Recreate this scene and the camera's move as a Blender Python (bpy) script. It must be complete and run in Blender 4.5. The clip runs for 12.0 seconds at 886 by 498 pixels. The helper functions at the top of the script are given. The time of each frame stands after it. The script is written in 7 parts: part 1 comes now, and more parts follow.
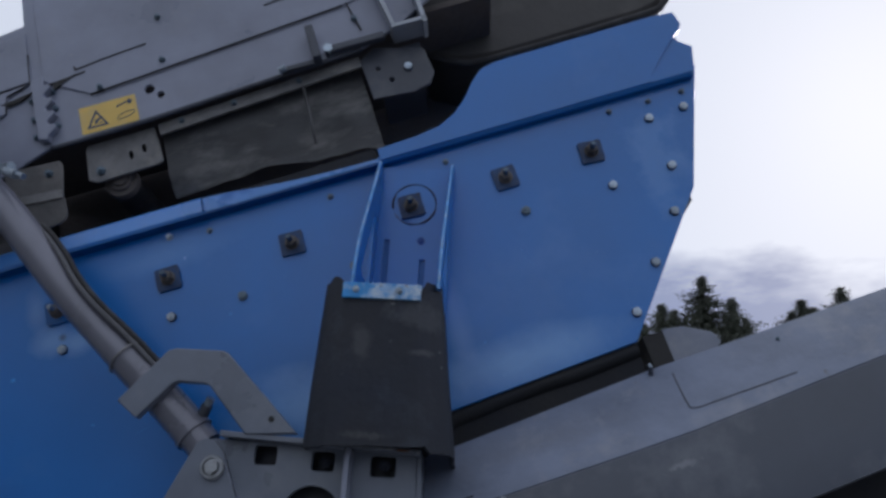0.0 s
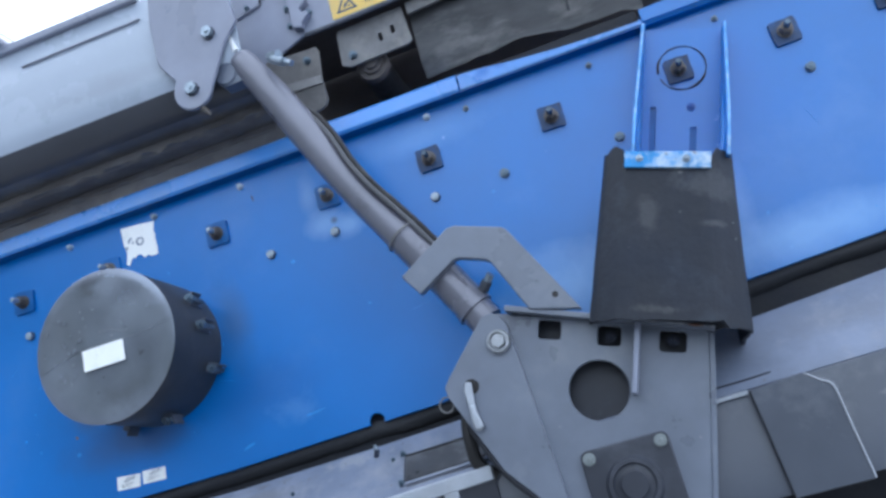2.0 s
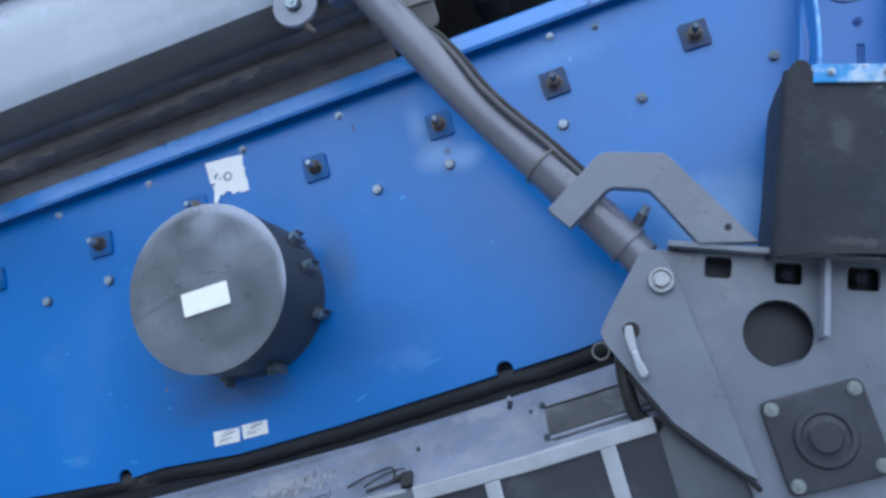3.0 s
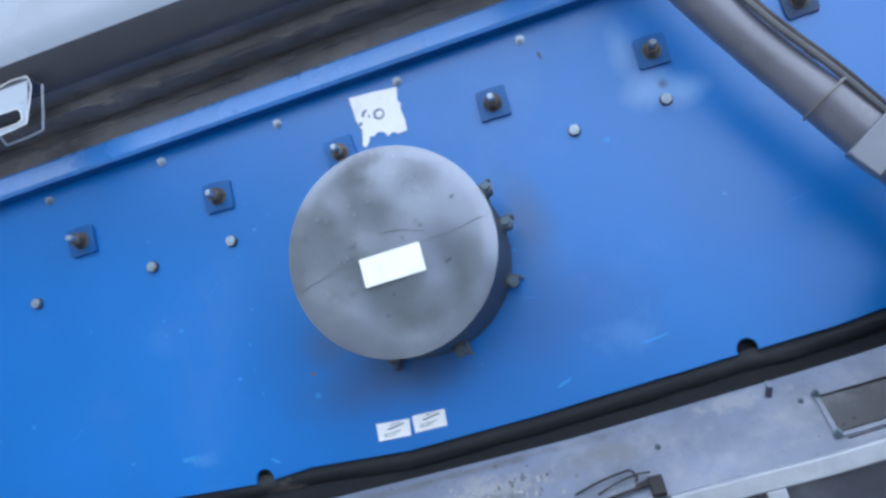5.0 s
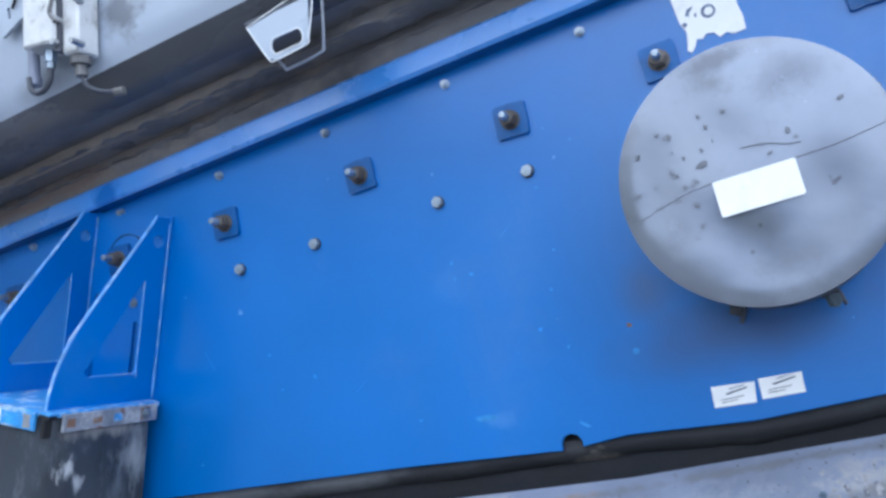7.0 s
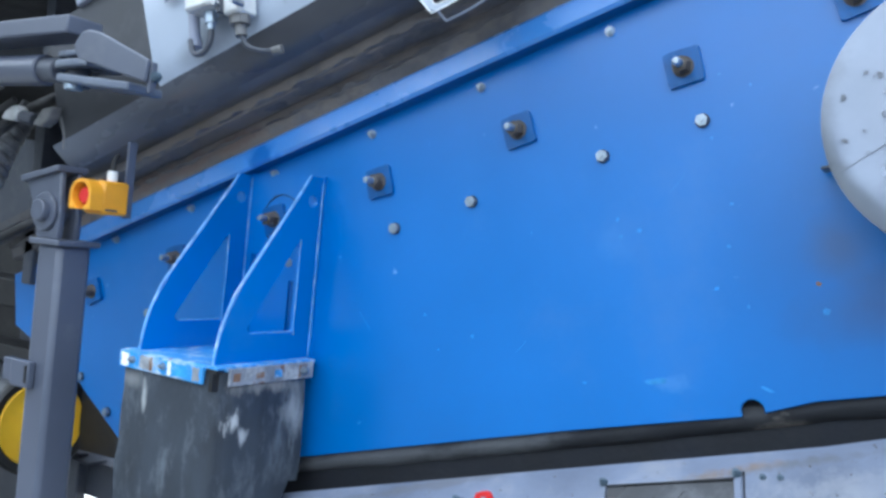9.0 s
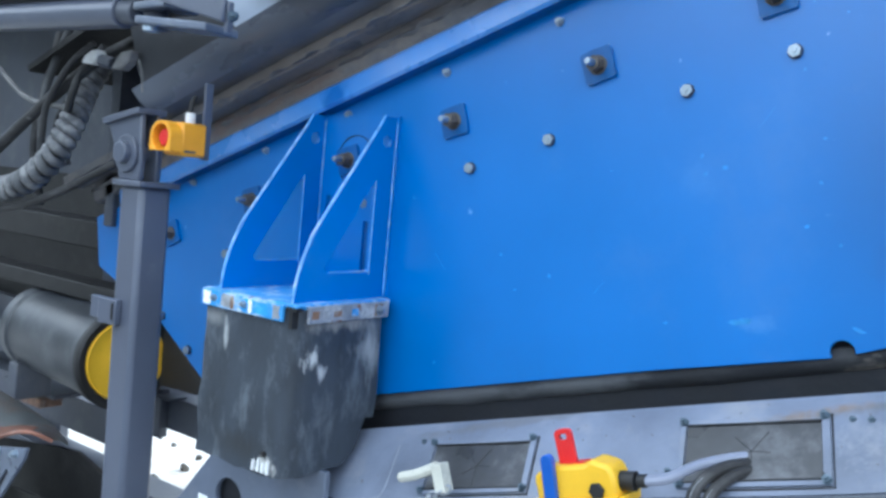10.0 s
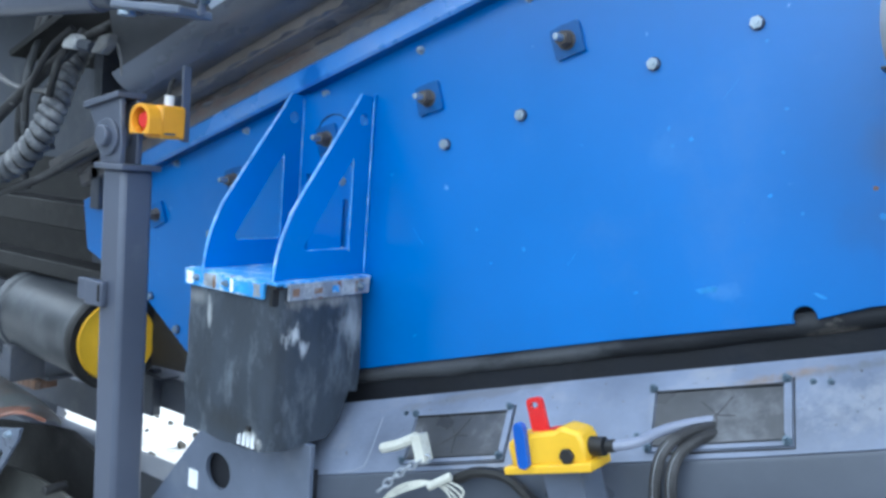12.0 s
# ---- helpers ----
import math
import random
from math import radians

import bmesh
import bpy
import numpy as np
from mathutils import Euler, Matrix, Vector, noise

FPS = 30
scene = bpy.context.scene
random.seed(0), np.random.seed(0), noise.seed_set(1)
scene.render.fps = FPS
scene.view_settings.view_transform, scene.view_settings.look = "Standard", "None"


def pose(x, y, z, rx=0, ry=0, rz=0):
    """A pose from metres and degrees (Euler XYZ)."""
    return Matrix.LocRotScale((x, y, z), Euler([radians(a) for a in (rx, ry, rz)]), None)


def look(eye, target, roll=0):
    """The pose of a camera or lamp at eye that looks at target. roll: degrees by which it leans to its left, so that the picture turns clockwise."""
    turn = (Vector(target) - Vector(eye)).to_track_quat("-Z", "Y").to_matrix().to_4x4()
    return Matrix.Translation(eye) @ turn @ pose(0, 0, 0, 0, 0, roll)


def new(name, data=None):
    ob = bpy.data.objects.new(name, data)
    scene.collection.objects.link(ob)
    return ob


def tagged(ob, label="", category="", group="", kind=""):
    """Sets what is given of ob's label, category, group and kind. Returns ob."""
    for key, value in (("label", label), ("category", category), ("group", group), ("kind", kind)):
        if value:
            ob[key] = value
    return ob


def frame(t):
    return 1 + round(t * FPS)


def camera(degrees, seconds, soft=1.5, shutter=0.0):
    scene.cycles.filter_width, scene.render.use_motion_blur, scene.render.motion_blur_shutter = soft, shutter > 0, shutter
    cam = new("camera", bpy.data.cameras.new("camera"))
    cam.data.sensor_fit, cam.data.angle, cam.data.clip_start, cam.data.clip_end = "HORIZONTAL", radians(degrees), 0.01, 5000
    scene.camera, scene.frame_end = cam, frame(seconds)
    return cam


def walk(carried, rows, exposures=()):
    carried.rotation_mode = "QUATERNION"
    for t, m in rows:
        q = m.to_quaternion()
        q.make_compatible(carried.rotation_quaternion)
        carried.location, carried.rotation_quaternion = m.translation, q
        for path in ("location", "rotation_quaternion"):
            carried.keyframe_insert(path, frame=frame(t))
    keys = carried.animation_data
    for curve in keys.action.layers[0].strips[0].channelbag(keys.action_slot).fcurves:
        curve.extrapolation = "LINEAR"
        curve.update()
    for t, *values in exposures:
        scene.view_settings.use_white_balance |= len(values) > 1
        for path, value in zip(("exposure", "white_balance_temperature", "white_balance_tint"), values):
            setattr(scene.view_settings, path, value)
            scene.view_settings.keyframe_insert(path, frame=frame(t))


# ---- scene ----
cam = camera(55.8, 12.0, soft=3.0)
PATH = [
    (0, (0.252, -2.337, 1.712), (0.132, -0.47, 2.416), 3.8),
    (0.5, (0.252, -2.338, 1.711), (0.012, -0.458, 2.349), 4.6),
    (1, (0.252, -2.333, 1.715), (-0.143, -0.45, 2.263), 5.5),
    (1.5, (0.17, -2.321, 1.684), (-0.289, -0.437, 2.175), 5.6),
    (2, (-0.009, -2.292, 1.678), (-0.532, -0.408, 2.095), 5.2),
    (2.5, (-0.216, -2.294, 1.653), (-0.738, -0.4, 2.026), 4.6),
    (3, (-0.409, -2.156, 1.628), (-0.918, -0.248, 1.949), 5.0),
    (3.5, (-0.64, -1.987, 1.646), (-1.124, -0.071, 1.95), 5.2),
    (3.7, (-0.699, -1.951, 1.659), (-1.185, -0.032, 1.944), 5.3),
    (5.3, (-1.149, -1.894, 1.629), (-1.542, 0.054, 1.850), 4.4),
    (5.5, (-1.188, -1.892, 1.603), (-1.604, 0.052, 1.824), 4.5),
    (6, (-1.322, -1.852, 1.596), (-1.838, 0.074, 1.756), 4.7),
    (6.5, (-1.391, -1.717, 1.565), (-2.085, 0.153, 1.72), 5.3),
    (6.7, (-1.399, -1.678, 1.586), (-2.169, 0.164, 1.702), 5.4),
    (8.3, (-1.518, -1.685, 1.569), (-2.429, 0.095, 1.634), 5.1),
    (8.5, (-1.521, -1.668, 1.561), (-2.475, 0.089, 1.625), 5.2),
    (9, (-1.54, -1.679, 1.543), (-2.592, 0.022, 1.547), 5.4),
    (9.5, (-1.564, -1.68, 1.524), (-2.69, -0.028, 1.468), 5.7),
    (10, (-1.575, -1.689, 1.518), (-2.734, -0.065, 1.387), 5.3),
    (10.5, (-1.57, -1.672, 1.523), (-2.75, -0.07, 1.33), 4.9),
    (11, (-1.57, -1.682, 1.496), (-2.749, -0.077, 1.313), 5.2),
    (11.5, (-1.57, -1.67, 1.526), (-2.743, -0.067, 1.298), 4.4),
    (12, (-1.512, -1.688, 1.527), (-2.662, -0.063, 1.336), 4.1),
]
EXPOSURES = [(0.0, -0.98, 5950, 14), (0.5, 0.06, 5850, 14), (1.0, 0.42, 5850, 11), (1.5, 0.65, 5750, 10), (2.5, 0.66, 5600, 8), (3.0, 0.60, 5580, 9), (3.5, 0.83, 5680, 9), (5.5, 0.87, 5720, 9), (6.5, 0.87, 5720, 10), (8.5, 0.90, 5780, 7), (9.0, 1.06, 5750, 5), (9.5, 1.08, 5720, 4), (12.0, 1.10, 5580, 3)]
walk(cam, [(t, look(eye, target, roll)) for t, eye, target, roll in PATH], EXPOSURES)

# ---- world and light ----
world = bpy.data.worlds.new("world")
scene.world = world
world.use_nodes = True
wn, wl = world.node_tree.nodes, world.node_tree.links
wn.clear()
sky = wn.new("ShaderNodeTexSky")
sky.sky_type, sky.sun_disc = "NISHITA", False
SUN_UP, SUN_ROUND = radians(30), radians(28)
sky.sun_elevation, sky.sun_rotation = SUN_UP, SUN_ROUND
sky.air_density, sky.dust_density = 1.0, 2.0
coord = wn.new("ShaderNodeTexCoord")
stretch = wn.new("ShaderNodeMapping")
stretch.inputs["Scale"].default_value = (1.6, 1.6, 5.0)
cloud = wn.new("ShaderNodeTexNoise")
cloud.inputs["Scale"].default_value = 2.2
cloud.inputs["Detail"].default_value = 7.0
cloud.inputs["Roughness"].default_value = 0.55
height = wn.new("ShaderNodeSeparateXYZ")
rise = wn.new("ShaderNodeMath")
rise.operation = "MULTIPLY_ADD"
rise.inputs[1].default_value = 0.34
ramp = wn.new("ShaderNodeValToRGB")
ramp.color_ramp.elements[0].position, ramp.color_ramp.elements[0].color = 0.482, (3.6, 4.4, 6.8, 1)
ramp.color_ramp.elements[1].position, ramp.color_ramp.elements[1].color = 0.535, (12.5, 13.0, 13.6, 1)
veil = wn.new("ShaderNodeMixRGB")
veil.inputs["Fac"].default_value = 0.86
back = wn.new("ShaderNodeBackground")
back.inputs["Strength"].default_value = 0.12
wout = wn.new("ShaderNodeOutputWorld")
wl.new(coord.outputs["Generated"], stretch.inputs["Vector"])
wl.new(stretch.outputs["Vector"], cloud.inputs["Vector"])
wl.new(coord.outputs["Generated"], height.inputs["Vector"])
wl.new(cloud.outputs["Fac"], rise.inputs[0])
# The cloud bank stands low beyond the machine; the rest of the overcast is even.
bank = wn.new("ShaderNodeMath")
bank.operation = "MULTIPLY_ADD"
bank.inputs[1].default_value = -0.10
wl.new(height.outputs["Y"], bank.inputs[0])
wl.new(height.outputs["Z"], bank.inputs[2])
lift = wn.new("ShaderNodeMath")
lift.operation = "ADD"
lift.inputs[1].default_value = 0.110
wl.new(bank.outputs["Value"], lift.inputs[0])
wl.new(lift.outputs["Value"], rise.inputs[2])
wl.new(rise.outputs["Value"], ramp.inputs["Fac"])
wl.new(sky.outputs["Color"], veil.inputs["Color1"])
wl.new(ramp.outputs["Color"], veil.inputs["Color2"])
wl.new(veil.outputs["Color"], back.inputs["Color"])
wl.new(back.outputs["Background"], wout.inputs["Surface"])

sun_data = bpy.data.lights.new("sun", "SUN")
sun_data.energy, sun_data.angle, sun_data.color = 3.4, radians(10), (1.0, 0.96, 0.9)
sun = new("sun", sun_data)
sun.matrix_world = look((math.sin(SUN_ROUND) * math.cos(SUN_UP) * 50, math.cos(SUN_ROUND) * math.cos(SUN_UP) * 50, math.sin(SUN_UP) * 50), (0, 0, 0))


# ---- materials ----
def material(name, base, rough=0.5, metal=0.0, vary=0.15, scale=6.0, dirt=None, dirt_amount=0.0, dirt_scale=3.0,
             bump=0.05, bump_scale=60.0, rough_vary=0.12, speck=None, speck_amount=0.0, speck_scale=40.0, stretch=(1, 1, 1), random=0.0, spec=0.5, spots=()):
    """Painted or bare surface: base colour with soft mottling, dirt in patches, fine specks and fine relief."""
    m = bpy.data.materials.new(name)
    m.use_nodes = True
    nodes, links = m.node_tree.nodes, m.node_tree.links
    nodes.clear()
    out = nodes.new("ShaderNodeOutputMaterial")
    bsdf = nodes.new("ShaderNodeBsdfPrincipled")
    links.new(bsdf.outputs["BSDF"], out.inputs["Surface"])
    place = nodes.new("ShaderNodeTexCoord")
    maps = nodes.new("ShaderNodeMapping")
    maps.inputs["Scale"].default_value = stretch
    links.new(place.outputs["Object"], maps.inputs["Vector"])

    def noise_node(size, detail, rough_amount=0.6):
        n = nodes.new("ShaderNodeTexNoise")
        n.inputs["Scale"].default_value, n.inputs["Detail"].default_value, n.inputs["Roughness"].default_value = size, detail, rough_amount
        links.new(maps.outputs["Vector"], n.inputs["Vector"])
        return n

    def ramp_node(source, low, high):
        r = nodes.new("ShaderNodeMapRange")
        r.inputs["From Min"].default_value, r.inputs["From Max"].default_value = low, high
        links.new(source, r.inputs["Value"])
        return r

    def mix(fac, one, two, mode="MIX"):
        x = nodes.new("ShaderNodeMixRGB")
        x.blend_type = mode
        for socket, value in (("Fac", fac), ("Color1", one), ("Color2", two)):
            if isinstance(value, (int, float)):
                x.inputs[socket].default_value = value
            elif isinstance(value, tuple):
                x.inputs[socket].default_value = (*value, 1)
            else:
                links.new(value, x.inputs[socket])
        return x.outputs["Color"]

    broad = noise_node(scale, 5.0)
    dark = tuple(c * (1 - vary) for c in base)
    light = tuple(min(1, c * (1 + vary)) for c in base)
    spread = ramp_node(broad.outputs["Fac"], 0.3, 0.7)
    colour = mix(spread.outputs["Result"], dark, light)
    if dirt:
        patch = noise_node(dirt_scale, 8.0, 0.68)
        where = ramp_node(patch.outputs["Fac"], 0.62 - 0.3 * dirt_amount, 0.78 - 0.2 * dirt_amount)
        fac = nodes.new("ShaderNodeMath")
        fac.operation = "MULTIPLY"
        fac.inputs[1].default_value = min(1.0, 0.35 + dirt_amount)
        links.new(where.outputs["Result"], fac.inputs[0])
        colour = mix(fac.outputs["Value"], colour, dirt)
    if speck:
        dots = noise_node(speck_scale, 3.0, 0.5)
        where2 = ramp_node(dots.outputs["Fac"], 0.74 - 0.2 * speck_amount, 0.80 - 0.2 * speck_amount)
        colour = mix(where2.outputs["Result"], colour, speck)
    for centre, size, tint, strength, *grain in spots:
        # A soft tint of its own ragged shape round one place.
        if len(centre) == 2:
            centre, size = (centre[0], 0, centre[1]), (size[0], 1e9, size[1])
        shift = nodes.new("ShaderNodeMapping")
        shift.inputs["Location"].default_value = tuple(-c / w for c, w in zip(centre, size))
        shift.inputs["Scale"].default_value = tuple(1 / w for w in size)
        links.new(place.outputs["Object"], shift.inputs["Vector"])
        far = nodes.new("ShaderNodeVectorMath")
        far.operation = "LENGTH"
        links.new(shift.outputs["Vector"], far.inputs[0])
        ragged = nodes.new("ShaderNodeMath")
        ragged.operation = "MULTIPLY_ADD"
        ragged.inputs[1].default_value = 3.2 if grain else 1.1
        links.new(noise_node(grain[0] if grain else 7.0, 6.0, 0.65).outputs["Fac"], ragged.inputs[0])
        links.new(far.outputs["Value"], ragged.inputs[2])
        near = ramp_node(ragged.outputs["Value"], 2.55 if grain else 1.7, 1.9 if grain else 0.75)
        near.inputs["To Max"].default_value = strength
        colour = mix(near.outputs["Result"], colour, tint)
    if random:
        info = nodes.new("ShaderNodeObjectInfo")
        tone = ramp_node(info.outputs["Random"], 0.0, 1.0)
        tone.inputs["To Min"].default_value, tone.inputs["To Max"].default_value = 1 - random, 1 + random
        hsv = nodes.new("ShaderNodeHueSaturation")
        links.new(tone.outputs["Result"], hsv.inputs["Value"])
        links.new(colour, hsv.inputs["Color"])
        colour = hsv.outputs["Color"]
    links.new(colour, bsdf.inputs["Base Color"])
    gloss = ramp_node(broad.outputs["Fac"], 0.25, 0.75)
    gloss.inputs["To Min"].default_value, gloss.inputs["To Max"].default_value = max(0.05, rough - rough_vary), min(1, rough + rough_vary)
    links.new(gloss.outputs["Result"], bsdf.inputs["Roughness"])
    bsdf.inputs["Metallic"].default_value = metal
    bsdf.inputs["Specular IOR Level"].default_value = spec
    fine = noise_node(bump_scale, 4.0)
    relief = nodes.new("ShaderNodeBump")
    relief.inputs["Strength"].default_value, relief.inputs["Distance"].default_value = bump, 0.01
    links.new(fine.outputs["Fac"], relief.inputs["Height"])
    links.new(relief.outputs["Normal"], bsdf.inputs["Normal"])
    return m


PAINT = dict(rough=0.33, rough_vary=0.08, vary=0.11, scale=1.7, dirt=(0.045, 0.19, 0.53), dirt_amount=0.24, dirt_scale=2.2, bump=0.035, bump_scale=9.0, speck=(0.20, 0.40, 0.75), speck_amount=0.08, speck_scale=26.0, spec=0.8)
blue_paint = material("blue_paint", (0.002, 0.145, 0.495), **PAINT)
panel_paint = material("panel_paint", (0.002, 0.145, 0.495), **PAINT, spots=(
    # Last spot of this row paints in a dark reflection right of the drum.
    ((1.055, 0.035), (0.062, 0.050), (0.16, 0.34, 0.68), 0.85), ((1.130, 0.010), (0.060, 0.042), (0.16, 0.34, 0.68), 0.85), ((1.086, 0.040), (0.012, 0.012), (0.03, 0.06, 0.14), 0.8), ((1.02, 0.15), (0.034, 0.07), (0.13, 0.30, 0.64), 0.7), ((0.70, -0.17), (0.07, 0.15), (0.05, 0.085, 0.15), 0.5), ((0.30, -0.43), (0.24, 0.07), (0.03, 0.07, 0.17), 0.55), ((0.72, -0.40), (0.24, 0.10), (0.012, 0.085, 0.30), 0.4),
    # Pale spots at s 1.68 and 2.36 imitate sky reflections in the paint.
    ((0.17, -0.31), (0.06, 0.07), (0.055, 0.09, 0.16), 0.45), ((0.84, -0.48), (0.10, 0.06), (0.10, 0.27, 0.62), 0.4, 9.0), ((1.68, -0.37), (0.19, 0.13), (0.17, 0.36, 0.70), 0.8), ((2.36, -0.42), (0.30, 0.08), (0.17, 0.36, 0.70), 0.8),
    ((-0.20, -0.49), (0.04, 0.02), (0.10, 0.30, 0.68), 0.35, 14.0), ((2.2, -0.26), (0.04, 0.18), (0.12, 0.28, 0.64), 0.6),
    ((-0.24, -0.18), (0.05, 0.04), (0.06, 0.24, 0.62), 0.25, 10.0), ((1.42, 0.20), (0.22, 0.05), (0.08, 0.26, 0.62), 0.55), ((2.95, 0.05), (0.10, 0.26), (0.10, 0.27, 0.62), 0.5, 8.0)))
blue_dirty = material("blue_dirty", (0.006, 0.075, 0.33), 0.5, vary=0.2, scale=9.0, dirt=(0.05, 0.06, 0.09), dirt_amount=0.35, dirt_scale=14.0, bump=0.1)
blue_worn = material("blue_worn", (0.045, 0.28, 0.66), 0.5, vary=0.2, scale=14.0, dirt=(0.62, 0.70, 0.76), dirt_amount=0.48, dirt_scale=24.0, bump=0.12, speck=(0.20, 0.10, 0.06), speck_amount=0.3, speck_scale=30)
grey_paint = material("grey_paint", (0.113, 0.135, 0.186), 0.34, vary=0.26, scale=3.5, dirt=(0.21, 0.23, 0.265), dirt_amount=0.28, dirt_scale=5.0, rough_vary=0.17, bump=0.06, bump_scale=30, speck=(0.30, 0.30, 0.32), speck_amount=0.05, speck_scale=50)
pivot_grey = material("pivot_grey", (0.132, 0.153, 0.200), 0.30, vary=0.26, scale=3.5, dirt=(0.22, 0.24, 0.275), dirt_amount=0.28, dirt_scale=5.0, rough_vary=0.15, bump=0.06, bump_scale=30, speck=(0.30, 0.30, 0.32), speck_amount=0.05, speck_scale=50, spec=0.75)
grey_dusty = material("grey_dusty", (0.24, 0.265, 0.33), 0.55, vary=0.16, scale=5.0, dirt=(0.40, 0.40, 0.40), dirt_amount=0.30, dirt_scale=6.0, bump=0.12, bump_scale=70, speck=(0.13, 0.13, 0.14), speck_amount=0.14, speck_scale=30)
grey_light = material("grey_light", (0.42, 0.48, 0.57), 0.30, vary=0.08, scale=2.0, dirt=(0.26, 0.29, 0.35), dirt_amount=0.2, dirt_scale=3.0, bump=0.03)
grey_dark = material("grey_dark", (0.062, 0.070, 0.092), 0.45, vary=0.25, scale=4.0, dirt=(0.125, 0.13, 0.142), dirt_amount=0.32, dirt_scale=7.0, bump=0.1)
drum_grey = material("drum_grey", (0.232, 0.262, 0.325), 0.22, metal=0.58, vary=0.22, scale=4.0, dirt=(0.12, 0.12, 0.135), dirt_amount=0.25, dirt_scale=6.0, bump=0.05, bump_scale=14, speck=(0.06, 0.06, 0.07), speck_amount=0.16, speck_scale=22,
                     # The large dark spots imitate reflections in the dented face.
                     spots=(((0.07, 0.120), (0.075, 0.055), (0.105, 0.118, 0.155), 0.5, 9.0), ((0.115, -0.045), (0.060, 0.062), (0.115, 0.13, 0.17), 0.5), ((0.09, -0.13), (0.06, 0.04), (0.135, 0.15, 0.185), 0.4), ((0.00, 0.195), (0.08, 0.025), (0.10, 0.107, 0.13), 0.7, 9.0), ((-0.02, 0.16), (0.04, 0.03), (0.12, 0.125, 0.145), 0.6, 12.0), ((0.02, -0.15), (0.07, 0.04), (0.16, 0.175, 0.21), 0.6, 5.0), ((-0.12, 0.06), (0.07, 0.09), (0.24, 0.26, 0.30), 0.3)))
rubber = material("rubber", (0.022, 0.022, 0.024), 0.66, vary=0.25, scale=6.0, dirt=(0.095, 0.095, 0.10), dirt_amount=0.36, dirt_scale=8.0, bump=0.18, bump_scale=30, speck=(0.15, 0.15, 0.15), speck_amount=0.08, speck_scale=24)
rubber_dusty = material("rubber_dusty", (0.050, 0.052, 0.056), 0.70, vary=0.3, scale=4.0, dirt=(0.20, 0.205, 0.215), dirt_amount=0.42, dirt_scale=5.0, bump=0.25, bump_scale=22, stretch=(1.6, 1.6, 0.8))
skirt_rubber = material("skirt_rubber", (0.118, 0.122, 0.130), 0.6, vary=0.35, scale=5.0, dirt=(0.38, 0.375, 0.375), dirt_amount=0.42, dirt_scale=6.0, bump=0.35, bump_scale=18, stretch=(0.7, 1, 1.8))
dull_rubber = material("dull_rubber", (0.085, 0.084, 0.086), 0.65, vary=0.3, scale=8.0, dirt=(0.18, 0.17, 0.165), dirt_amount=0.4, dirt_scale=7.0, bump=0.25)
# Underside colour carries both grime and shade.
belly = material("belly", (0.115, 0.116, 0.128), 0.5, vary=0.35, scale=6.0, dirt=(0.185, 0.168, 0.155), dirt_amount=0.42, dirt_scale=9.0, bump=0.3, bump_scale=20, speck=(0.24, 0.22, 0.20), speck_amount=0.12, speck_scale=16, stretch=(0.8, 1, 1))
belt_rubber = material("belt_rubber", (0.050, 0.047, 0.045), 0.6, vary=0.25, scale=4.0, dirt=(0.09, 0.085, 0.078), dirt_amount=0.35, dirt_scale=5.0, bump=0.2, bump_scale=24)
caked = material("caked", (0.120, 0.119, 0.125), 0.85, vary=0.4, scale=8.0, dirt=(0.21, 0.19, 0.175), dirt_amount=0.45, dirt_scale=9.0, bump=0.9, bump_scale=26, stretch=(0.7, 1, 1.2))
ram_paint = material("ram_paint", (0.165, 0.170, 0.212), 0.34, metal=0.15, vary=0.12, scale=4.0, dirt=(0.08, 0.085, 0.10), dirt_amount=0.2, dirt_scale=9.0, bump=0.05, bump_scale=40, spec=0.7)
cable_grey = material("cable_grey", (0.085, 0.088, 0.10), 0.5, vary=0.2, scale=12.0, dirt=(0.13, 0.13, 0.14), dirt_amount=0.3, dirt_scale=14.0)
seal_dusty = material("seal_dusty", (0.011, 0.013, 0.018), 0.7, vary=0.35, scale=6.0, dirt=(0.055, 0.058, 0.065), dirt_amount=0.35, dirt_scale=7.0, bump=0.3, bump_scale=30, stretch=(0.5, 1, 1),
                      spots=(((-0.03, -0.635), (0.06, 0.05), (0.30, 0.27, 0.24), 0.9, 14.0), ((-1.0, -0.55), (0.75, 0.08), (0.12, 0.128, 0.142), 0.6, 9.0)))
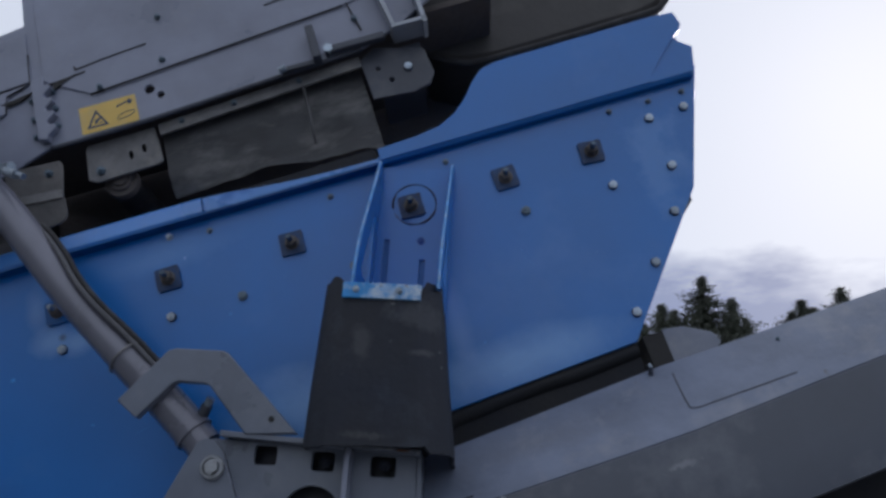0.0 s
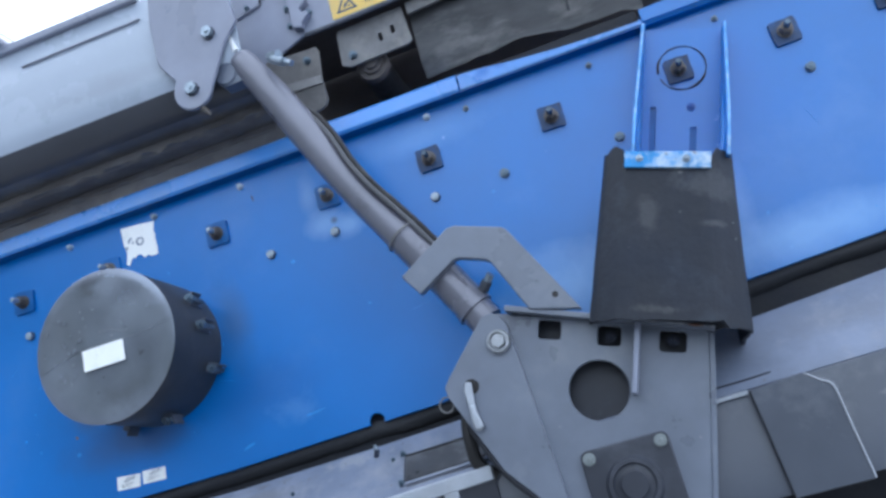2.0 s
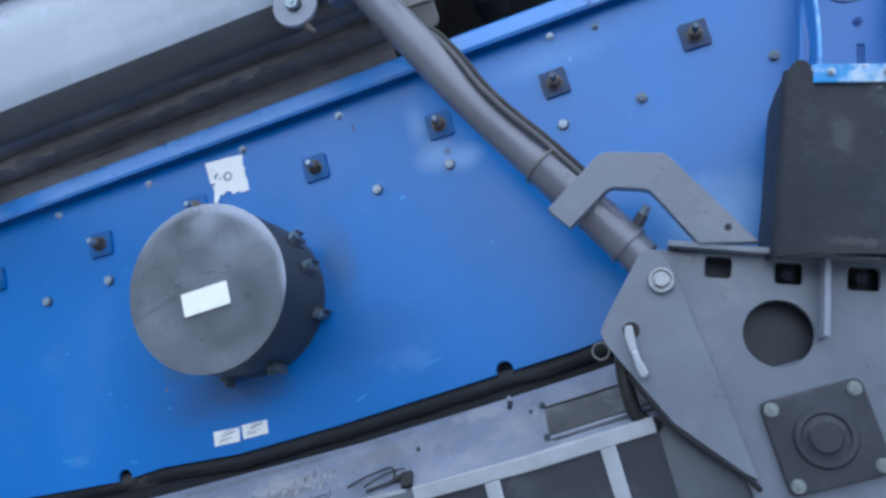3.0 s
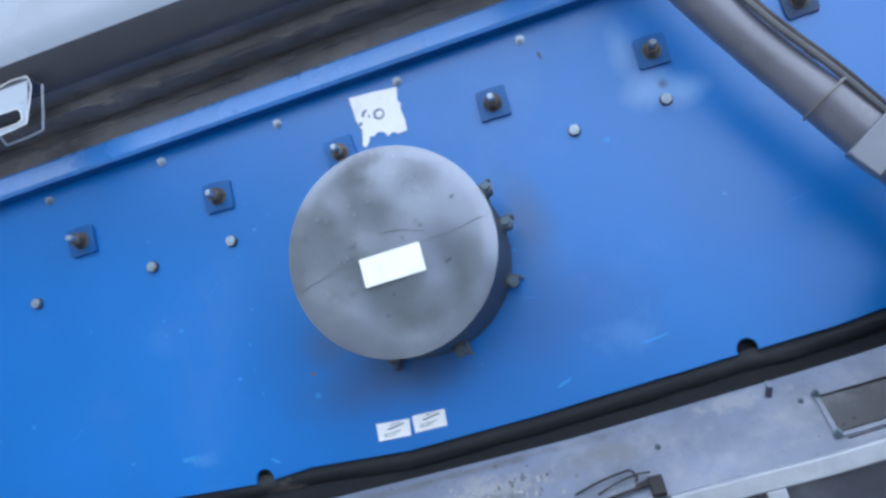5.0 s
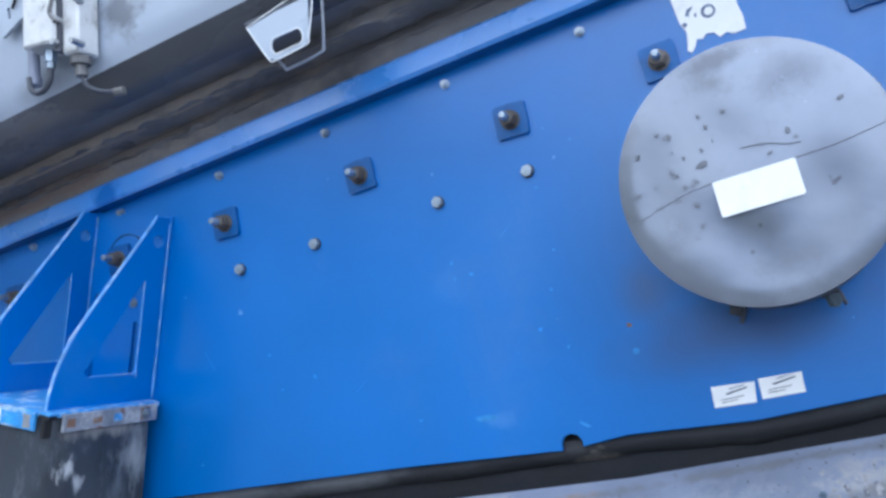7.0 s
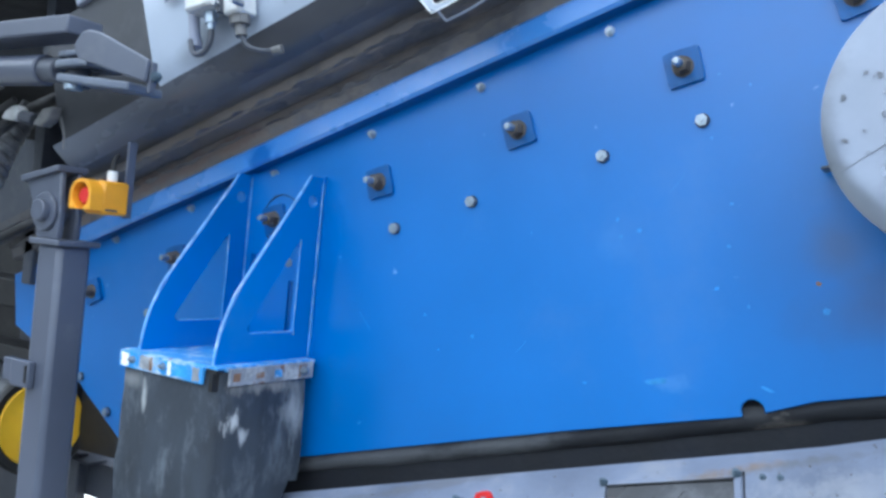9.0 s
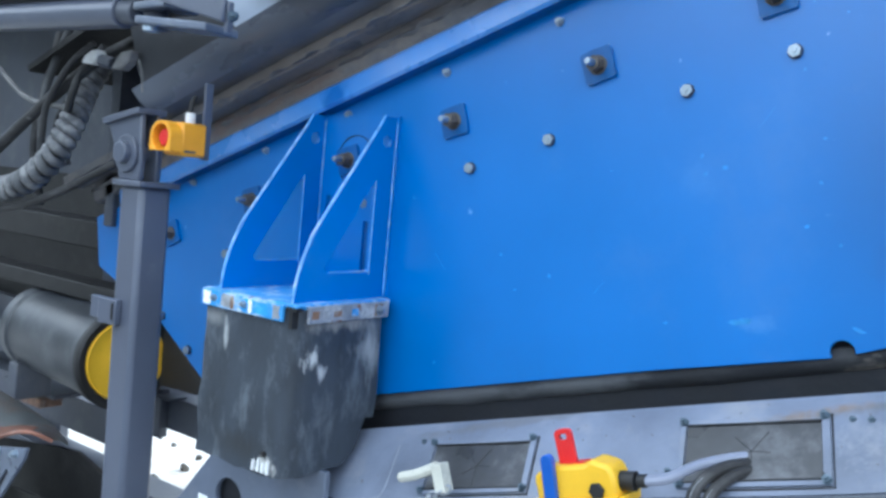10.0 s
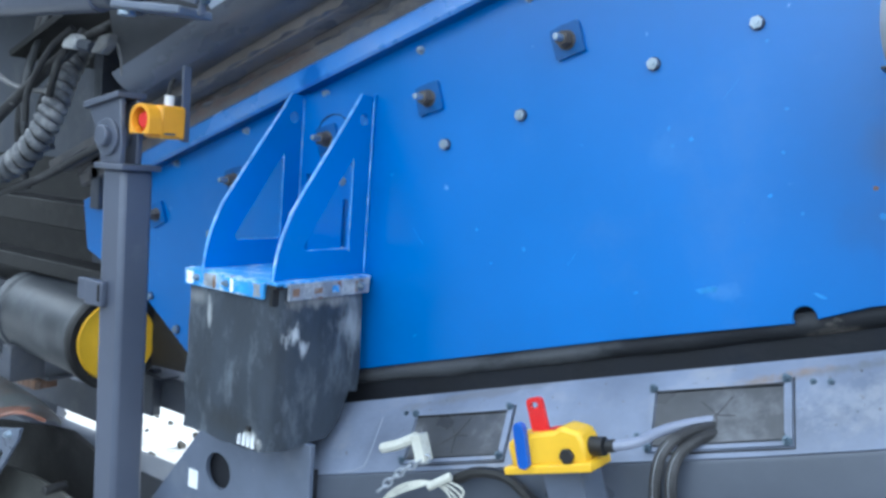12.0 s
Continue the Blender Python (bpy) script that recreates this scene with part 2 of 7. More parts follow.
# Ledge grey set darker for the weaker light there, with dust and scuffs.
ledge_darkened = material("ledge_darkened", (0.172, 0.200, 0.272), 0.46, vary=0.26, scale=5.0, dirt=(0.29, 0.30, 0.335), dirt_amount=0.36, dirt_scale=6.0, bump=0.12, bump_scale=70, speck=(0.13, 0.13, 0.14), speck_amount=0.14, speck_scale=30,
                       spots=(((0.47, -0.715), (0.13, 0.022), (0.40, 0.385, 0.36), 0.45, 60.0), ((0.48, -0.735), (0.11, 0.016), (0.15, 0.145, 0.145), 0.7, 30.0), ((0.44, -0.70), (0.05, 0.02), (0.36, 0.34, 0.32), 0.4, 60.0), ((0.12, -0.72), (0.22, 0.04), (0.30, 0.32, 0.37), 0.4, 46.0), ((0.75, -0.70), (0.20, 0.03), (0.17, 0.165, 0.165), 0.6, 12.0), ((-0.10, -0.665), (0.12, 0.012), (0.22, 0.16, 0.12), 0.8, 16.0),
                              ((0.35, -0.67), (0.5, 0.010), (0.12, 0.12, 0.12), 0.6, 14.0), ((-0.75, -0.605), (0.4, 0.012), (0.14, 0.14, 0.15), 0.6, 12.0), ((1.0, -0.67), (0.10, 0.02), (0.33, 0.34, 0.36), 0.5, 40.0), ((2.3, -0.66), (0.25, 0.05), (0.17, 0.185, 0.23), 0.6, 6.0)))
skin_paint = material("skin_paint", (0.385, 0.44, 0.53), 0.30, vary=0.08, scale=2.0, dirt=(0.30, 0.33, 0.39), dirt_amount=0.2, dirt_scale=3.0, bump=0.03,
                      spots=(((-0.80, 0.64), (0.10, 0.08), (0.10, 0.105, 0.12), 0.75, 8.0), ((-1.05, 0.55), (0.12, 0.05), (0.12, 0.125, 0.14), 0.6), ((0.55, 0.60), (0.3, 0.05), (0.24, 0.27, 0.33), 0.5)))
guard_clean = material("guard_clean", (0.012, 0.016, 0.027), 0.66, vary=0.25, scale=6.0, dirt=(0.036, 0.046, 0.066), dirt_amount=0.34, dirt_scale=8.0, bump=0.5, bump_scale=13, speck=(0.16, 0.16, 0.16), speck_amount=0.05, speck_scale=24,
                       spots=(((0.17, -0.08), (0.09, 0.05), (0.085, 0.09, 0.10), 0.4, 18.0), ((0.07, -0.378), (0.07, 0.010), (0.10, 0.10, 0.10), 0.4, 34.0), ((0.05, -0.16), (0.03, 0.07), (0.075, 0.078, 0.085), 0.5, 9.0), ((0.20, -0.17), (0.04, 0.012), (0.12, 0.12, 0.125), 0.4, 24.0)))
guard_worn = material("guard_worn", (0.032, 0.041, 0.056), 0.58, vary=0.35, scale=7.0, dirt=(0.15, 0.175, 0.21), dirt_amount=0.40, dirt_scale=9.0, bump=0.25, bump_scale=22, stretch=(1.6, 1.6, 0.7),
                      spots=(((0.295, -0.285, -0.125), (0.06, 0.030, 0.030), (0.52, 0.54, 0.56), 0.9, 24.0), ((0.295, -0.25, -0.165), (0.06, 0.022, 0.028), (0.45, 0.47, 0.50), 0.9, 24.0), ((0.295, -0.09, -0.12), (0.05, 0.06, 0.09), (0.33, 0.35, 0.37), 0.8, 8.0), ((0.06, -0.345, -0.11), (0.012, 0.1, 0.06), (0.40, 0.42, 0.43), 0.8, 12.0),
                             ((0.225, -0.345, -0.385), (0.035, 0.06, 0.025), (0.62, 0.62, 0.60), 0.95, 26.0), ((0.0, -0.345, -0.07), (0.08, 0.1, 0.03), (0.28, 0.29, 0.30), 0.6, 9.0), ((0.295, -0.20, -0.05), (0.05, 0.13, 0.025), (0.30, 0.29, 0.28), 0.7, 12.0), ((0.14, -0.345, -0.36), (0.10, 0.1, 0.04), (0.022, 0.024, 0.026), 0.6)))
bare_strip = material("bare_strip", (0.20, 0.22, 0.26), 0.5, vary=0.4, scale=16.0, dirt=(0.60, 0.62, 0.66), dirt_amount=0.45, dirt_scale=14.0, bump=0.2, speck=(0.17, 0.075, 0.04), speck_amount=0.55, speck_scale=16)
bright_blue = material("bright_blue", (0.05, 0.33, 0.78), 0.45, vary=0.3, scale=30.0, dirt=(0.5, 0.6, 0.7), dirt_amount=0.25, dirt_scale=40.0)
bare_rust = material("bare_rust", (0.20, 0.115, 0.075), 0.7, vary=0.4, scale=40.0, dirt=(0.36, 0.34, 0.33), dirt_amount=0.4, dirt_scale=30.0, bump=0.2)
worn_grey = material("worn_grey", (0.28, 0.30, 0.33), 0.6, vary=0.35, scale=30.0, dirt=(0.55, 0.57, 0.6), dirt_amount=0.4, dirt_scale=30.0)
caked_angle = material("caked_angle", (0.118, 0.117, 0.126), 0.85, vary=0.4, scale=9.0, dirt=(0.17, 0.16, 0.155), dirt_amount=0.45, dirt_scale=8.0, bump=0.9, bump_scale=24, stretch=(0.8, 1, 1),
                       spots=(((-1.2, 0.42), (1.0, 0.10), (0.20, 0.175, 0.16), 0.8, 14.0), ((0.1, 0.42), (0.5, 0.06), (0.11, 0.10, 0.095), 0.6, 12.0), ((-1.5, 0.38), (0.5, 0.03), (0.13, 0.085, 0.068), 0.6, 14.0)))
# Grey lightened in colour for the brighter light on the upper frame.
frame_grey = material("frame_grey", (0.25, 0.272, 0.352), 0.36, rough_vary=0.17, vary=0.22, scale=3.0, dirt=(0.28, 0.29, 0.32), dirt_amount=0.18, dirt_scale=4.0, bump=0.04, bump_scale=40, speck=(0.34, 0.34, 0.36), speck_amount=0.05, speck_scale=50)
post_grey = material("post_grey", (0.088, 0.101, 0.140), 0.34, vary=0.12, scale=3.0, dirt=(0.17, 0.18, 0.21), dirt_amount=0.15, dirt_scale=5.0, bump=0.04, bump_scale=40)
alu_worn = material("alu_worn", (0.66, 0.67, 0.68), 0.42, metal=0.2, vary=0.1, scale=18.0, dirt=(0.28, 0.27, 0.26), dirt_amount=0.32, dirt_scale=22.0, bump=0.15, speck=(0.14, 0.13, 0.12), speck_amount=0.25, speck_scale=40)
dim_inside = material("dim_inside", (0.115, 0.10, 0.096), 0.8, vary=0.3, scale=4.0, dirt=(0.12, 0.10, 0.09), dirt_amount=0.3, dirt_scale=5.0, bump=0.3)
# Bend darkened for shade; its pale spot paints a highlight at the low end.
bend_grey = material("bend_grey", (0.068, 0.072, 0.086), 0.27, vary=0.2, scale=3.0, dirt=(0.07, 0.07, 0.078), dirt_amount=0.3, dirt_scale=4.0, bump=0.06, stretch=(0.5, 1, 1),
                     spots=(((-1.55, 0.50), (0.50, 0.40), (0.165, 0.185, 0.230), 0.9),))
# Skin end darkened for the shade beside the swing beam.
shaded_skin = material("shaded_skin", (0.052, 0.055, 0.064), 0.6, vary=0.2, scale=4.0, dirt=(0.085, 0.09, 0.105), dirt_amount=0.35, dirt_scale=5.0, bump=0.05)
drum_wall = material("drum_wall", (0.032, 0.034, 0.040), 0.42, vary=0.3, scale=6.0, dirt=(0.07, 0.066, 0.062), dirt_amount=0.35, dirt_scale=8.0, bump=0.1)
drum_stain = material("drum_stain", (0.15, 0.166, 0.20), 0.32, vary=0.25, scale=30.0)
# Lower face of the same beam, darkened for the shade on that side.
beam_shaded = material("beam_shaded", (0.068, 0.079, 0.105), 0.38, rough_vary=0.15, vary=0.20, scale=2.5, dirt=(0.18, 0.195, 0.225), dirt_amount=0.25, dirt_scale=3.0, bump=0.05, bump_scale=30,
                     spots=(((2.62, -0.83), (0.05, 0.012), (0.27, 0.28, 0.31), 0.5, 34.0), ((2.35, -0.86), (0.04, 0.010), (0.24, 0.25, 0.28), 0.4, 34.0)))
# Panel blue lightened for the sky reflected in the flange, with some dust.
flange_lit = material("flange_lit", (0.055, 0.225, 0.62), 0.28, vary=0.14, scale=2.4, dirt=(0.12, 0.25, 0.58), dirt_amount=0.42, dirt_scale=3.0, bump=0.06, speck=(0.001, 0.13, 0.50), speck_amount=0.35, speck_scale=5.0, spec=0.85)
drum_shell = material("drum_shell", (0.036, 0.041, 0.050), 0.40, vary=0.3, scale=5.0, dirt=(0.13, 0.137, 0.145), dirt_amount=0.42, dirt_scale=5.0, bump=0.08)
scoop_steel = material("scoop_steel", (0.15, 0.165, 0.172), 0.5, metal=0.2, vary=0.35, scale=6.0, dirt=(0.20, 0.115, 0.09), dirt_amount=0.48, dirt_scale=5.0, bump=0.15, speck=(0.30, 0.32, 0.33), speck_amount=0.2, speck_scale=16)
dull_zinc = material("dull_zinc", (0.115, 0.158, 0.20), 0.45, metal=0.5, vary=0.25, scale=50.0, dirt=(0.07, 0.085, 0.10), dirt_amount=0.3, dirt_scale=60.0, random=0.2)
olive_zinc = material("olive_zinc", (0.25, 0.28, 0.285), 0.4, metal=0.5, vary=0.3, scale=60.0, dirt=(0.10, 0.10, 0.10), dirt_amount=0.35, dirt_scale=50.0)
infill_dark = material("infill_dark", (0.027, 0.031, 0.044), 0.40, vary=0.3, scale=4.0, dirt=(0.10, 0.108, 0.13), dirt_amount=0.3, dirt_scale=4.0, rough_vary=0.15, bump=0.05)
black = material("black", (0.012, 0.012, 0.013), 0.6, vary=0.3, scale=9.0, dirt=(0.05, 0.048, 0.046), dirt_amount=0.2, dirt_scale=10.0, bump=0.15)
# Near-black for dark gaps and joints.
gap_black = material("gap_black", (0.008, 0.010, 0.016), 0.75, vary=0.4, scale=8.0, dirt=(0.018, 0.020, 0.026), dirt_amount=0.25, dirt_scale=9.0, bump=0.2)
zinc = material("zinc", (0.36, 0.425, 0.495), 0.42, metal=0.8, vary=0.2, scale=60.0, dirt=(0.22, 0.225, 0.225), dirt_amount=0.3, dirt_scale=90.0, bump=0.1, bump_scale=300, random=0.25)
steel = material("steel", (0.45, 0.46, 0.48), 0.35, metal=0.9, vary=0.2, scale=20.0, dirt=(0.12, 0.11, 0.10), dirt_amount=0.25, dirt_scale=30.0, bump=0.08, bump_scale=120)
pin_steel = material("pin_steel", (0.40, 0.42, 0.45), 0.38, metal=0.85, vary=0.3, scale=40.0, dirt=(0.08, 0.075, 0.07), dirt_amount=0.35, dirt_scale=50.0, bump=0.1, bump_scale=160)
rusty = material("rusty", (0.135, 0.118, 0.106), 0.6, metal=0.3, vary=0.35, scale=60.0, dirt=(0.20, 0.20, 0.20), dirt_amount=0.4, dirt_scale=50.0, bump=0.3, bump_scale=200, random=0.35)
dusty_steel = material("dusty_steel", (0.17, 0.17, 0.175), 0.6, metal=0.2, vary=0.3, scale=18.0, dirt=(0.28, 0.27, 0.25), dirt_amount=0.35, dirt_scale=16.0, bump=0.15)
grimy = material("grimy", (0.02, 0.028, 0.055), 0.55, vary=0.3, scale=40.0, dirt=(0.07, 0.05, 0.04), dirt_amount=0.3, dirt_scale=40.0, bump=0.2, bump_scale=120, random=0.25)
flake_pale = material("flake_pale", (0.285, 0.285, 0.30), 0.6, vary=0.35, scale=60.0, bump=0.2)
flake_dark = material("flake_dark", (0.125, 0.135, 0.165), 0.6, vary=0.35, scale=60.0, bump=0.2)
galvanised = material("galvanised", (0.37, 0.40, 0.45), 0.45, metal=0.35, vary=0.14, scale=14.0, dirt=(0.26, 0.26, 0.26), dirt_amount=0.3, dirt_scale=12.0, bump=0.08)
white_paint = material("white_paint", (0.74, 0.76, 0.78), 0.5, vary=0.06, scale=12.0, dirt=(0.45, 0.44, 0.42), dirt_amount=0.25, dirt_scale=16.0, bump=0.08)
paper = material("paper", (0.88, 0.90, 0.91), 0.6, vary=0.04, scale=10.0, dirt=(0.66, 0.68, 0.70), dirt_amount=0.2, dirt_scale=25.0, bump=0.05)
ink = material("ink", (0.05, 0.075, 0.13), 0.6, vary=0.2, scale=60.0)
yellow = material("yellow", (0.78, 0.46, 0.02), 0.42, vary=0.08, scale=9.0, dirt=(0.50, 0.32, 0.05), dirt_amount=0.2, dirt_scale=14.0, bump=0.05)
orange_yellow = material("orange_yellow", (0.80, 0.36, 0.02), 0.40, vary=0.07, scale=16.0, dirt=(0.45, 0.24, 0.05), dirt_amount=0.15, dirt_scale=24.0, bump=0.04)
sign_yellow = material("sign_yellow", (0.72, 0.50, 0.13), 0.5, vary=0.06, scale=16.0, dirt=(0.55, 0.45, 0.25), dirt_amount=0.3, dirt_scale=18.0)
red = material("red", (0.62, 0.02, 0.02), 0.4, vary=0.1, scale=16.0, dirt=(0.3, 0.05, 0.05), dirt_amount=0.15, dirt_scale=20.0)
blue_plastic = material("blue_plastic", (0.01, 0.09, 0.42), 0.4, vary=0.1, scale=16.0)
glass_dirty = material("glass_dirty", (0.055, 0.058, 0.066), 0.35, vary=0.35, scale=7.0, dirt=(0.18, 0.185, 0.205), dirt_amount=0.42, dirt_scale=7.0, bump=0.08)
rust_red = material("rust_red", (0.24, 0.11, 0.075), 0.7, vary=0.3, scale=8.0, dirt=(0.30, 0.28, 0.26), dirt_amount=0.35, dirt_scale=6.0, bump=0.2)
# Sunlit ground behind the machine is painted as a pale spot on darker stone.
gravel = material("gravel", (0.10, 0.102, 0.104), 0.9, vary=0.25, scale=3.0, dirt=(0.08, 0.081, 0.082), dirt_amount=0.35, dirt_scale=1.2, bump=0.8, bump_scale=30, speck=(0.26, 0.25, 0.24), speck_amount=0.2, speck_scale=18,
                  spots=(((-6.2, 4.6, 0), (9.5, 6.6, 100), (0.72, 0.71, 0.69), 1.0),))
gravel_dark = material("gravel_dark", (0.07, 0.066, 0.06), 0.9, vary=0.4, scale=30.0, bump=0.4)
olive_dust = material("olive_dust", (0.052, 0.052, 0.048), 0.6, vary=0.35, scale=6.0, dirt=(0.115, 0.11, 0.092), dirt_amount=0.35, dirt_scale=5.0, bump=0.15)
bark = material("bark", (0.07, 0.05, 0.035), 0.9, vary=0.3, scale=8.0, bump=0.5)
needles = material("needles", (0.075, 0.085, 0.062), 0.8, vary=0.4, scale=1.2, bump=0.3, random=0.2)


# ---- builders ----
SLOPE = radians(20.28)
BOX = Matrix.Translation((-2, 0, 1.85)) @ Matrix.Rotation(-SLOPE, 4, "Y")   # along the screen, depth, up from it
CONVEYOR = Matrix.Translation((-0.029, 0.266, -0.195)) @ Matrix.Scale(1.114, 4) @ BOX   # the conveyor stands back, over the box
ORIGIN = Matrix.Identity(4)


def thing(name, label, category, m=ORIGIN, group="", kind=""):
    ob = new(name)
    ob.empty_display_size = 0.05
    ob.matrix_world = m
    return tagged(ob, label, category, group, kind)


def finish(name, bm, mat, smooth=35):
    bmesh.ops.recalc_face_normals(bm, faces=bm.faces)
    data = bpy.data.meshes.new(name)
    bm.to_mesh(data)
    bm.free()
    data.materials.append(mat)
    if smooth:
        for p in data.polygons:
            p.use_smooth = True
        data.set_sharp_from_angle(angle=radians(smooth))
    return data


def part(name, bm, mat, parent, label="", bevel=0.0, m=None, smooth=35):
    """Links a bmesh as one mesh object under a thing or a part."""
    data = bm if isinstance(bm, bpy.types.Mesh) else finish(name, bm, mat, smooth)
    ob = new(name, data)
    ob.parent = parent
    if m is not None:
        ob.matrix_basis = m
    if label:
        tagged(ob, label)
    if bevel:
        mod = ob.modifiers.new("bevel", "BEVEL")
        mod.width, mod.segments, mod.limit_method, mod.angle_limit = bevel, 2, "ANGLE", radians(40)
    return ob


def shape(*adders):
    bm = bmesh.new()
    for add in adders:
        add(bm)
    return bm


def block(x0, x1, y0, y1, z0, z1, m=None):
    def add(bm):
        v = [bm.verts.new((x, y, z)) for x in (x0, x1) for y in (y0, y1) for z in (z0, z1)]
        for f in ((0, 1, 3, 2), (4, 6, 7, 5), (0, 4, 5, 1), (2, 3, 7, 6), (0, 2, 6, 4), (1, 5, 7, 3)):
            bm.faces.new([v[i] for i in f])
        if m is not None:
            bmesh.ops.transform(bm, matrix=m, verts=v)
    return add


def plate(outline, y0, y1, holes=(), m=None):
    """A flat plate with its outline in x, z and its thickness along y; holes go through."""
    def add(bm):
        edges, verts = [], []
        for loop in (outline, *holes):
            ring = [bm.verts.new((x, y0, z)) for x, z in loop]
            verts += ring
            edges += [bm.edges.new((ring[i], ring[(i + 1) % len(ring)])) for i in range(len(ring))]
        if holes:
            made = bmesh.ops.triangle_fill(bm, use_beauty=True, use_dissolve=False, edges=edges)["geom"]
            faces = [g for g in made if isinstance(g, bmesh.types.BMFace)]
        else:
            faces = [bm.faces.new(verts)]
        grown = bmesh.ops.extrude_face_region(bm, geom=faces)["geom"]
        top = [g for g in grown if isinstance(g, bmesh.types.BMVert)]
        bmesh.ops.translate(bm, vec=(0, y1 - y0, 0), verts=top)
        if m is not None:
            bmesh.ops.transform(bm, matrix=m, verts=verts + top)
    return add


def circle(x, z, r, n=28, a0=0.0, a1=360.0):
    full = abs(a1 - a0) > 359
    return [(x + r * math.cos(radians(a0 + (a1 - a0) * i / (n if full else n - 1))), z + r * math.sin(radians(a0 + (a1 - a0) * i / (n if full else n - 1)))) for i in range(n)]


def rounded(x0, x1, z0, z1, r, n=5):
    pts = []
    for cx, cz, a in ((x1 - r, z1 - r, 0), (x0 + r, z1 - r, 90), (x0 + r, z0 + r, 180), (x1 - r, z0 + r, 270)):
        pts += circle(cx, cz, r, n, a, a + 90)
    return pts


def rod(p, q, r, r2=None, n=24, caps=True):
    """A round bar from p to q."""
    def add(bm):
        a, b = Vector(p), Vector(q)
        turn = (b - a).to_track_quat("Z", "Y").to_matrix().to_4x4()
        m = Matrix.Translation((a + b) / 2) @ turn
        bmesh.ops.create_cone(bm, cap_ends=caps, segments=n, radius1=r, radius2=r if r2 is None else r2, depth=(b - a).length, matrix=m)
    return add


def lathe(profile, n=40, m=None):
    """Turns a profile of (radius, depth) round the y axis."""
    def add(bm):
        rings = []
        for r, y in profile:
            rings.append([bm.verts.new((r * math.cos(2 * math.pi * i / n), y, r * math.sin(2 * math.pi * i / n))) for i in range(n)] if r > 1e-5 else [bm.verts.new((0, y, 0))])
        for one, two in zip(rings, rings[1:]):
            for i in range(n):
                j = (i + 1) % n
                face = [one[i % len(one)], one[j % len(one)], two[j % len(two)], two[i % len(two)]]
                face = [v for k, v in enumerate(face) if v not in face[:k]]
                if len(face) > 2:
                    bm.faces.new(face)
        if m is not None:
            bmesh.ops.transform(bm, matrix=m, verts=[v for ring in rings for v in ring])
    return add


def spline(points, steps=8):
    pts = [Vector(p) for p in points]
    pts = [pts[0] * 2 - pts[1]] + pts + [pts[-1] * 2 - pts[-2]]
    out = []
    for a, b, c, d in zip(pts, pts[1:], pts[2:], pts[3:]):
        for i in range(steps):
            t = i / steps
            out.append(0.5 * ((2 * b) + (c - a) * t + (2 * a - 5 * b + 4 * c - d) * t * t + (3 * b - a - 3 * c + d) * t ** 3))
    return out + [pts[-2]]


def hose(points, r, n=10, steps=8, ripple=None):
    """A bent round hose through the points; ripple(i) scales its radius."""
    def add(bm):
        path = spline(points, steps)
        rings, side = [], Vector((0, 0, 1))
        for i, p in enumerate(path):
            ahead = (path[min(i + 1, len(path) - 1)] - path[max(i - 1, 0)]).normalized()
            if abs(ahead.dot(side)) > 0.95:
                side = Vector((1, 0, 0))
            u = ahead.cross(side).normalized()
            w = u.cross(ahead)
            side = w
            k = r * (ripple(i) if ripple else 1)
            rings.append([bm.verts.new(p + k * (math.cos(2 * math.pi * j / n) * u + math.sin(2 * math.pi * j / n) * w)) for j in range(n)])
        for one, two in zip(rings, rings[1:]):
            for j in range(n):
                bm.faces.new((one[j], one[(j + 1) % n], two[(j + 1) % n], two[j]))
        bm.faces.new(rings[0][::-1])
        bm.faces.new(rings[-1])
    return add


def sheet(profile, s0, s1, thick, rows=2):
    """A bent sheet: a profile in (y, z) drawn along x, with a thickness inward."""
    def add(bm):
        pts = [Vector((0, y, z)) for y, z in profile]
        inner = []
        for i, p in enumerate(pts):
            d = (pts[min(i + 1, len(pts) - 1)] - pts[max(i - 1, 0)]).normalized()
            inner.append(p + Vector((0, -d.z, d.y)) * thick)
        loop = pts + inner[::-1]
        rings = [[bm.verts.new((s0 + (s1 - s0) * k / (rows - 1), p.y, p.z)) for p in loop] for k in range(rows)]
        for one, two in zip(rings, rings[1:]):
            for i in range(len(loop)):
                j = (i + 1) % len(loop)
                bm.faces.new((one[i], one[j], two[j], two[i]))
        bm.faces.new(rings[0])
        bm.faces.new(rings[-1][::-1])
    return add


def hexagon(r, y0, y1, m=None):
    return plate(circle(0, 0, r, 6), y0, y1, m=m)


def at(x, y, z, turn=0.0):
    return Matrix.Translation((x, y, z)) @ Matrix.Rotation(radians(turn), 4, "Y")


# Fasteners share their meshes.
bolt_mesh = finish("bolt", shape(lathe([(0, 0), (0.0185, 0), (0.0185, -0.003), (0, -0.003)], 18), hexagon(0.0160, -0.003, -0.016), lathe([(0.0, -0.016), (0.007, -0.016), (0.006, -0.020), (0, -0.020)], 12)), zinc)
bolt_mesh.materials.append(grimy)
# Washer faces coloured dark, for grime and the shade round each head.
for facet in bolt_mesh.polygons:
    facet.material_index = 1 if min(bolt_mesh.vertices[v].co.y for v in facet.vertices) > -0.0035 else 0
small_bolt_mesh = finish("small_bolt", shape(lathe([(0, 0), (0.013, 0), (0.013, -0.003), (0, -0.003)], 14), hexagon(0.011, -0.003, -0.012), lathe([(0, -0.012), (0.006, -0.012), (0.006, -0.019), (0, -0.019)], 10)), zinc)
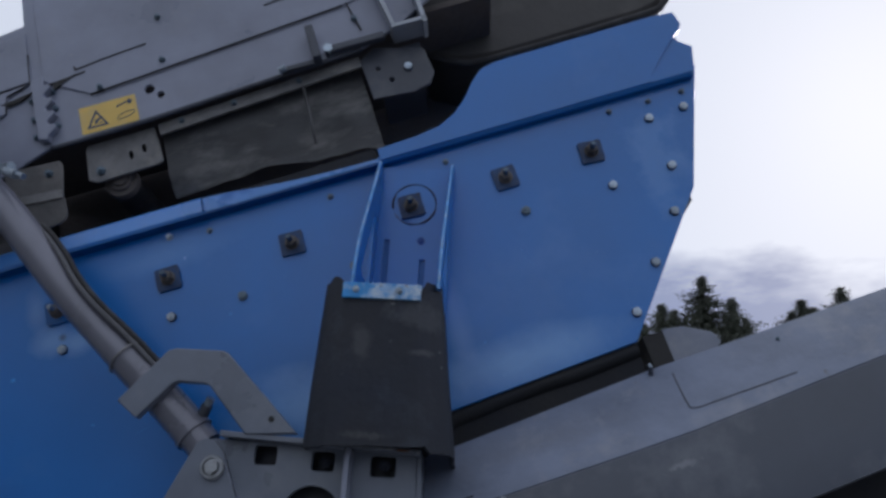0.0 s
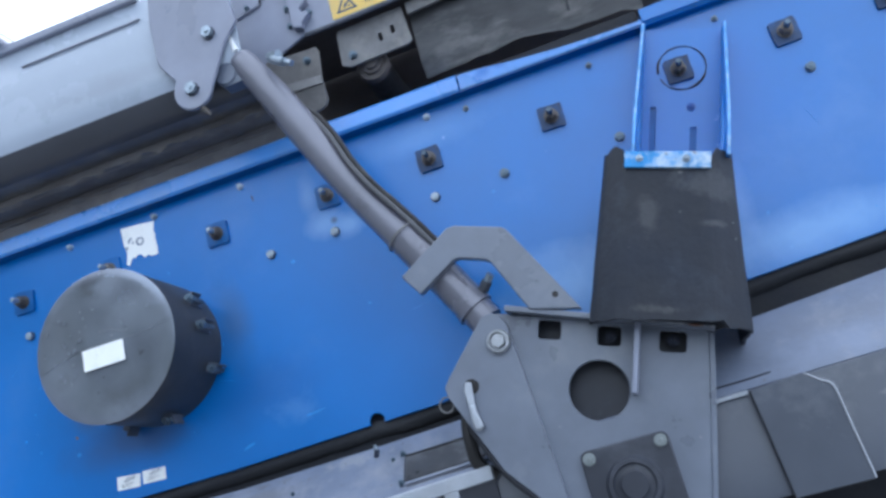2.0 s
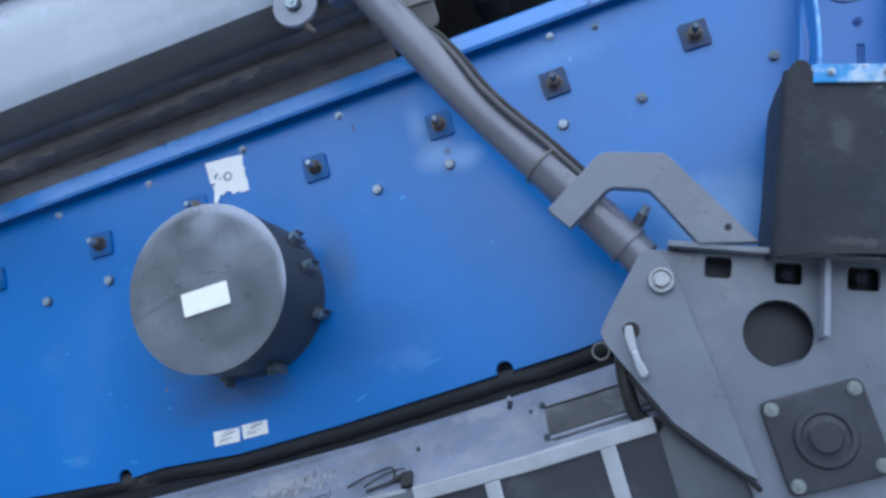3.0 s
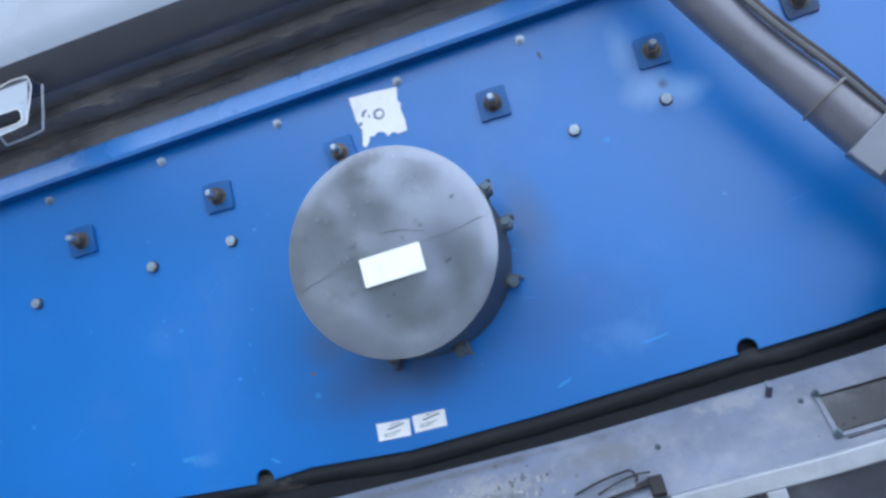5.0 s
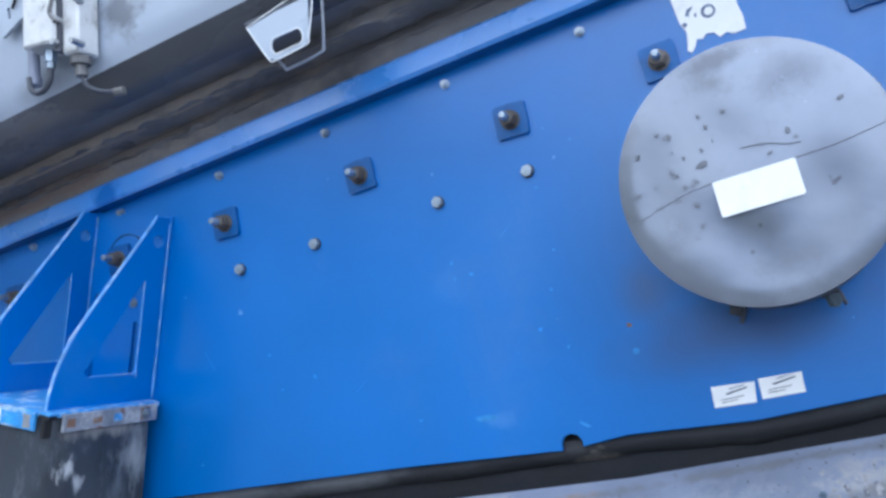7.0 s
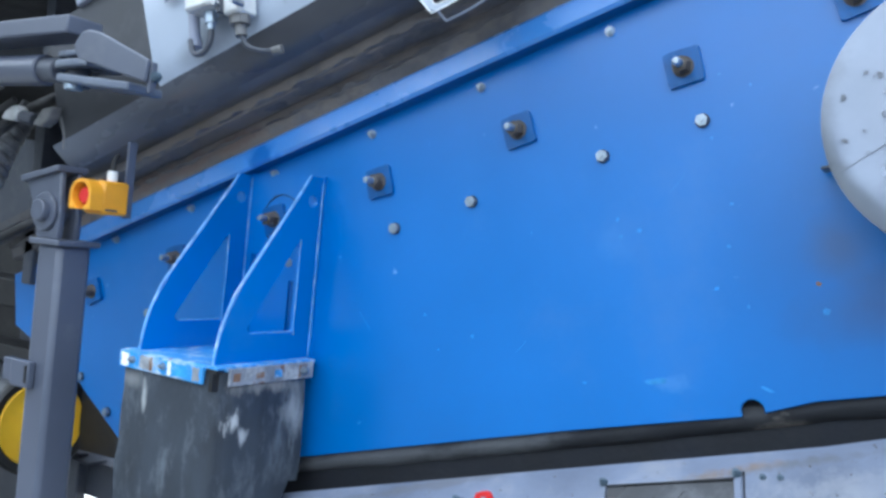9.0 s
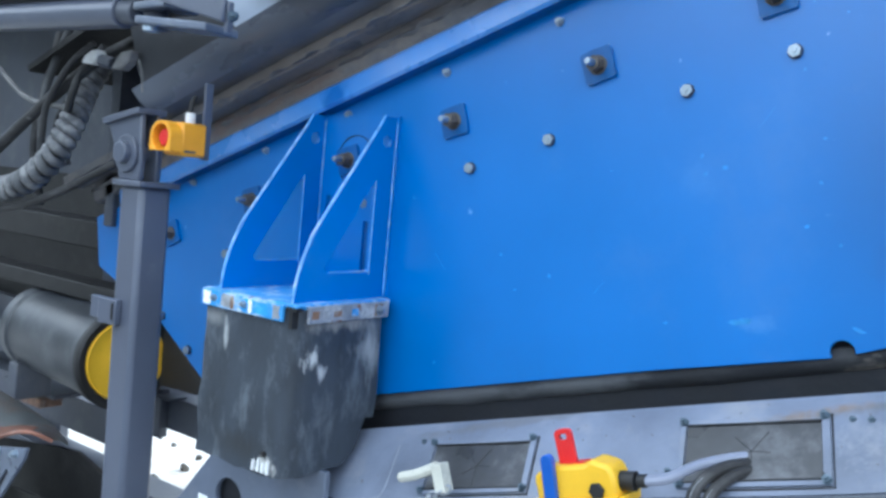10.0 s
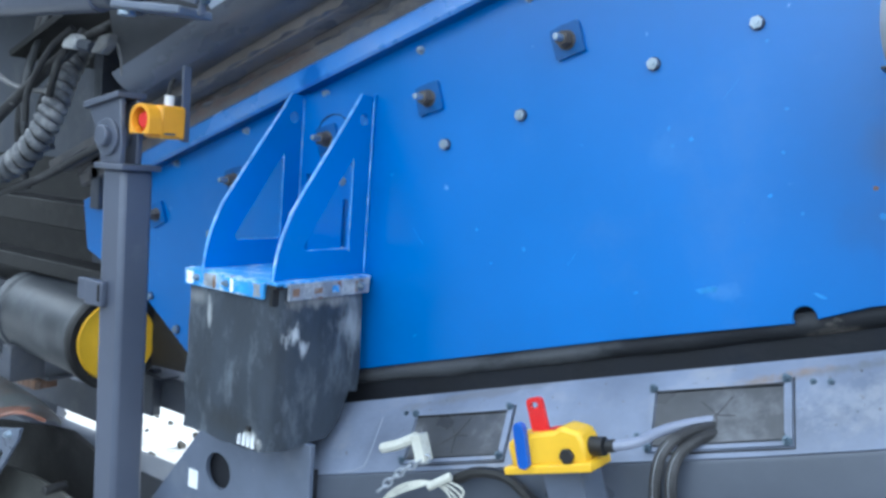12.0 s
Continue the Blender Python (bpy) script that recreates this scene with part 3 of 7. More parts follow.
cap_bolt_mesh = finish("cap_bolt", shape(lathe([(0, 0), (0.030, 0), (0.030, -0.012), (0.027, -0.016), (0.0225, -0.016), (0.021, -0.005), (0, -0.005)], 28)), pin_steel)
blue_bolt_mesh = bolt_mesh.copy()
blue_bolt_mesh.materials.clear()
blue_bolt_mesh.materials.append(blue_dirty)
grimy_bolt_mesh, olive_bolt_mesh = bolt_mesh.copy(), bolt_mesh.copy()
for own_mesh, own_tone in ((grimy_bolt_mesh, grimy), (olive_bolt_mesh, olive_zinc)):
    own_mesh.materials.clear()
    own_mesh.materials.append(own_tone)
dull_bolt_mesh, dull_small_bolt_mesh = bolt_mesh.copy(), small_bolt_mesh.copy()
for dull_mesh in (dull_bolt_mesh, dull_small_bolt_mesh):
    dull_mesh.materials.clear()
    dull_mesh.materials.append(dull_zinc)


# ---- ground, trees and distance ----
def ground_sheet():
    bm = bmesh.new()
    n = 40
    rows = [[bm.verts.new(((i / n * 2 - 1) ** 3 * 900, (j / n * 2 - 1) ** 3 * 900, 0)) for j in range(n + 1)] for i in range(n + 1)]
    for i in range(n):
        for j in range(n):
            bm.faces.new((rows[i][j], rows[i + 1][j], rows[i + 1][j + 1], rows[i][j + 1]))
    for v in bm.verts:
        far = v.co.xy.length
        v.co.z = noise.noise(v.co * 0.15) * 0.06 * min(1, far / 8) if far < 60 else 0
    return bm


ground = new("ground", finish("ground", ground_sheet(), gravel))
tagged(ground, "dusty crushed stone yard, its sunlit part behind the machine painted pale", "ground", kind="structure")


def spruce(x, y, height, width, seed):
    rng = random.Random(seed)
    tree = thing("spruce", "dark green spruce with ragged drooping branches at the yard's edge", "tree", Matrix.Translation((x, y, 0)), "trees behind the yard")
    part("trunk", shape(rod((0, 0, -0.2), (0, 0, height * 0.97), height * 0.018, 0.02, 8)), bark, tree)
    verts, faces = [], []
    levels = int(height * 3.8)
    for k in range(levels):
        h = height * (0.10 + 0.89 * k / levels)
        reach = min(0.86 * (height - h), width) * (1.0 + 0.35 * math.sin(k * 2.1 + seed)) + 0.04
        for b in range(rng.randint(13, 19)):
            a = rng.uniform(0, 2 * math.pi)
            r = reach * rng.uniform(0.55, 1.1)
            for j in range(10):
                f = (j + rng.random()) / 10
                cx, cy = math.cos(a) * r * f, math.sin(a) * r * f
                cz = h - r * 0.25 * f + rng.uniform(-0.12, 0.12) + 0.15 * f * f * r
                size = rng.uniform(0.13, 0.27) * (1.15 - 0.6 * f) * min(1.0, 0.35 + 0.25 * (height - h))
                for q in range(3):
                    d = Vector((rng.uniform(-1, 1), rng.uniform(-1, 1), rng.uniform(-0.9, 0.35))).normalized()
                    e = d.cross(Vector((rng.uniform(-1, 1), rng.uniform(-1, 1), rng.uniform(-1, 1)))).normalized()
                    c0, i0 = Vector((cx, cy, cz)), len(verts)
                    verts += [c0 - e * size * 0.24, c0 + e * size * 0.24, c0 + d * size * 1.7]
                    faces.append((i0, i0 + 1, i0 + 2))
    data = bpy.data.meshes.new("crown")
    data.from_pydata(verts, [], faces)
    data.materials.append(needles)
    part("crown", data, None, tree)
    return tree


for i, (tx, ty, th, tw) in enumerate(((8.3, 36, 14.1, 2.9), (10.2, 36, 15.6, 4.0), (11.7, 36.4, 14.7, 3.8), (9.3, 41, 14.0, 2.4), (15.4, 39, 15.0, 3.4), (16.3, 40, 16.0, 3.4), (17.2, 41, 15.9, 2.8), (18.4, 40, 16.8, 2.8), (20.6, 42, 16.0, 2.6), (6.6, 38, 12.5, 2.2), (23.5, 44, 16.5, 2.8), (7.6, 37, 13.4, 2.2), (9.2, 37.5, 14.3, 2.6), (12.5, 37.0, 13.9, 2.4), (16.8, 41, 15.2, 2.2), (19.6, 41, 16.0, 2.4), (14.3, 40, 14.2, 2.4))):
    spruce(tx, ty, th, tw, 10 + i)


def unseen_wood(bm):
    """Unseen ragged wood added round the near yard for reflections: tall left, scrub beyond."""
    teeth, rings = 360, []
    for i in range(teeth + 1):
        a = radians(186 + 168 * i / teeth)
        fall = min(1.0, max(0.0, (i - 134) / 30))
        top = 11.5 - 7.6 * fall + (1.6 - fall) * noise.noise(Vector((i * 0.05, 3, 0))) + (1.0 if i % 2 else -0.8) * (0.6 + noise.noise(Vector((i * 0.7, 8, 0))))
        deep = 1.5 * noise.noise(Vector((i * 0.4, 1, 5)))
        rings.append([bm.verts.new((r * math.cos(a), r * math.sin(a), z)) for r, z in ((40 + deep, -0.3), (41.5 + deep, top * 0.55), (43 + deep, top), (46, -0.3))])
    for one, two in zip(rings, rings[1:]):
        for j in range(3):
            bm.faces.new((one[j], two[j], two[j + 1], one[j + 1]))


wood = new("backdrop", finish("backdrop", shape(unseen_wood), needles, 0))
tagged(wood, "unseen dark wood edge added on the near side for reflections", "wood", kind="structure")


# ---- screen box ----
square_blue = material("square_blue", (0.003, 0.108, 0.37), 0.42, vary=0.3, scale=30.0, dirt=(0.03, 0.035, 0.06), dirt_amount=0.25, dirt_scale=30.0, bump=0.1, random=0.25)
square_grimy = material("square_grimy", (0.012, 0.045, 0.13), 0.5, vary=0.4, scale=40.0, dirt=(0.035, 0.04, 0.06), dirt_amount=0.4, dirt_scale=30.0, bump=0.2, bump_scale=120, random=0.25)
screen_box = thing("screen_box", "blue painted steel vibrating screen box, dusty and scratched, sloping", "screen box", BOX)
def notch(s, n, r=0.022):
    return [(s + r * math.cos(radians(a)), n + r * math.sin(radians(a))) for a in range(200, -21, -20)]


PANEL = [(-2.33, 0.30), (-2.36, 0.13), (-2.07, -0.115), (-1.90, -0.336), (-1.82, -0.43), (-1.15, -0.494), (-0.43, -0.547)] + notch(-0.056, -0.572) + [(0.06, -0.575), (0.30, -0.597), (0.60, -0.597)] + notch(1.075, -0.577) + [(1.27, -0.580), (2.15, -0.498), (2.675, -0.468), (3.015, -0.067), (3.185, 0.331)]
LOWER = [(-1.82, -0.43), (-1.15, -0.494), (-0.43, -0.547), (0.06, -0.575), (0.30, -0.597), (0.60, -0.597), (1.04, -0.583), (1.27, -0.580), (2.15, -0.498), (2.675, -0.468)]
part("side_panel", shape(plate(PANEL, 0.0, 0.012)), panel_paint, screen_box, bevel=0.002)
# Black sheets added behind the edge to darken the gap and notches.
part("hanging_apron", shape(plate([(s, n - 0.20) for s, n in LOWER] + [(s, n + 0.04) for s, n in LOWER[::-1]], 0.030, 0.040)), gap_black, screen_box, "black sheet added to darken the gap under the box")
part("inner_liner", shape(plate(LOWER[::-1] + [(-1.82, -0.30), (2.6, -0.30)], 0.06, 0.07)), gap_black, screen_box)
part("far_side_panel", shape(plate(PANEL, 1.50, 1.512)), blue_dirty, screen_box)
part("deck", shape(block(-2.3, 3.0, 0.02, 1.49, -0.10, -0.06)), grey_dark, screen_box)
part("lower_deck", shape(block(-1.8, 2.6, 0.02, 1.49, -0.46, -0.43)), black, screen_box)
part("end_beam", shape(block(2.60, 2.70, 0.014, 1.49, -0.44, -0.30)), blue_dirty, screen_box, bevel=0.004)
# Folded top flange, standing proud of the panel; sloping underside darkened for shade.
FLANGE = [(-0.0345, 0.2870), (-0.0370, 0.2890), (-0.0300, 0.333), (-0.0260, 0.3365), (0.06, 0.337)]
part("top_flange", shape(sheet(FLANGE, -2.12, 1.567, 0.008, 12)), flange_lit, screen_box)
part("top_flange", shape(plate([(1.572, 0.2885), (2.126, 0.2885), (2.126, 0.300), (1.98, 0.303), (1.86, 0.309), (1.74, 0.320), (1.64, 0.333), (1.572, 0.3365)], -0.0365, -0.0290), block(1.572, 2.126, -0.0290, 0.0, 0.2885, 0.2945)), flange_lit, screen_box, "flange strip bent down under the skirt")
# Black strip put in for the shade between skirt and flange.
part("shadow_lip", shape(plate([(1.60, 0.300), (2.12, 0.296), (2.12, 0.345), (1.60, 0.338)], -0.020, -0.012)), gap_black, screen_box)
# Dark blue sheets carry the shade under flange and wing, besides grime.
part("flange_fillet", shape(sheet([(0.0, 0.2825), (-0.010, 0.2850), (-0.022, 0.2862), (-0.0345, 0.2868)], -2.12, 2.126, 0.004, 4)), square_blue, screen_box, "grimy underside of the flange, darkened for its shade")
part("flange_fillet", shape(sheet([(0.0, 0.2860), (-0.012, 0.2875), (-0.0245, 0.2900)], 2.128, 3.148, 0.003, 3)), square_blue, screen_box, "grimy underside of the wing, darkened for its shade")
wing = [(2.128, 0.294), (3.020, 0.2965), (3.026, 0.318), (3.085, 0.380), (3.152, 0.438), (3.172, 0.452), (3.184, 0.470), (3.176, 0.520), (3.10, 0.526), (2.62, 0.522), (2.56, 0.520), (2.515, 0.508), (2.475, 0.470), (2.44, 0.425), (2.39, 0.380), (2.33, 0.352), (2.25, 0.340), (2.128, 0.334)]
part("raised_side_plate", shape(plate(wing, -0.036, -0.028)), blue_paint, screen_box, bevel=0.0015)
part("corner_plate", shape(plate([(2.95, 0.2965), (3.163, 0.300), (3.190, 0.384), (3.154, 0.416), (3.150, 0.432), (3.06, 0.432), (2.96, 0.36)], -0.0275, -0.021)), blue_paint, screen_box, bevel=0.0015)
part("wing_fold", shape(sheet([(0.0, 0.2905), (-0.023, 0.2915), (-0.0272, 0.297), (-0.0272, 0.330)], 2.128, 3.154, 0.006, 4)), blue_paint, screen_box)
# Folded rubber seal along the lower edge.


def folded_seal(bm):
    """A soft rubber strip folded under the edge of the panel, sagging unevenly."""
    line, rings = spline([(q, 0.0, n) for q, n in LOWER], 10), []
    for i, p in enumerate(line):
        sag = 1 + 0.10 * noise.noise(Vector((p.x * 5, 2, 0))) + 0.10 * noise.noise(Vector((p.x * 19, 4, 0)))
        rings.append([bm.verts.new((p.x, y, p.z + 0.004 - d * sag)) for y, d in ((0.013, 0.0), (0.0125, 0.010), (0.010, 0.016), (0.010, 0.024), (0.016, 0.036), (0.026, 0.045), (0.040, 0.048), (0.040, 0.0))])
    for one, two in zip(rings, rings[1:]):
        for j in range(8):
            bm.faces.new((one[j], one[(j + 1) % 8], two[(j + 1) % 8], two[j]))
    bm.faces.new(rings[0][::-1])
    bm.faces.new(rings[-1])


part("lower_seal", shape(folded_seal), seal_dusty, screen_box, "dusty black rubber seal under the panel edge", smooth=60)

# Bolts along the lower row, the right-hand edge and under the flange.
for s, n in ((2.504, 0.010), (2.173, 0.009), (1.964, -0.003), (1.622, 0.005), (1.407, 0.004), (1.082, 0.002), (0.867, -0.001), (0.0, 0.0), (-0.216, -0.001), (-0.545, 0.001), (-0.767, 0.002), (-1.111, 0.009), (-1.686, 0.010), (-2.043, -0.111), (-1.938, -0.243),
             (2.783, 0.010), (2.977, 0.018), (2.705, -0.387), (2.927, -0.126), (2.813, -0.261), (3.089, 0.198), (2.972, 0.192)):
    part("bolt", blue_bolt_mesh if s == 2.173 else dull_bolt_mesh if 1.60 < s < 2.6 else bolt_mesh, None, screen_box, m=at(s, 0.0, n, (s * 977) % 60) @ Matrix.Scale(0.80, 4))
for s, n in ((3.105, 0.256), (2.992, 0.254), (2.862, 0.257), (2.320, 0.247), (1.948, 0.242), (1.567, 0.245), (1.445, 0.262), (0.810, 0.254), (0.501, 0.256), (0.185, 0.253), (-0.133, 0.257), (-0.456, 0.256), (-0.777, 0.256), (-1.110, 0.262), (-1.442, 0.266), (-1.783, 0.270)):
    part("small_bolt", dull_small_bolt_mesh if 1.5 < s else small_bolt_mesh, None, screen_box, m=at(s, 0.0, n - 0.004, (s * 531) % 60) @ Matrix.Scale(0.72 if s > 1.5 else 0.85, 4))

# Tension studs: a square plate, a nut and a threaded end.
def chipped(r, seed):
    """A flame-cut square with slightly uneven edges."""
    cut = random.Random(seed)
    pts = []
    for k in range(4):
        a, b = [Vector((c * r, d * r)) for c, d in ((-1, -1), (1, -1), (1, 1), (-1, 1))][k], [Vector((c * r, d * r)) for c, d in ((1, -1), (1, 1), (-1, 1), (-1, -1))][k]
        for f in (0.06, 0.2, 0.35, 0.5, 0.65, 0.8, 0.94):
            q = a.lerp(b, f) * (1 + cut.uniform(-0.035, 0.02))
            pts.append((q.x, q.y))
    return pts


NUT = shape(lathe([(0, -0.008), (0.022, -0.008), (0.022, -0.012), (0, -0.012)], 18), hexagon(0.0185, -0.012, -0.028), hexagon(0.0165, -0.029, -0.038))
square_meshes = [finish("square_plate", shape(plate(chipped(0.0365, k), 0.0, -0.010)), square_blue) for k in range(4)]
square_grimy_meshes = [finish("square_plate", shape(plate(chipped(0.0365, k + 9), 0.0, -0.009)), square_grimy) for k in range(3)]
nut_mesh = finish("nut", NUT, rusty)
STUD_END = shape(lathe([(0, -0.036), (0.0085, -0.036), (0.0085, -0.060), (0.0065, -0.065), (0, -0.065)], 12))
stud_mesh = finish("stud_end", STUD_END.copy(), zinc)
stud_dull_mesh = finish("stud_end", STUD_END, dull_zinc)
STUDS = ((2.759, 0.136), (2.479, 0.133), (2.176, 0.126), (1.800, 0.122), (1.419, 0.124), (1.085, 0.120), (0.707, 0.121), (0.322, 0.125), (-0.006, 0.117), (-0.388, 0.120), (-0.782, 0.126), (-1.128, 0.133), (-1.530, 0.136), (-1.925, 0.137))
for i, (s, n) in enumerate(STUDS):
    y = -0.010 if i in (2, 11) else 0.0
    dark = i < 5
    square = part("square_plate", square_grimy_meshes[i % 3] if dark else square_meshes[i % 4], None, screen_box, m=at(s, y, n, (s * 313) % 9 - 4))
    nut = part("nut", nut_mesh, None, square, "greasy rusty nut" if dark else "rusty nut", m=at(0, 0, 0, (s * 1117) % 60))
    part("stud_end", stud_dull_mesh if dark else stud_mesh, None, square)

# Torn paper label over the drum, two small white labels, paint daubs.
torn = [(0.375, 0.251), (0.440, 0.246), (0.496, 0.239), (0.493, 0.222), (0.489, 0.207), (0.495, 0.196), (0.491, 0.183), (0.495, 0.155), (0.493, 0.127), (0.470, 0.126), (0.458, 0.134), (0.444, 0.129), (0.436, 0.142), (0.422, 0.146), (0.412, 0.138), (0.402, 0.142), (0.396, 0.130), (0.386, 0.118), (0.379, 0.126), (0.384, 0.145), (0.387, 0.163), (0.379, 0.187)]
torn_label = part("torn_label", shape(plate(torn, -0.0005, -0.0025)), paper, screen_box, "torn white paper label")
faded = material("faded", (0.16, 0.21, 0.32), 0.6, vary=0.4, scale=90.0)
part("smudge", shape(plate(circle(0.437, 0.188, 0.014, 14), -0.0027, -0.0035, [circle(0.438, 0.188, 0.009, 12)])), faded, torn_label)
for pts in ([(0.394, 0.196), (0.400, 0.207), (0.412, 0.209), (0.408, 0.203), (0.402, 0.199), (0.400, 0.190)], [(0.382, 0.181), (0.390, 0.183), (0.393, 0.176), (0.386, 0.172)], [(0.409, 0.190), (0.415, 0.195), (0.413, 0.184)]):
    part("smudge", shape(plate(pts, -0.0027, -0.0035)), faded, torn_label)
for outline in ([(0.2385, -0.5195), (0.318, -0.5265), (0.3115, -0.564), (0.2355, -0.559)], [(0.325, -0.523), (0.402, -0.527), (0.399, -0.564), (0.323, -0.5615)]):
    small_label = part("small_label", shape(plate(outline, -0.0005, -0.0025)), paper, screen_box, "small white printed label")
    s0 = outline[0][0]
    part("print_bar", shape(plate([(s0 + 0.022, -0.537), (s0 + 0.064, -0.532), (s0 + 0.064, -0.5345), (s0 + 0.026, -0.540)], -0.0027, -0.0032)), ink, small_label)
    part("print_bar", shape(plate([(s0 + 0.030, -0.529), (s0 + 0.060, -0.5275), (s0 + 0.060, -0.529), (s0 + 0.032, -0.531)], -0.0027, -0.0032)), faded, small_label)
    for k in range(2):
        part("print_bar", shape(block(s0 + 0.012, s0 + 0.054 - 0.012 * k, -0.0032, -0.0027, -0.548 - 0.005 * k, -0.5465 - 0.005 * k)), drum_grey, small_label)

paint_daub = material("paint_daub", (0.05, 0.28, 0.66), 0.5, vary=0.25, scale=20.0)
rng = random.Random(5)


def blob(s, n, w, h, turn=0.0, wobble=0.25, k=22):
    pts = []
    for i in range(k):
        a = 2 * math.pi * i / k
        r = 1 + rng.uniform(-wobble, wobble)
        x, z = math.cos(a) * w * r, math.sin(a) * h * r
        pts.append((s + x * math.cos(turn) - z * math.sin(turn), n + x * math.sin(turn) + z * math.cos(turn)))
    return pts


for s, n, w, h, turn in ((-0.226, -0.482, 0.022, 0.006, -0.1), (-0.018, -0.538, 0.012, 0.003, -0.6), (-0.180, -0.176, 0.005, 0.004, 0), (-0.011, -0.379, 0.003, 0.003, 0), (0.898, -0.503, 0.030, 0.0025, 0.1), (0.680, -0.543, 0.020, 0.003, 0.3), (0.93, -0.045, 0.007, 0.005, 0), (-0.06, -0.33, 0.004, 0.003, 0), (0.12, -0.42, 0.006, 0.006, 0), (-0.62, -0.30, 0.004, 0.005, 0.4), (-0.95, -0.02, 0.004, 0.003, 0)):
    part("paint_chip", shape(plate(blob(s, n, w, h, turn), -0.0003, -0.0012)), paint_daub, screen_box, "pale paint chip")
chip_rng = random.Random(29)
for k in range(34):
    s, n = chip_rng.uniform(-1.7, 2.6), chip_rng.uniform(-0.46, 0.22)
    r = chip_rng.uniform(0.0012, 0.0034)
    part("paint_chip", shape(plate(blob(s, n, r * chip_rng.uniform(0.8, 2.0), r, chip_rng.uniform(0, 3), 0.25, 9), -0.0003, -0.0010)), paint_daub, screen_box)
part("paint_chip", shape(plate(blob(0.120, -0.367, 0.005, 0.0045), -0.0003, -0.0012)), bare_rust, screen_box, "small rust spot")
part("paint_chip", shape(plate(blob(0.842, 0.198, 0.003, 0.010, 0.2), -0.0003, -0.0012)), ink, screen_box, "small dark chip")
for s, n, ds, dn in ((0.62, -0.33, 0.05, -0.012), (-0.52, -0.36, 0.03, 0.02), (-0.90, -0.22, -0.02, 0.05), (1.25, -0.30, 0.06, 0.01), (2.45, -0.10, 0.02, -0.06), (-0.10, -0.12, 0.04, 0.03)):
    part("scratch", shape(hose([(s, -0.0003, n), (s + ds * 0.5, -0.0004, n + dn * 0.45), (s + ds, -0.0003, n + dn)], 0.0005, 5, 3)), paint_daub, screen_box)
# Round exciter cover on the panel.
exciter_cover = thing("exciter_cover", "round dented grey steel exciter cover bolted to the blue panel", "cover", BOX @ at(0.434, 0, -0.192))
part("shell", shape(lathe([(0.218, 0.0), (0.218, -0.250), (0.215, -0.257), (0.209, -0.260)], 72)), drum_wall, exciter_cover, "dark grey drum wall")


def dented_face(bm):
    rings = [[bm.verts.new((0, -0.262, 0))]]
    for k in range(1, 15):
        r = 0.2195 * k / 14
        ring = []
        for i in range(72):
            a = 2 * math.pi * i / 72
            p = Vector((r * math.cos(a), 0, r * math.sin(a)))
            dent = (0.003 * noise.noise(p * 9.0 + Vector((3, 1, 7))) + 0.0042 * noise.noise(p * 4.5 + Vector((1, 5, 2)))) * (1 - (k / 14) ** 6)
            ring.append(bm.verts.new((p.x, -0.262 + dent - (0.0 if k < 14 else -0.002), p.z)))
        rings.append(ring)
    for i in range(72):
        bm.faces.new((rings[0][0], rings[1][i], rings[1][(i + 1) % 72]))
    for one, two in zip(rings[1:], rings[2:]):
        for i in range(72):
            bm.faces.new((one[i], one[(i + 1) % 72], two[(i + 1) % 72], two[i]))


face = part("face", shape(dented_face), drum_grey, exciter_cover, "dented and stained grey face with reflections put into its colour", smooth=60)
part("white_label", shape(plate(rounded(-0.068, 0.062, -0.060, 0.000, 0.003, 3), -0.2665, -0.268)), paper, exciter_cover, "blank white label")
scratch = [(-0.010, 0.042), (0.030, 0.036), (0.062, 0.024), (0.078, 0.022)]
part("scratch", shape(hose([(x, -0.2655, z) for x, z in scratch], 0.0008, 5, 4)), drum_stain, exciter_cover)
part("crease", shape(hose([(-0.205, -0.2625, -0.028), (-0.10, -0.2640, -0.002), (0.02, -0.2655, 0.000), (0.12, -0.2645, 0.002), (0.20, -0.2625, 0.012)], 0.0006, 5, 4)), drum_stain, exciter_cover)
for x, z, w, h in ((-0.075, 0.035, 0.014, 0.007), (-0.10, 0.055, 0.004, 0.004), (-0.02, 0.11, 0.006, 0.005), (0.064, 0.046, 0.005, 0.007), (-0.12, 0.03, 0.006, 0.004), (0.15, 0.070, 0.008, 0.004), (-0.06, 0.115, 0.004, 0.004), (-0.115, 0.10, 0.005, 0.004), (0.03, 0.02, 0.006, 0.003)):
    part("stain", shape(plate(blob(x, z, w * 0.7, h * 0.7, 0.2), -0.2650, -0.2658)), drum_stain, exciter_cover)
stain_rng = random.Random(17)
for k in range(22):
    x, z, r = stain_rng.gauss(-0.125, 0.035), stain_rng.gauss(0.030, 0.055), stain_rng.uniform(0.0015, 0.0055)
    part("stain", shape(plate(blob(x, z, r, r * stain_rng.uniform(0.5, 1.0), stain_rng.uniform(0, 3)), -0.2650, -0.2656)), drum_stain, exciter_cover)
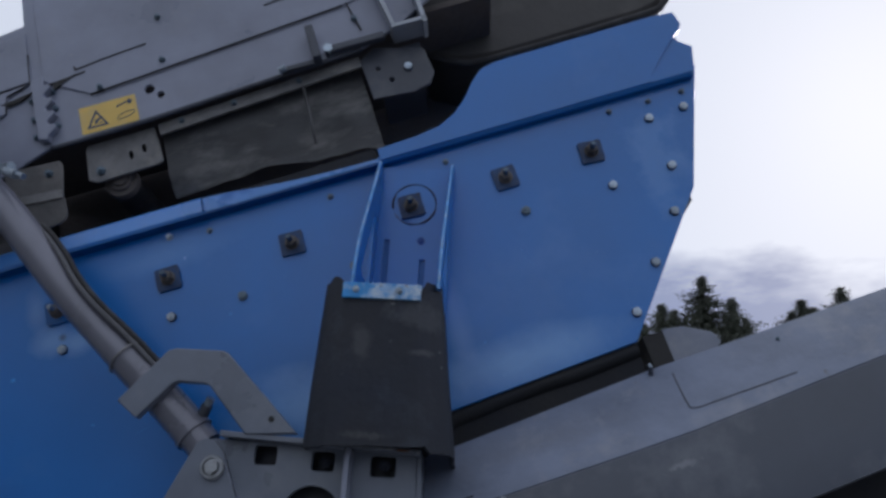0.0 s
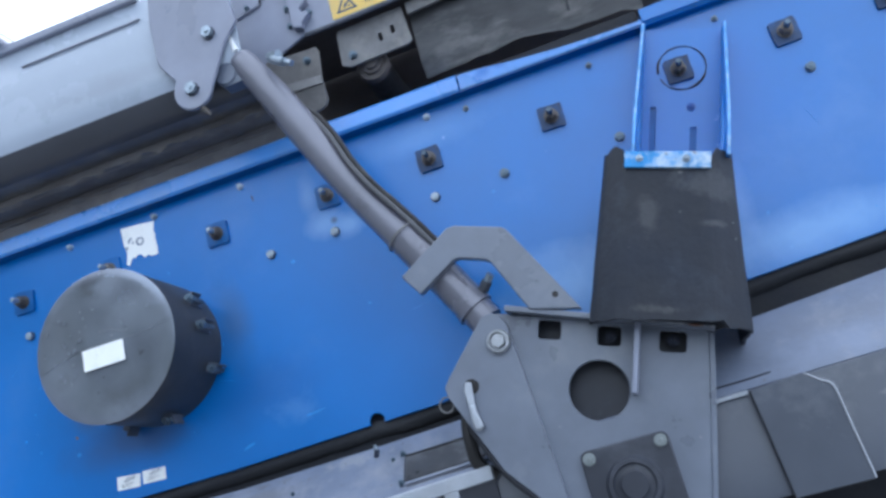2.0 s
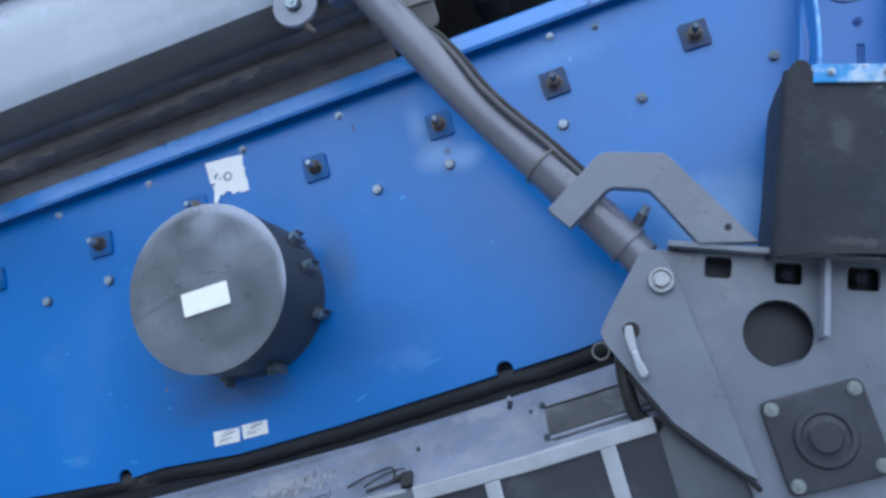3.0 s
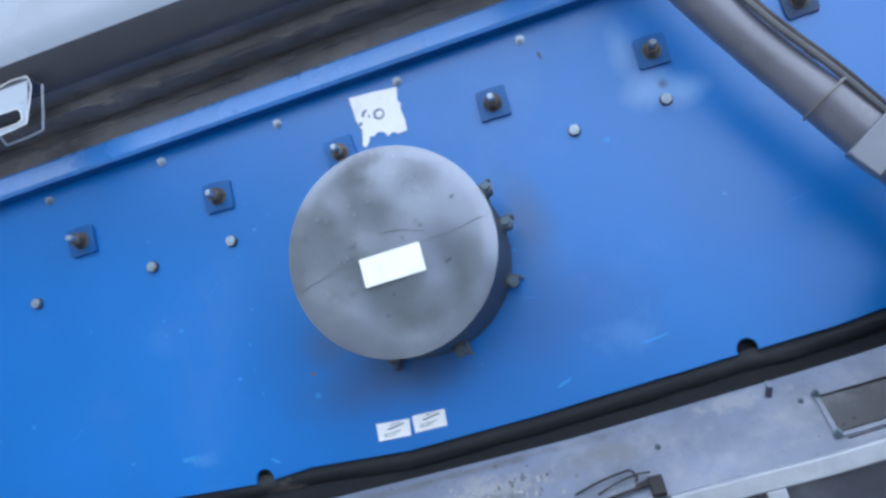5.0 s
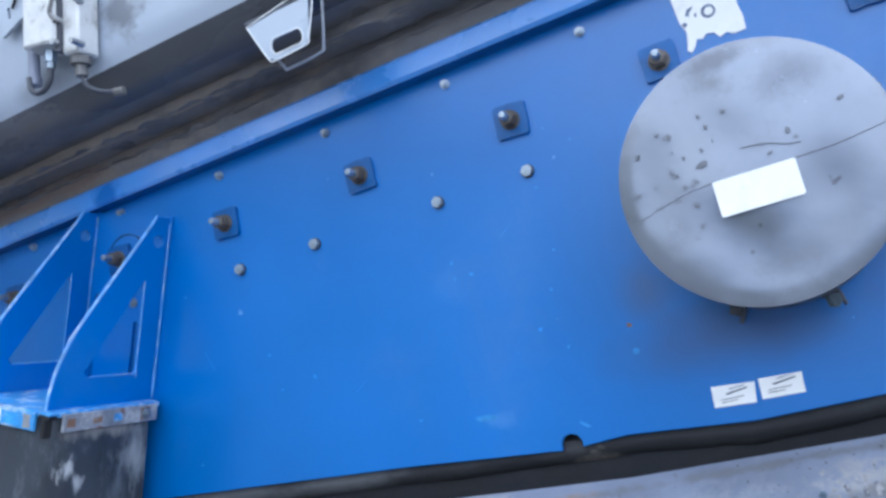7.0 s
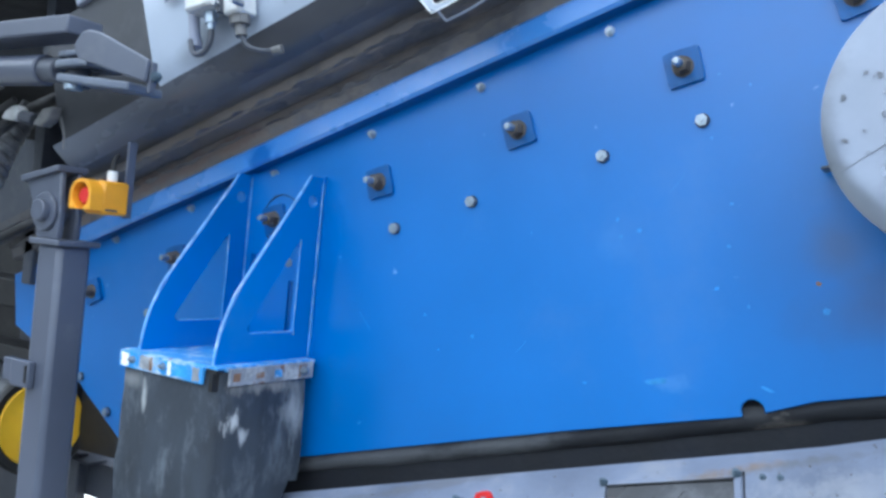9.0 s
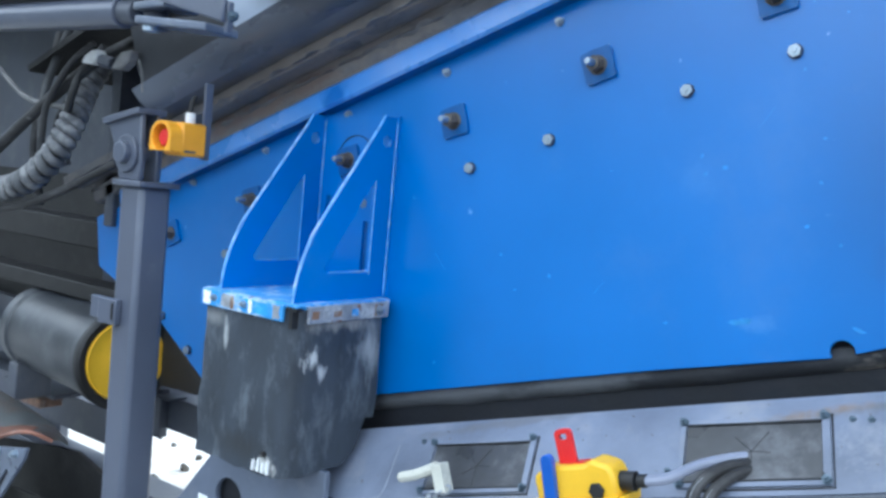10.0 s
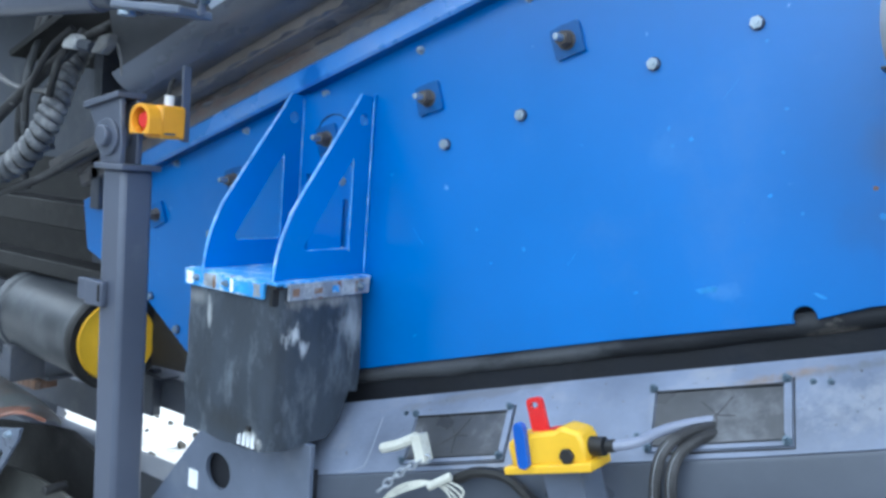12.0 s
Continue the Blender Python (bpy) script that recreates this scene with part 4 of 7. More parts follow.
for a, y, k in ((24, -0.10, 1), (2, -0.10, 1), (-28, -0.03, 1), (-76, -0.06, 1), (-118, -0.03, 0), (172, -0.03, 0), (88, -0.05, 0)):
    clip = part("clip", shape(block(-0.015, 0.015, y - 0.038, y + 0.036, 0.0, 0.007), block(-0.011, 0.011, y - 0.022, y + 0.014, 0.007, 0.022), block(-0.017, -0.011, y - 0.030, y + 0.02, 0.005, 0.034)), grey_dark, exciter_cover, m=Matrix.Rotation(radians(90 - a), 4, "Y") @ Matrix.Translation((0, 0, 0.215)), bevel=0.002)
    if k:
        part("clip_bolt", shape(rod((0, y - 0.055, 0.018), (0, y + 0.03, 0.018), 0.0075, n=10), rod((0, y - 0.040, 0.018), (0, y - 0.026, 0.018), 0.014, n=6)), dull_zinc, clip, "dull clip bolt")


blue_edge = material("blue_edge", (0.14, 0.36, 0.70), 0.45, vary=0.4, scale=30.0, dirt=(0.58, 0.66, 0.74), dirt_amount=0.4, dirt_scale=26.0, bump=0.1)


# ---- mounting brackets with rubber spring guards ----
def slotted(w, h):
    """The base plate, open below at two slots."""
    def add(bm):
        xs, zs = (-0.004, 0.032, 0.050, w - 0.088, w - 0.070, w + 0.004), (0.0, 0.19, 0.25, h)
        v = [[bm.verts.new((x, 0.0, z)) for z in zs] for x in xs]
        faces = [bm.faces.new((v[i][k], v[i + 1][k], v[i + 1][k + 1], v[i][k + 1])) for i in range(5) for k in range(3) if not (i == 1 and k < 2) and not (i == 3 and k < 1)]
        grown = bmesh.ops.extrude_face_region(bm, geom=faces)["geom"]
        bmesh.ops.translate(bm, vec=(0, -0.010, 0), verts=[g for g in grown if isinstance(g, bmesh.types.BMVert)])
        bmesh.ops.delete(bm, geom=[x for x in bm.verts if not x.link_faces], context="VERTS")
    return add


def mounting_bracket(x0, x1, z_top, z_foot, dusty, label):
    """Blue bracket: base plate on the panel, two pierced gussets, a foot box hung with a rubber guard."""
    w, h = x1 - x0, z_top - z_foot
    b = thing("mounting_bracket", label, "bracket", Matrix.Translation((x0, 0, z_foot)), "spring mounting brackets")
    part("base_plate", shape(slotted(w, h)), blue_paint, b)
    # Darker blue plates inside the slots stand for the shade there.
    for sx, sh in ((0.028, 0.255), (w - 0.092, 0.195)):
        part("slot_back", shape(block(sx, sx + 0.026, -0.004, -0.001, 0.01, sh)), square_blue, b)
    arc = circle(w * 0.5, h - 0.120, 0.066, 40, -150, 195)
    part("hub_ring", shape(hose([(px, -0.0105, pz) for px, pz in arc], 0.0036, 6, 2, lambda i: 0.35 + 0.65 * min(1, abs(noise.noise(Vector((i * 0.06, 4, 0)))) * 3))), black, b, "dark ring gap")
    for gx in (0.0, w - 0.010):
        outer = [(-0.010, h - 0.004), (-0.055, h - 0.004), (-0.075, h - 0.035), (-0.262, 0.185), (-0.288, 0.140), (-0.305, 0.104), (-0.317, 0.068), (-0.324, 0.034), (-0.328, 0.0), (-0.010, 0.0)]
        hole = [(-0.085, h * 0.62), (-0.075, h * 0.60), (-0.075, 0.075), (-0.082, 0.068), (-0.225, 0.068), (-0.235, 0.080)]
        eye = circle(-0.045, h - 0.068, 0.016, 14)
        turn = Matrix.Translation((gx, 0, 0)) @ Matrix.Rotation(radians(90), 4, "Z")
        # Drawn in depth and height, then turned to stand across the panel.
        gusset = part("gusset", shape(plate([(y, z) for y, z in outer], 0.0, -0.010, [hole, eye], m=turn)), blue_paint, b, bevel=0.0012)
        part("worn_edge", shape(hose([(gx + 0.0055, y, z) for y, z in outer[1:9]], 0.0034, 6, 4)), blue_edge, gusset, "chipped pale front edge")
        if dusty:
            part("worn_rim", shape(hose([(gx + 0.0102, y, z) for y, z in ((-0.077, h * 0.56), (-0.076, 0.30), (-0.076, 0.078), (-0.084, 0.070), (-0.215, 0.069))], 0.0013, 6, 2)), blue_edge, gusset, "chipped pale rim of the cut-out")
            part("weld_bead", shape(hose([(gx + 0.0125, -0.0125, 0.004 + (h - 0.02) * k / 30 + 0.003 * noise.noise(Vector((k * 0.9, gx, 0)))) for k in range(31)], 0.0024, 6, 2, lambda i: 0.7 + 0.7 * noise.noise(Vector((i * 0.45, gx, 2))))), blue_edge, gusset, "rough weld bead with chipped paint")
    part("foot_plate", shape(block(-0.014 if not dusty else -0.028, w + (0.030 if dusty else -0.044), -0.345, -0.012, -0.012, 0.0)), blue_worn, b, "worn blue foot plate with bare patches", bevel=0.002)
    part("front_strip", shape(block(-0.012 if not dusty else -0.028, w - (0.045 if not dusty else 0.004), -0.357, -0.348, -0.042, -0.002)), blue_worn, b, "worn blue clamping strip", bevel=0.002)
    if dusty:
        part("side_strip", shape(block(w + 0.033, w + 0.041, -0.315, -0.030, -0.044, -0.004)), bare_strip, b, "scraped rusty clamping strip", bevel=0.002)
        part("bolt", small_bolt_mesh, None, b, m=Matrix.Translation((w + 0.041, -0.07, -0.024)) @ Matrix.Rotation(radians(90), 4, "Z"))
        part("torn_gap", shape(block(w - 0.002, w + 0.030, -0.347, -0.325, -0.015, -0.006), block(w + 0.008, w + 0.018, -0.346, -0.325, -0.056, -0.014)), black, b, "dark torn gap at the fold")
        patch_rng = random.Random(41)
        for px, pw, tone in ((-0.006, 0.030, paper), (0.026, 0.024, bright_blue), (0.072, 0.054, worn_grey), (0.086, 0.012, bare_rust), (0.163, 0.100, bright_blue), (0.150, 0.014, paper), (0.238, 0.026, worn_grey)):
            ring = []
            for i in range(14):
                a = 2 * math.pi * i / 14
                ring.append((px + pw * 0.5 * max(-1, min(1, 1.5 * math.cos(a))) * patch_rng.uniform(0.7, 1.05), -0.022 + 0.017 * max(-1, min(1, 1.5 * math.sin(a))) * patch_rng.uniform(0.7, 1.05)))
            part("paint_patch", shape(plate(ring, -0.3574 - 0.0004 * (pw < 0.02), -0.3568)), tone, b)
        for k in range(6):
            yy, hh = -0.295 + 0.044 * k + patch_rng.uniform(-0.012, 0.012), patch_rng.uniform(0.006, 0.015)
            tone = (bare_rust, worn_grey, bare_rust, blue_worn, worn_grey)[k % 5]
            part("paint_patch", shape(block(w + 0.0408, w + 0.0416, yy - patch_rng.uniform(0.004, 0.020), yy + patch_rng.uniform(0.004, 0.020), -0.024 - hh, -0.024 + hh)), tone, b)
        part("bolt_hole", shape(plate(circle(w - 0.038, -0.360, 0.007, 12), -0.3525, -0.345)), black, b)
        for k in range(4):
            part("bare_mark", shape(plate([(w - 0.072 + 0.016 * k, -0.404), (w - 0.066 + 0.016 * k, -0.404), (w - 0.067 + 0.016 * k, -0.378 + 0.006 * (k % 2)), (w - 0.070 + 0.016 * k, -0.380)], -0.3535, -0.347)), paper, b)
    for bx in (0.022, 0.130):
        part("bolt", small_bolt_mesh, None, b, m=at(bx, -0.357, -0.020, bx * 300) @ Matrix.Scale(0.68, 4))

    def guard(bm):
        """Thick rubber apron folded round three sides, flaring a little and ragged below."""
        k0, k1 = (-0.066, w + 0.004) if not dusty else (-0.032, w + 0.032)
        if dusty:
            prof = [(k0, -0.045), (k0 - 0.002, -0.20), (k0 + 0.002, -0.325), (k0 + 0.012, -0.343), (w * 0.30, -0.347), (w * 0.7, -0.346), (k1 - 0.040, -0.342), (k1 - 0.014, -0.326), (k1 - 0.002, -0.29), (k1, -0.20), (k1, -0.05)]
        else:
            prof = [(k0, -0.045), (k0 - 0.002, -0.20), (k0 + 0.002, -0.296), (k0 + 0.010, -0.310), (-0.020, -0.338), (-0.006, -0.347), (w * 0.5, -0.349), (w - 0.056, -0.347), (w - 0.042, -0.338), (k1 - 0.008, -0.306), (k1, -0.292), (k1, -0.20), (k1, -0.05)]
        drop = 0.39 if not dusty else 0.405
        rows, steps = [], 9
        fine = []
        for (xa, ya), (xb, yb) in zip(prof, prof[1:]):
            for q in range(4):
                fine.append((xa + (xb - xa) * q / 4, ya + (yb - ya) * q / 4))
        fine.append(prof[-1])
        for k in range(steps + 1):
            f = k / steps
            row = []
            for i, (px, py) in enumerate(fine):
                u = i / (len(fine) - 1)
                swell = 1 + (0.10 if not dusty else 0.02) * f
                cx, cy = w / 2 - 0.01, -0.19
                d = drop - (0.010 * max(0, (u - 0.70) / 0.3) + 0.10 * min(1, max(0, (u - 0.945) / 0.02)) if dusty else 0.0) + 0.006 * noise.noise(Vector((px * 30, py * 30, x0)))
                wave = (0.011 if dusty else 0.006) * noise.noise(Vector((px * 9, py * 9, f * 4 + x0))) * f
                flare = 0.0 if dusty else 0.034 * f * max(0, px - cx) / (w / 2)
                d += 0.0 if dusty else 0.015 * max(0, (u - 0.72) / 0.28) + (0.018 if u > 0.68 else 0.0) + 0.012 * math.sin(u * 5)
                lip = 0.020 * (1 - f) * (1 + noise.noise(Vector((px * 60, py * 60, 3)))) if not dusty and 0.16 < u < 0.85 and not -0.02 < px < w - 0.04 else 0.0
                row.append(Vector((cx + (px - cx) * swell + wave + flare, cy + (py - cy) * (1 + 0.02 * f) + wave, -0.006 - d * f + lip)))
            rows.append(row)
        front = [[bm.verts.new(p) for p in row] for row in rows]
        centre = Vector((w / 2, -0.10, 0))
        backs = [[bm.verts.new(p + (Vector((centre.x, centre.y, p.z)) - p).normalized() * 0.010) for p in row] for row in rows]
        n = len(rows[0])
        for k in range(steps):
            for i in range(n - 1):
                bm.faces.new((front[k][i], front[k][i + 1], front[k + 1][i + 1], front[k + 1][i]))
                bm.faces.new((backs[k][i], backs[k + 1][i], backs[k + 1][i + 1], backs[k][i + 1]))
        for i in range(n - 1):
            bm.faces.new((front[0][i], backs[0][i], backs[0][i + 1], front[0][i + 1]))
            bm.faces.new((front[-1][i], front[-1][i + 1], backs[-1][i + 1], backs[-1][i]))
        for i in (0, n - 1):
            for k in range(steps):
                bm.faces.new((front[k][i], front[k + 1][i], backs[k + 1][i], backs[k][i]))

    part("rubber_guard", shape(guard), guard_worn if dusty else guard_clean, b, "scuffed black rubber guard, dusty" if dusty else "black rubber guard with scuffs", smooth=50)
    spring = shape(hose([(w / 2 + 0.075 * math.cos(i * 0.6), -0.19 + 0.075 * math.sin(i * 0.6), -0.02 - i * 0.0056) for i in range(66)], 0.011, 8, 2))
    part("coil_spring", spring, black, b)
    return b


mounting_bracket(-0.108, 0.122, 2.850, 2.362, False, "blue steel spring bracket with black rubber guard on the screen box")
mounting_bracket(-3.215, -2.952, 1.705, 1.236, True, "blue steel spring bracket with dusty torn rubber guard")


# ---- chassis beam under the box ----
chassis = thing("chassis_beam", "grey painted folded steel chassis beam, dusty on top", "chassis", BOX)
TOPLINE = [(-2.0, -0.525), (-1.14, -0.575), (-0.47, -0.616), (0.05, -0.650), (0.64, -0.660), (1.20, -0.648), (2.10, -0.602), (2.67, -0.561), (3.38, -0.538), (4.6, -0.490)]
CREASE = [(-2.0, -0.660), (-1.15, -0.728), (-0.03, -0.788), (0.80, -0.798), (1.09, -0.797), (1.30, -0.786), (2.16, -0.770), (2.52, -0.764), (2.70, -0.758), (3.21, -0.722), (4.6, -0.650)]


def on(line, s):
    for (a, p), (b, q) in zip(line, line[1:]):
        if s <= b or (b, q) == line[-1]:
            return p + (q - p) * (s - a) / (b - a)


def beam(profile_at, s0, s1, step=0.2):
    """A closed section, given at each place along the screen, drawn from s0 to s1."""
    def add(bm):
        k = max(1, int((s1 - s0) / step))
        rings = []
        for i in range(k + 1):
            s = s0 + (s1 - s0) * i / k
            rings.append([bm.verts.new((s, y, n)) for y, n in profile_at(s)])
        m = len(rings[0])
        for one, two in zip(rings, rings[1:]):
            for i in range(m):
                bm.faces.new((one[i], one[(i + 1) % m], two[(i + 1) % m], two[i]))
        bm.faces.new(rings[0][::-1])
        bm.faces.new(rings[-1])
    return add


part("sloped_face", shape(beam(lambda s: [(-0.030, on(TOPLINE, s) - 0.006), (-0.043, on(TOPLINE, s)), (-0.050, on(TOPLINE, s) - 0.004), (-0.190, on(CREASE, s)), (-0.184, on(CREASE, s) - 0.008), (-0.044, on(TOPLINE, s) - 0.014)], -1.56, 4.5)), ledge_darkened, chassis, "dusty sloping upper face")
part("lower_face", shape(beam(lambda s: [(-0.191, on(CREASE, s) - 0.003), (-0.195, on(CREASE, s) - 0.010), (-0.200, on(CREASE, s) - 0.248), (-0.06, on(CREASE, s) - 0.26), (-0.06, on(CREASE, s) - 0.20), (-0.184, on(CREASE, s) - 0.010)], -1.56, 4.5)), beam_shaded, chassis)
part("inner_web", shape(beam(lambda s: [(0.02, on(TOPLINE, s) - 0.05), (0.02, on(TOPLINE, s) - 0.6), (0.04, on(TOPLINE, s) - 0.6), (0.04, on(TOPLINE, s) - 0.05)], -1.56, 4.5)), gap_black, chassis)
part("under_tray", shape(beam(lambda s: [(0.04, -0.80), (0.04, -0.83), (1.5, -0.83), (1.5, -0.80)], -1.6, 4.5, 2.0)), black, chassis)
part("patch_plate", shape(plate([(2.037, -0.778), (2.158, -0.770), (2.167, -0.776), (2.213, -0.814), (2.220, -0.919), (2.226, -1.030), (2.052, -1.030)], -0.212, -0.203)), beam_shaded, chassis, bevel=0.002)
part("weld_seam", shape(hose([(2.163, -0.212, -0.773), (2.190, -0.2135, -0.796), (2.213, -0.2135, -0.814), (2.217, -0.2135, -0.86), (2.220, -0.2135, -0.919), (2.226, -0.2135, -1.028)], 0.0026, 6, 4)), galvanised, chassis, "bright weld seam")
part("patch_gap", shape(hose([(2.036, -0.2125, -0.780), (2.044, -0.2125, -0.90), (2.051, -0.2125, -1.028)], 0.0022, 6, 3)), gap_black, chassis, "dark joint beside the patch plate")
part("ledge_strip", shape(beam(lambda s: [(-0.196, on(CREASE, s) - 0.002), (-0.204, on(CREASE, s) - 0.004), (-0.204, on(CREASE, s) - 0.012), (-0.196, on(CREASE, s) - 0.012)], 1.93, 2.032)), galvanised, chassis)


def face_point(s, v, lift=0.0):
    """A place on the sloping face: v runs from the top edge (0) to the crease (1)."""
    t, c = on(TOPLINE, s) - 0.004, on(CREASE, s)
    return Vector((s, -0.050 - 0.140 * v, t + (c - t) * v)) + lift * Vector((0, c - t, 0.140)).normalized()


def lid(s0, s1, v0, v1, lift0, lift1, hole=None):
    """A flat panel lying on the sloping face, optionally with an opening."""
    def add(bm):
        if hole is None:
            low = [bm.verts.new(face_point(s, v, lift0)) for s, v in ((s0, v0), (s1, v0), (s1, v1), (s0, v1))]
            top = [bm.verts.new(face_point(s, v, lift1)) for s, v in ((s0, v0), (s1, v0), (s1, v1), (s0, v1))]
            bm.faces.new(top)
            bm.faces.new(low[::-1])
            for i in range(4):
                bm.faces.new((low[i], low[(i + 1) % 4], top[(i + 1) % 4], top[i]))
        else:
            a, b, c, d = hole
            for q in ((s0, s1, v0, c), (s0, s1, d, v1), (s0, a, c, d), (b, s1, c, d)):
                lid(*q, lift0, lift1)(bm)
    return add


def lay(s, v, lift=0.0):
    """The pose of a fastener standing on the sloping face."""
    up = (face_point(s, v, 1) - face_point(s, v, 0)).normalized()
    x = Vector((1, 0, 0))
    m = Matrix((x, -up, x.cross(-up))).transposed().to_4x4()
    return Matrix.Translation(face_point(s, v, lift)) @ m


for s0, s1, v0, v1, dark in ((-0.968, -0.684, 0.24, 0.92, 1), (-0.358, -0.086, 0.18, 0.92, 1), (1.150, 1.43, 0.30, 0.88, 0)):
    cover = part("inspection_cover", shape(lid(s0, s1, v0, v1, 0.001, 0.006, (s0 + 0.012, s1 - 0.014, v0 + 0.06, v1 - 0.06))), ledge_darkened, chassis, "bolted frame of an inspection opening", bevel=0.001)
    part("rubber_pane", shape(lid(s0 + 0.010, s1 - 0.012, v0 + 0.05, v1 - 0.05, -0.001, 0.003)), glass_dirty, cover, "slit dark rubber pane with dust")
    cs, cv = (s0 + s1) / 2, (v0 + v1) / 2
    for ds, dv in ((0.030, -0.20), (0.035, 0.02), (-0.035, 0.10), (-0.03, -0.16), (0.0, 0.24)) if dark else ():
        part("slit", shape(hose([face_point(cs, cv, 0.0035), face_point(cs + ds, cv + dv, 0.0033)], 0.0009, 5, 2)), black, cover)
    a, b, c, d = s0 + 0.011, s1 - 0.013, v0 + 0.055, v1 - 0.055
    part("pane_gap", shape(hose([face_point(b, c + 0.03, 0.006), face_point(a, c, 0.006), face_point(a, d, 0.0065), face_point(b - 0.004, d, 0.0065), face_point(b, d - 0.06, 0.006)], 0.0018, 6, 1)), black, cover)
    part("groove", shape(hose([face_point(s0 + 0.02, v1 + 0.02, 0.001), face_point(s1 + 0.003, v1 + 0.02, 0.001), face_point(s1 + 0.003, v0, 0.001)], 0.0018, 6, 1)), black, cover)
    for s, v in ((s0 + 0.006, v0 + 0.02), (s1 - 0.008, v0 + 0.03), (s1 - 0.008, v1 - 0.04), (s0 + 0.006, v1 - 0.04)):
        part("small_bolt", dull_small_bolt_mesh, None, cover, m=lay(s, v, 0.005) @ Matrix.Scale(0.7, 4))
part("rounded_seam", shape(hose([face_point(-1.075, 0.25, 0.0), face_point(-1.08, 0.82, 0.0), face_point(-1.10, 0.95, 0.0), face_point(-1.16, 0.985, 0.0)], 0.002, 6, 6)), grey_dusty, chassis, "worn rounded edge")
part("joint_line", shape(hose([face_point(1.965, 0.86, 0.0), face_point(2.03, 0.87, 0.001), face_point(2.10, 0.86, 0.0)], 0.0022, 6, 5)), gap_black, chassis, "dark joint in the ledge")
# Outline of a closed hatch further up the beam, studs and rivets.
part("hatch_seam", shape(hose([face_point(2.715, 0.15, 0.001), face_point(2.703, 0.60, 0.001), face_point(2.712, 0.73, 0.001), face_point(2.79, 0.75, 0.001), face_point(2.995, 0.78, 0.001)], 0.0020, 6, 6)), grey_dark, chassis, "dark hatch seam")
for s, v in ((0.83, 0.40), (0.38, 0.50), (1.125, 0.33), (-0.50, 0.62), (-0.05, 0.25), (-0.02, 0.27), (-1.00, 0.22), (3.02, 0.2), (0.20, 0.70), (-0.38, 0.72)):
    part("rivet", dull_small_bolt_mesh, None, chassis, m=lay(s, v, -0.004) @ Matrix.Scale(0.6, 4))
for s, v in ((1.072, 0.16), (2.66, 0.06)):
    p = face_point(s, v)
    stud = part("latch_stud", shape(rod(p, p + Vector((0.008, -0.003, 0.018)), 0.0065, n=10)), grimy, chassis)
    part("stud_tip", shape(rod(p + Vector((0.008, -0.003, 0.018)), p + Vector((0.004, -0.004, 0.030)), 0.0045, n=10)), zinc, stud)
# Spilled grit on the ledge
flake_rng = random.Random(8)
for tone, count, label in ((flake_pale, 44, "pale flaked paint patch"), (flake_dark, 20, "dark chipped paint patch")):
    flakes = []
    for i in range(count):
        s, v = flake_rng.gauss(0.49, 0.06), flake_rng.gauss(0.45, 0.11)
        ds, dv = flake_rng.uniform(0.002, 0.008), flake_rng.uniform(0.02, 0.09)
        if 0.36 < s < 0.64 and 0.18 < v < 0.66:
            flakes.append(lid(s, s + ds, v, v + dv, 0.0, 0.0008 + 0.00001 * i))
    part("paint_flakes", shape(*flakes), tone, chassis, label)
grit_rng = random.Random(3)
grit = bmesh.new()
for i in range(120):
    s = grit_rng.choice((grit_rng.uniform(-0.1, 0.6), grit_rng.uniform(-1.0, 1.3)))
    p = face_point(s, abs(grit_rng.gauss(0.35, 0.3)) % 0.95, 0.001)
    bmesh.ops.create_icosphere(grit, subdivisions=1, radius=grit_rng.uniform(0.0008, 0.0022), matrix=Matrix.Translation(p) @ Matrix.Rotation(grit_rng.uniform(0, 3), 4, (0.3, 1, 0.2)))
grit_ob = new("grit", finish("grit", grit, caked, 0))
grit_ob.matrix_world = BOX
tagged(grit_ob, "loose brown grit spilled on the dusty grey ledge", "grit", kind="stuff")

# Bent wire hook and small hinge on the ledge.
wire_hook = thing("wire_hook", "bent dark wire hook with a small hinge on the ledge", "hook", BOX)
part("wire", shape(hose([face_point(0.645, 0.735, 0.004), face_point(0.698, 0.675, 0.010), face_point(0.748, 0.63, 0.010), face_point(0.765, 0.64, 0.01), face_point(0.772, 0.72, 0.006), face_point(0.768, 0.76, 0.004)], 0.0024, 8, 6)), black, wire_hook)
part("wire", shape(hose([face_point(0.690, 0.80, 0.004), face_point(0.735, 0.735, 0.009), face_point(0.775, 0.70, 0.010), face_point(0.800, 0.72, 0.012)], 0.0020, 8, 6)), black, wire_hook)
part("hinge_rod", shape(hose([face_point(0.700, 0.90, 0.006), face_point(0.800, 0.84, 0.010)], 0.0035, 8, 3)), black, wire_hook)
part("hinge_body", shape(lid(0.791, 0.819, 0.77, 1.0, 0.0, 0.014)), black, wire_hook, bevel=0.003)
part("hinge_rod", shape(hose([face_point(0.765, 0.83, 0.006), face_point(0.80, 0.79, 0.010)], 0.004, 8, 3)), black, wire_hook)
part("bent_strip", shape(lid(0.43, 0.60, 0.70, 0.76, 0.0, 0.006), lid(0.594, 0.600, 0.76, 0.82, 0.0, 0.006)), ledge_darkened, chassis, "low bent strip on the ledge", bevel=0.001)
part("bare_edge", shape(beam(lambda s: [(-0.186, on(CREASE, s) + 0.004), (-0.193, on(CREASE, s) + 0.001), (-0.193, on(CREASE, s) - 0.008), (-0.188, on(CREASE, s) - 0.004)], 0.60, 0.80)), galvanised, chassis, "bare folded edge")

